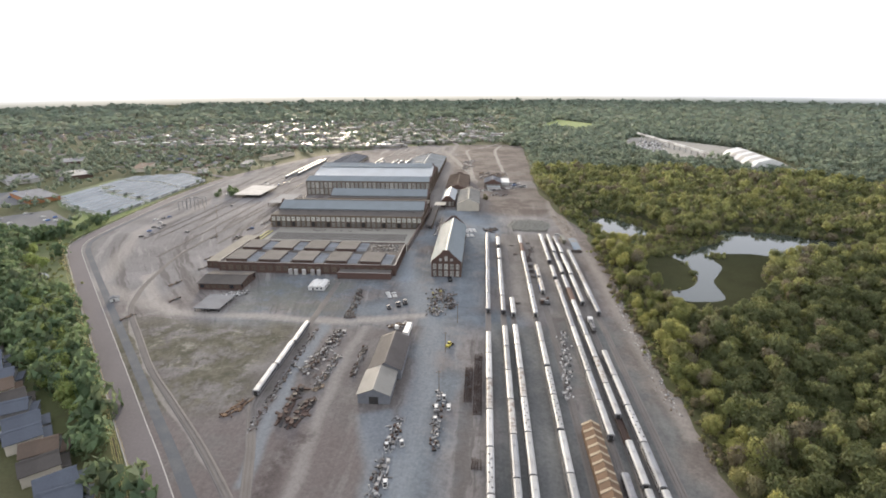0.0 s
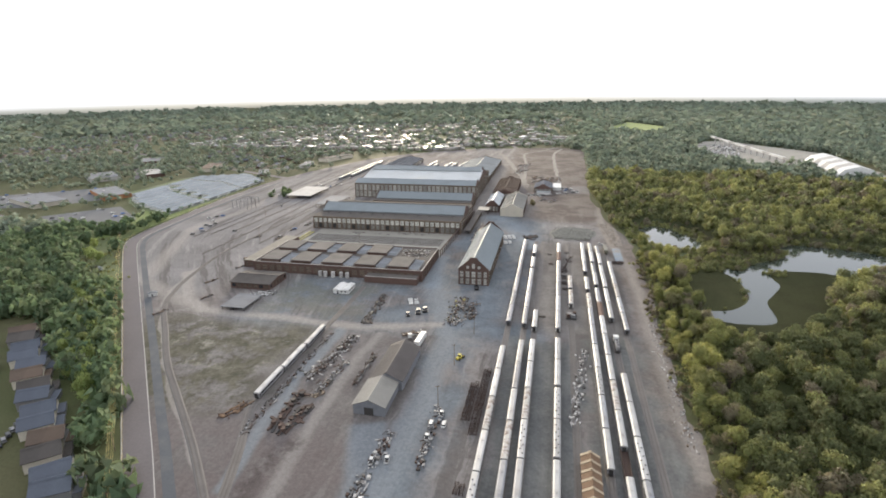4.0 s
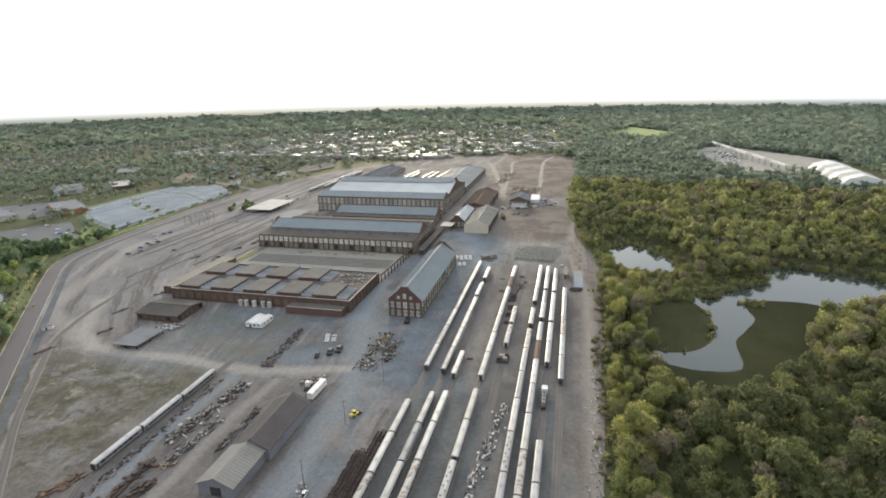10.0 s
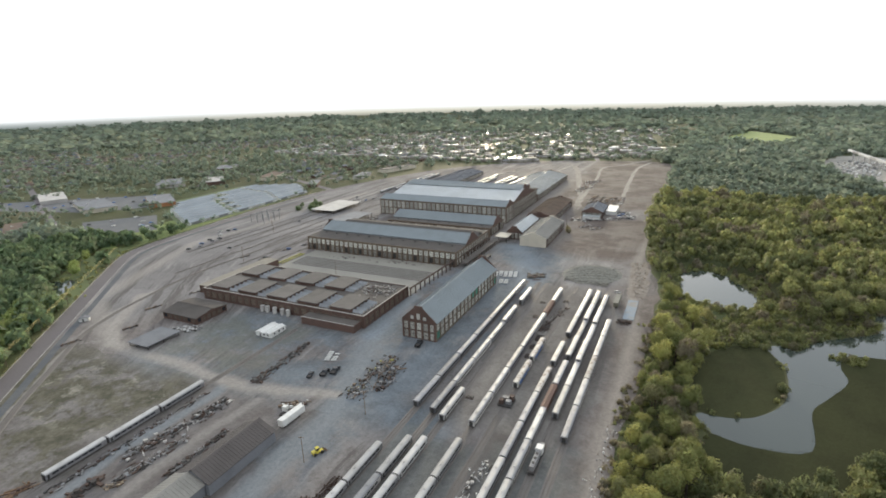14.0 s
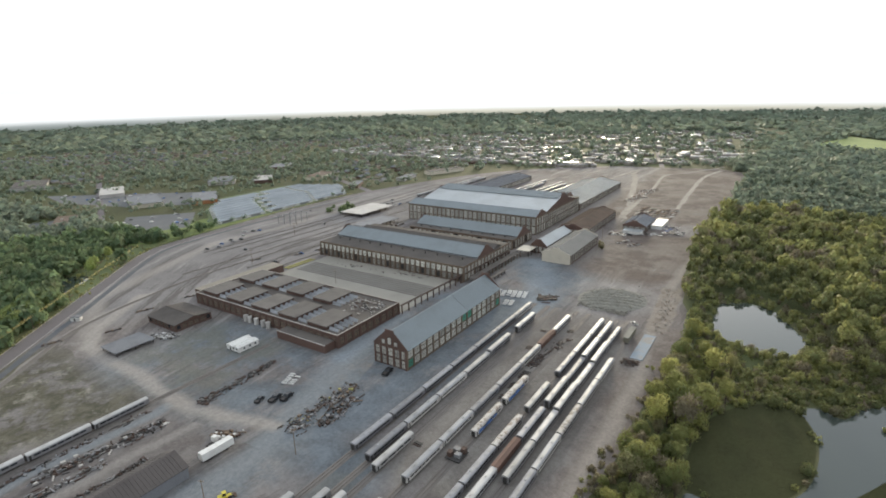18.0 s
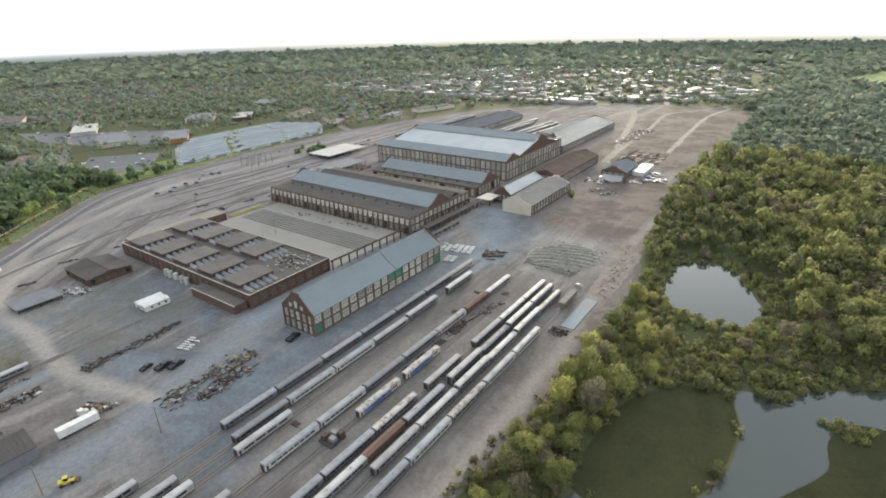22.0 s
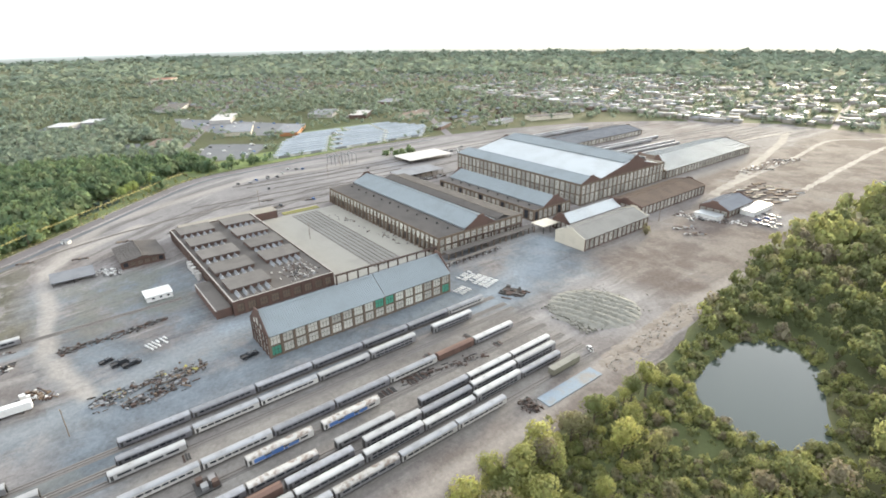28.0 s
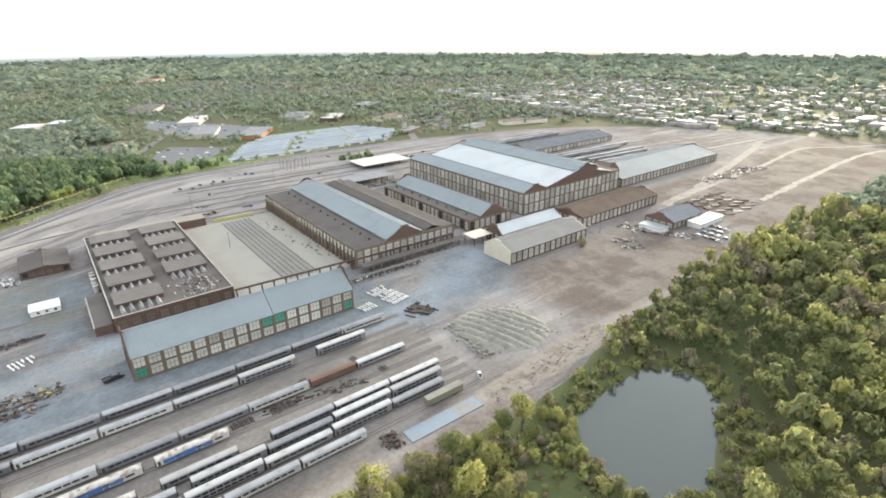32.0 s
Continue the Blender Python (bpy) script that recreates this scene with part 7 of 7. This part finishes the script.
# woods and gardens west and north, thinning out with distance
FIELD = [(160, 1735), (270, 2066), (386, 1850), (290, 1600)]
SITE_W = [(-415, 480), (-430, 560), (-420, 800), (-560, 860), (-880, 640), (-760, 520), (-560, 470)]
ring = 150.0
while ring < 3520:
    step = max(9.5, 0.0125 * ring) if ring < 1900 else 0.0165 * ring
    a = -20.0 if ring < 900 else -66.0
    while a < 122.0:
        ang = radians(a + tree_rng.uniform(-0.5, 0.5) * math.degrees(step / ring))
        rad = ring + tree_rng.uniform(-0.5, 0.5) * step
        a += math.degrees(step / ring)
        px, py = 60 - rad * math.sin(ang), 120 + rad * math.cos(ang)
        east = px > (-60 if py < 1150 else 40 + 0.1 * (py - 1150))
        if (east and (py < 1150 and px < 480 + 0.5 * py or inside(px, py, SITE) or inside(px, py, FIELD))) or wood_at(px, py) < 0.5 or inside(px, py, APTS):
            continue
        belt = -0.9 * px - 0.2 * py < 330 and py < 470 or (px < -400 and py < 470 and px > -900)
        dens = 0.97 if east else 0.9 if belt else 0.0 if inside(px, py, STORE) else 0.3 if inside(px, py, SITE_W) else 0.32 if -700 < px < 200 and 1150 < py < 1750 else town_density(px, py)
        if tree_rng.random() > dens:
            continue
        town = not east and not belt and ring < 1900
        r = step * tree_rng.uniform(0.32, 0.58) if town else step * tree_rng.uniform(0.7, 1.05)
        (mid if rad < 640 and px < -100 or rad < 430 else far if ring < 1900 else rim).append((px, py, r, (tree_rng.uniform(5.5, 10) if town else tree_rng.uniform(8, 13)) + 0.2 * r, tree_rng.uniform(0, 0.75)))
    ring += step * 0.92
for p in LOTS:
    for i in range(60):
        px, py = tree_rng.uniform(-925, -446), tree_rng.uniform(318, 683)
        if inside(px, py, p) and tree_rng.random() < 0.5:
            mid.append((px, py, tree_rng.uniform(2.2, 4.0), tree_rng.uniform(4.5, 7.5), tree_rng.uniform(0.1, 0.7)))
# the belt of trees between the wires and the row houses
for i in range(230):
    t = tree_rng.random()
    x, y = -128 - t * 262, 140 + t * 300
    o = tree_rng.uniform(3, 24)
    px, py = x - 0.75 * o, y - 0.66 * o
    if not inside(px, py, APTS) and not inside(px, py, POND_WEST) and (not inside(px, py, VERGE) or tree_rng.random() < 0.12):
        belt_trees.append((px, py, tree_rng.uniform(3.2, 5.4), tree_rng.uniform(7, 13) if o > 6 else tree_rng.uniform(3.5, 6), tree_rng.uniform(0.75, 1.0)))
for i in range(16):
    mid.append((tree_rng.uniform(-352, -330), tree_rng.uniform(660, 700), tree_rng.uniform(3, 5), tree_rng.uniform(5, 9), tree_rng.uniform(0.3, 0.9)))
mid.append((4, 668, 4.6, 6.5, 0.12))
near.sort(key=lambda s: s[0] + 0.15 * abs(s[1] - 420))
solo, rest = near[:235], near[235:]
KN = [crown(900, 13, 0.085, 3) for _ in range(8)]
KR = [crown(290, 11, 0.13, 2) for _ in range(12)]
KM = [crown(66, 6, 0.26, 1) for _ in range(8)]
KF = [crown(16, 4, 0.42, 1) for _ in range(8)]
KG = [crown(6, 3, 0.5, 1) for _ in range(6)]
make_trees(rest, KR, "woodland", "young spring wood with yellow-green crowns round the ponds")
make_trees(low, [crown(44, 6, 0.3, 1) for _ in range(8)], "shrubs", "low green scrub round the ponds and along the yard")
make_trees(belt_trees, KR, "woodland", "bright green trees along the overhead wires", BELT_LEAVES)
make_trees([s for s in mid if s[0] < -80], KM, "woodland", "green wood of rounded crowns west of the yard", GREEN_LEAVES)
mid = [s for s in mid if s[0] >= -80]
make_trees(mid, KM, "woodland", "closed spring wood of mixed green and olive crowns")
make_trees(far, KF, "woodland", "distant woods and garden trees between the houses", HAZED_LEAVES, (0.7, 0.2))
make_trees(rim, KG, "woodland", "woods towards the horizon in haze-paled leaf colours", HAZED_LEAVES, (0.45, 0.15))
crown_meshes = []
for v, f, m in KN:
    crown_meshes.append(quick_mesh("crown", v, f, LEAF))
    soft_normals(crown_meshes[-1], m)
bm = bmesh.new()
cyl(bm, 0, 0, 0, 0.62, 0.03, 7, 0.014)
for a in range(5):
    s = bm.verts[:]
    d = Vector((math.cos(a * 1.26), math.sin(a * 1.26), 1.1)).normalized()
    q = Matrix.Translation((0, 0, 0.3 + 0.06 * a)) @ d.to_track_quat("Z", "Y").to_matrix().to_4x4()
    k0 = len(bm.verts)
    cyl(bm, 0, 0, 0, 0.4, 0.013, 5, 0.004)
    bm.verts.ensure_lookup_table()
    for v in bm.verts[k0:]:
        v.co = q @ v.co
trunk_me = bpy.data.meshes.new("trunk")
bm.to_mesh(trunk_me), bm.free(), trunk_me.materials.append(BARK)
for i, (x, y, r, h, t) in enumerate(solo):
    tr = thing("tree", "spring tree with an uneven yellow-green crown at the wood's edge", "tree", pose(x, y, 0), "trees at the edge of the yard")
    part("trunk", trunk_me, None, tr).matrix_basis = Matrix.Diagonal((h, h, h, 1))
    part("crown", crown_meshes[i % 8], None, tr).matrix_basis = pose(0, 0, h - r * 0.9, 0, 0, i * 137) @ Matrix.Diagonal((r * (0.85 + 0.3 * ((i * 0.618) % 1.0)), r, r * (0.95 + 0.5 * ((i * 0.382) % 1.0)), 1))


# ---- reeds and the town beyond ----
REED = surface("reed_bed", (0.046, 0.048, 0.024), (0.034, 0.034, 0.019), 1.0, 0.0, 0.02, big=0.05, fine=0.5, var=0.25)
for p in REEDS:
    sheet("reed_bed", smooth_line(p + p[:1], 4)[:-1], 0.09, REED, "dark olive reed bed in the pond", "reeds", kind="stuff")
blades, faces, rr = [], [], random.Random(9)
for p in REEDS:
    x0, x1, y0, y1 = min(q[0] for q in p), max(q[0] for q in p), min(q[1] for q in p), max(q[1] for q in p)
    for _ in range(int((x1 - x0) * (y1 - y0) * 2.2)):
        x, y = rr.uniform(x0, x1), rr.uniform(y0, y1)
        if inside(x, y, p):
            a, h, w, k = rr.uniform(0, math.tau), rr.uniform(0.12, 0.3), rr.uniform(0.1, 0.25), len(blades)
            dx, dy = math.cos(a) * w, math.sin(a) * w
            blades += [(x - dx, y - dy, 0), (x + dx, y + dy, 0), (x + rr.uniform(-0.4, 0.4), y + rr.uniform(-0.4, 0.4), h)]
            faces.append((k, k + 1, k + 2))
tagged(new("reeds", quick_mesh("reeds", np.array(blades), faces, REED)), "standing reeds round the pond", "reeds", kind="stuff")


def small_house(x, y, a, roof, wall, w, d):
    h = thing("house", "small gabled house among trees in the town", "house", pose(x, y, 0, 0, 0, a), "houses of the town")
    box_part("wall", wall, h, (-w / 2, w / 2, -d / 2, d / 2, 0, 3.2))
    gable_roof(h, -w / 2 - 0.4, w / 2 + 0.4, -d / 2 - 0.4, d / 2 + 0.4, 3.2, 5.6, roof)


hr = random.Random(21)
homes = []
for sx in range(-60, 5):
    for sy in range(0, 62):
        x, y = sx * 30 - 440 + hr.uniform(-5, 5) - sy * 4, 520 + sy * 34 + hr.uniform(-4, 4) - sx * 3
        if x > -430 + 0.25 * max(0, y - 1000) or inside(x, y, YARD_BIG) or hr.random() < 0.25 or noise.noise((x * 0.003, y * 0.003, 8.0)) < -0.1:
            continue
        if y < 800 and x > -900 or math.hypot(x - 40, y - 150) > 2150:
            continue
        homes.append((math.hypot(x + 100, y - 300), x, y, hr.choice((0, 90)) + hr.uniform(-4, 4) + 8, hr.uniform(8, 11), hr.uniform(11, 16)))
homes.sort()
for i, (_, x, y, a, w, d) in enumerate(homes[:50]):
    small_house(x, y, a, (GREY_ROOF, BROWN_ROOF, SLATE, TAR_ROOF)[i % 4], (CONCRETE, BEIGE, BRICK)[i % 3], w, d)
V, F, mi = [], [], []
for i, (_, x, y, a, w, d) in enumerate(homes[50:]):
    ca, sa, k = math.cos(radians(a)), math.sin(radians(a)), len(V)
    for lx, ly, z in ((-1, -1, 0), (1, -1, 0), (1, 1, 0), (-1, 1, 0), (-1, -1, 3.2), (1, -1, 3.2), (1, 1, 3.2), (-1, 1, 3.2), (0, -1, 5.8), (0, 1, 5.8)):
        V.append((x + ca * lx * w / 2 - sa * ly * d / 2, y + sa * lx * w / 2 + ca * ly * d / 2, z))
    F += [tuple(k + q for q in f) for f in ((0, 1, 5, 8, 4), (2, 3, 7, 9, 6), (1, 2, 6, 5), (3, 0, 4, 7), (5, 6, 9, 8), (7, 4, 8, 9))]
    mi += [0] * 4 + [1 + i % 4] * 2
me = quick_mesh("town_houses", np.array(V), F, FLAT_TAN)
for m in (GREY_ROOF, BROWN_ROOF, SLATE, TAR_ROOF):
    me.materials.append(m)
me.polygons.foreach_set("material_index", np.array(mi, dtype=np.int32))
tagged(new("town_houses", me), "many small gabled houses of the distant town", "houses", kind="stuff")
V, F, mi = [], [], []
for i in range(1100):
    x, y = hr.uniform(-900, 330), 1180 + 950 * hr.random() ** 1.5
    if x > 260 or (x > 40 and y > 1500) or inside(x, y, YARD_BIG) or (-70 < x and y < 1290):
        continue
    w, d, h, a, k = hr.uniform(7, 18), hr.uniform(12, 34), hr.uniform(3.5, 6.5), radians(hr.choice((10, 100)) + hr.uniform(-6, 6)), len(V)
    for lx, ly, z in ((-1, -1, 0), (1, -1, 0), (1, 1, 0), (-1, 1, 0), (-1, -1, 1), (1, -1, 1), (1, 1, 1), (-1, 1, 1)):
        V.append((x + math.cos(a) * lx * w / 2 - math.sin(a) * ly * d / 2, y + math.sin(a) * lx * w / 2 + math.cos(a) * ly * d / 2, z * h))
    F += [tuple(k + q for q in f) for f in ((0, 1, 5, 4), (1, 2, 6, 5), (2, 3, 7, 6), (3, 0, 4, 7), (4, 5, 6, 7))]
    mi += [1] * 4 + [(0, 3, 2, 3, 3, 0)[i % 6]]
me = quick_mesh("town_blocks", np.array(V), F, GREY)
for m in (FLAT_TAN, PALE_ROOF, GREY_ROOF):
    me.materials.append(m)
me.polygons.foreach_set("material_index", np.array(mi, dtype=np.int32))
tagged(new("town_blocks", me), "flat-roofed works and shops north of the yard", "buildings", kind="stuff")
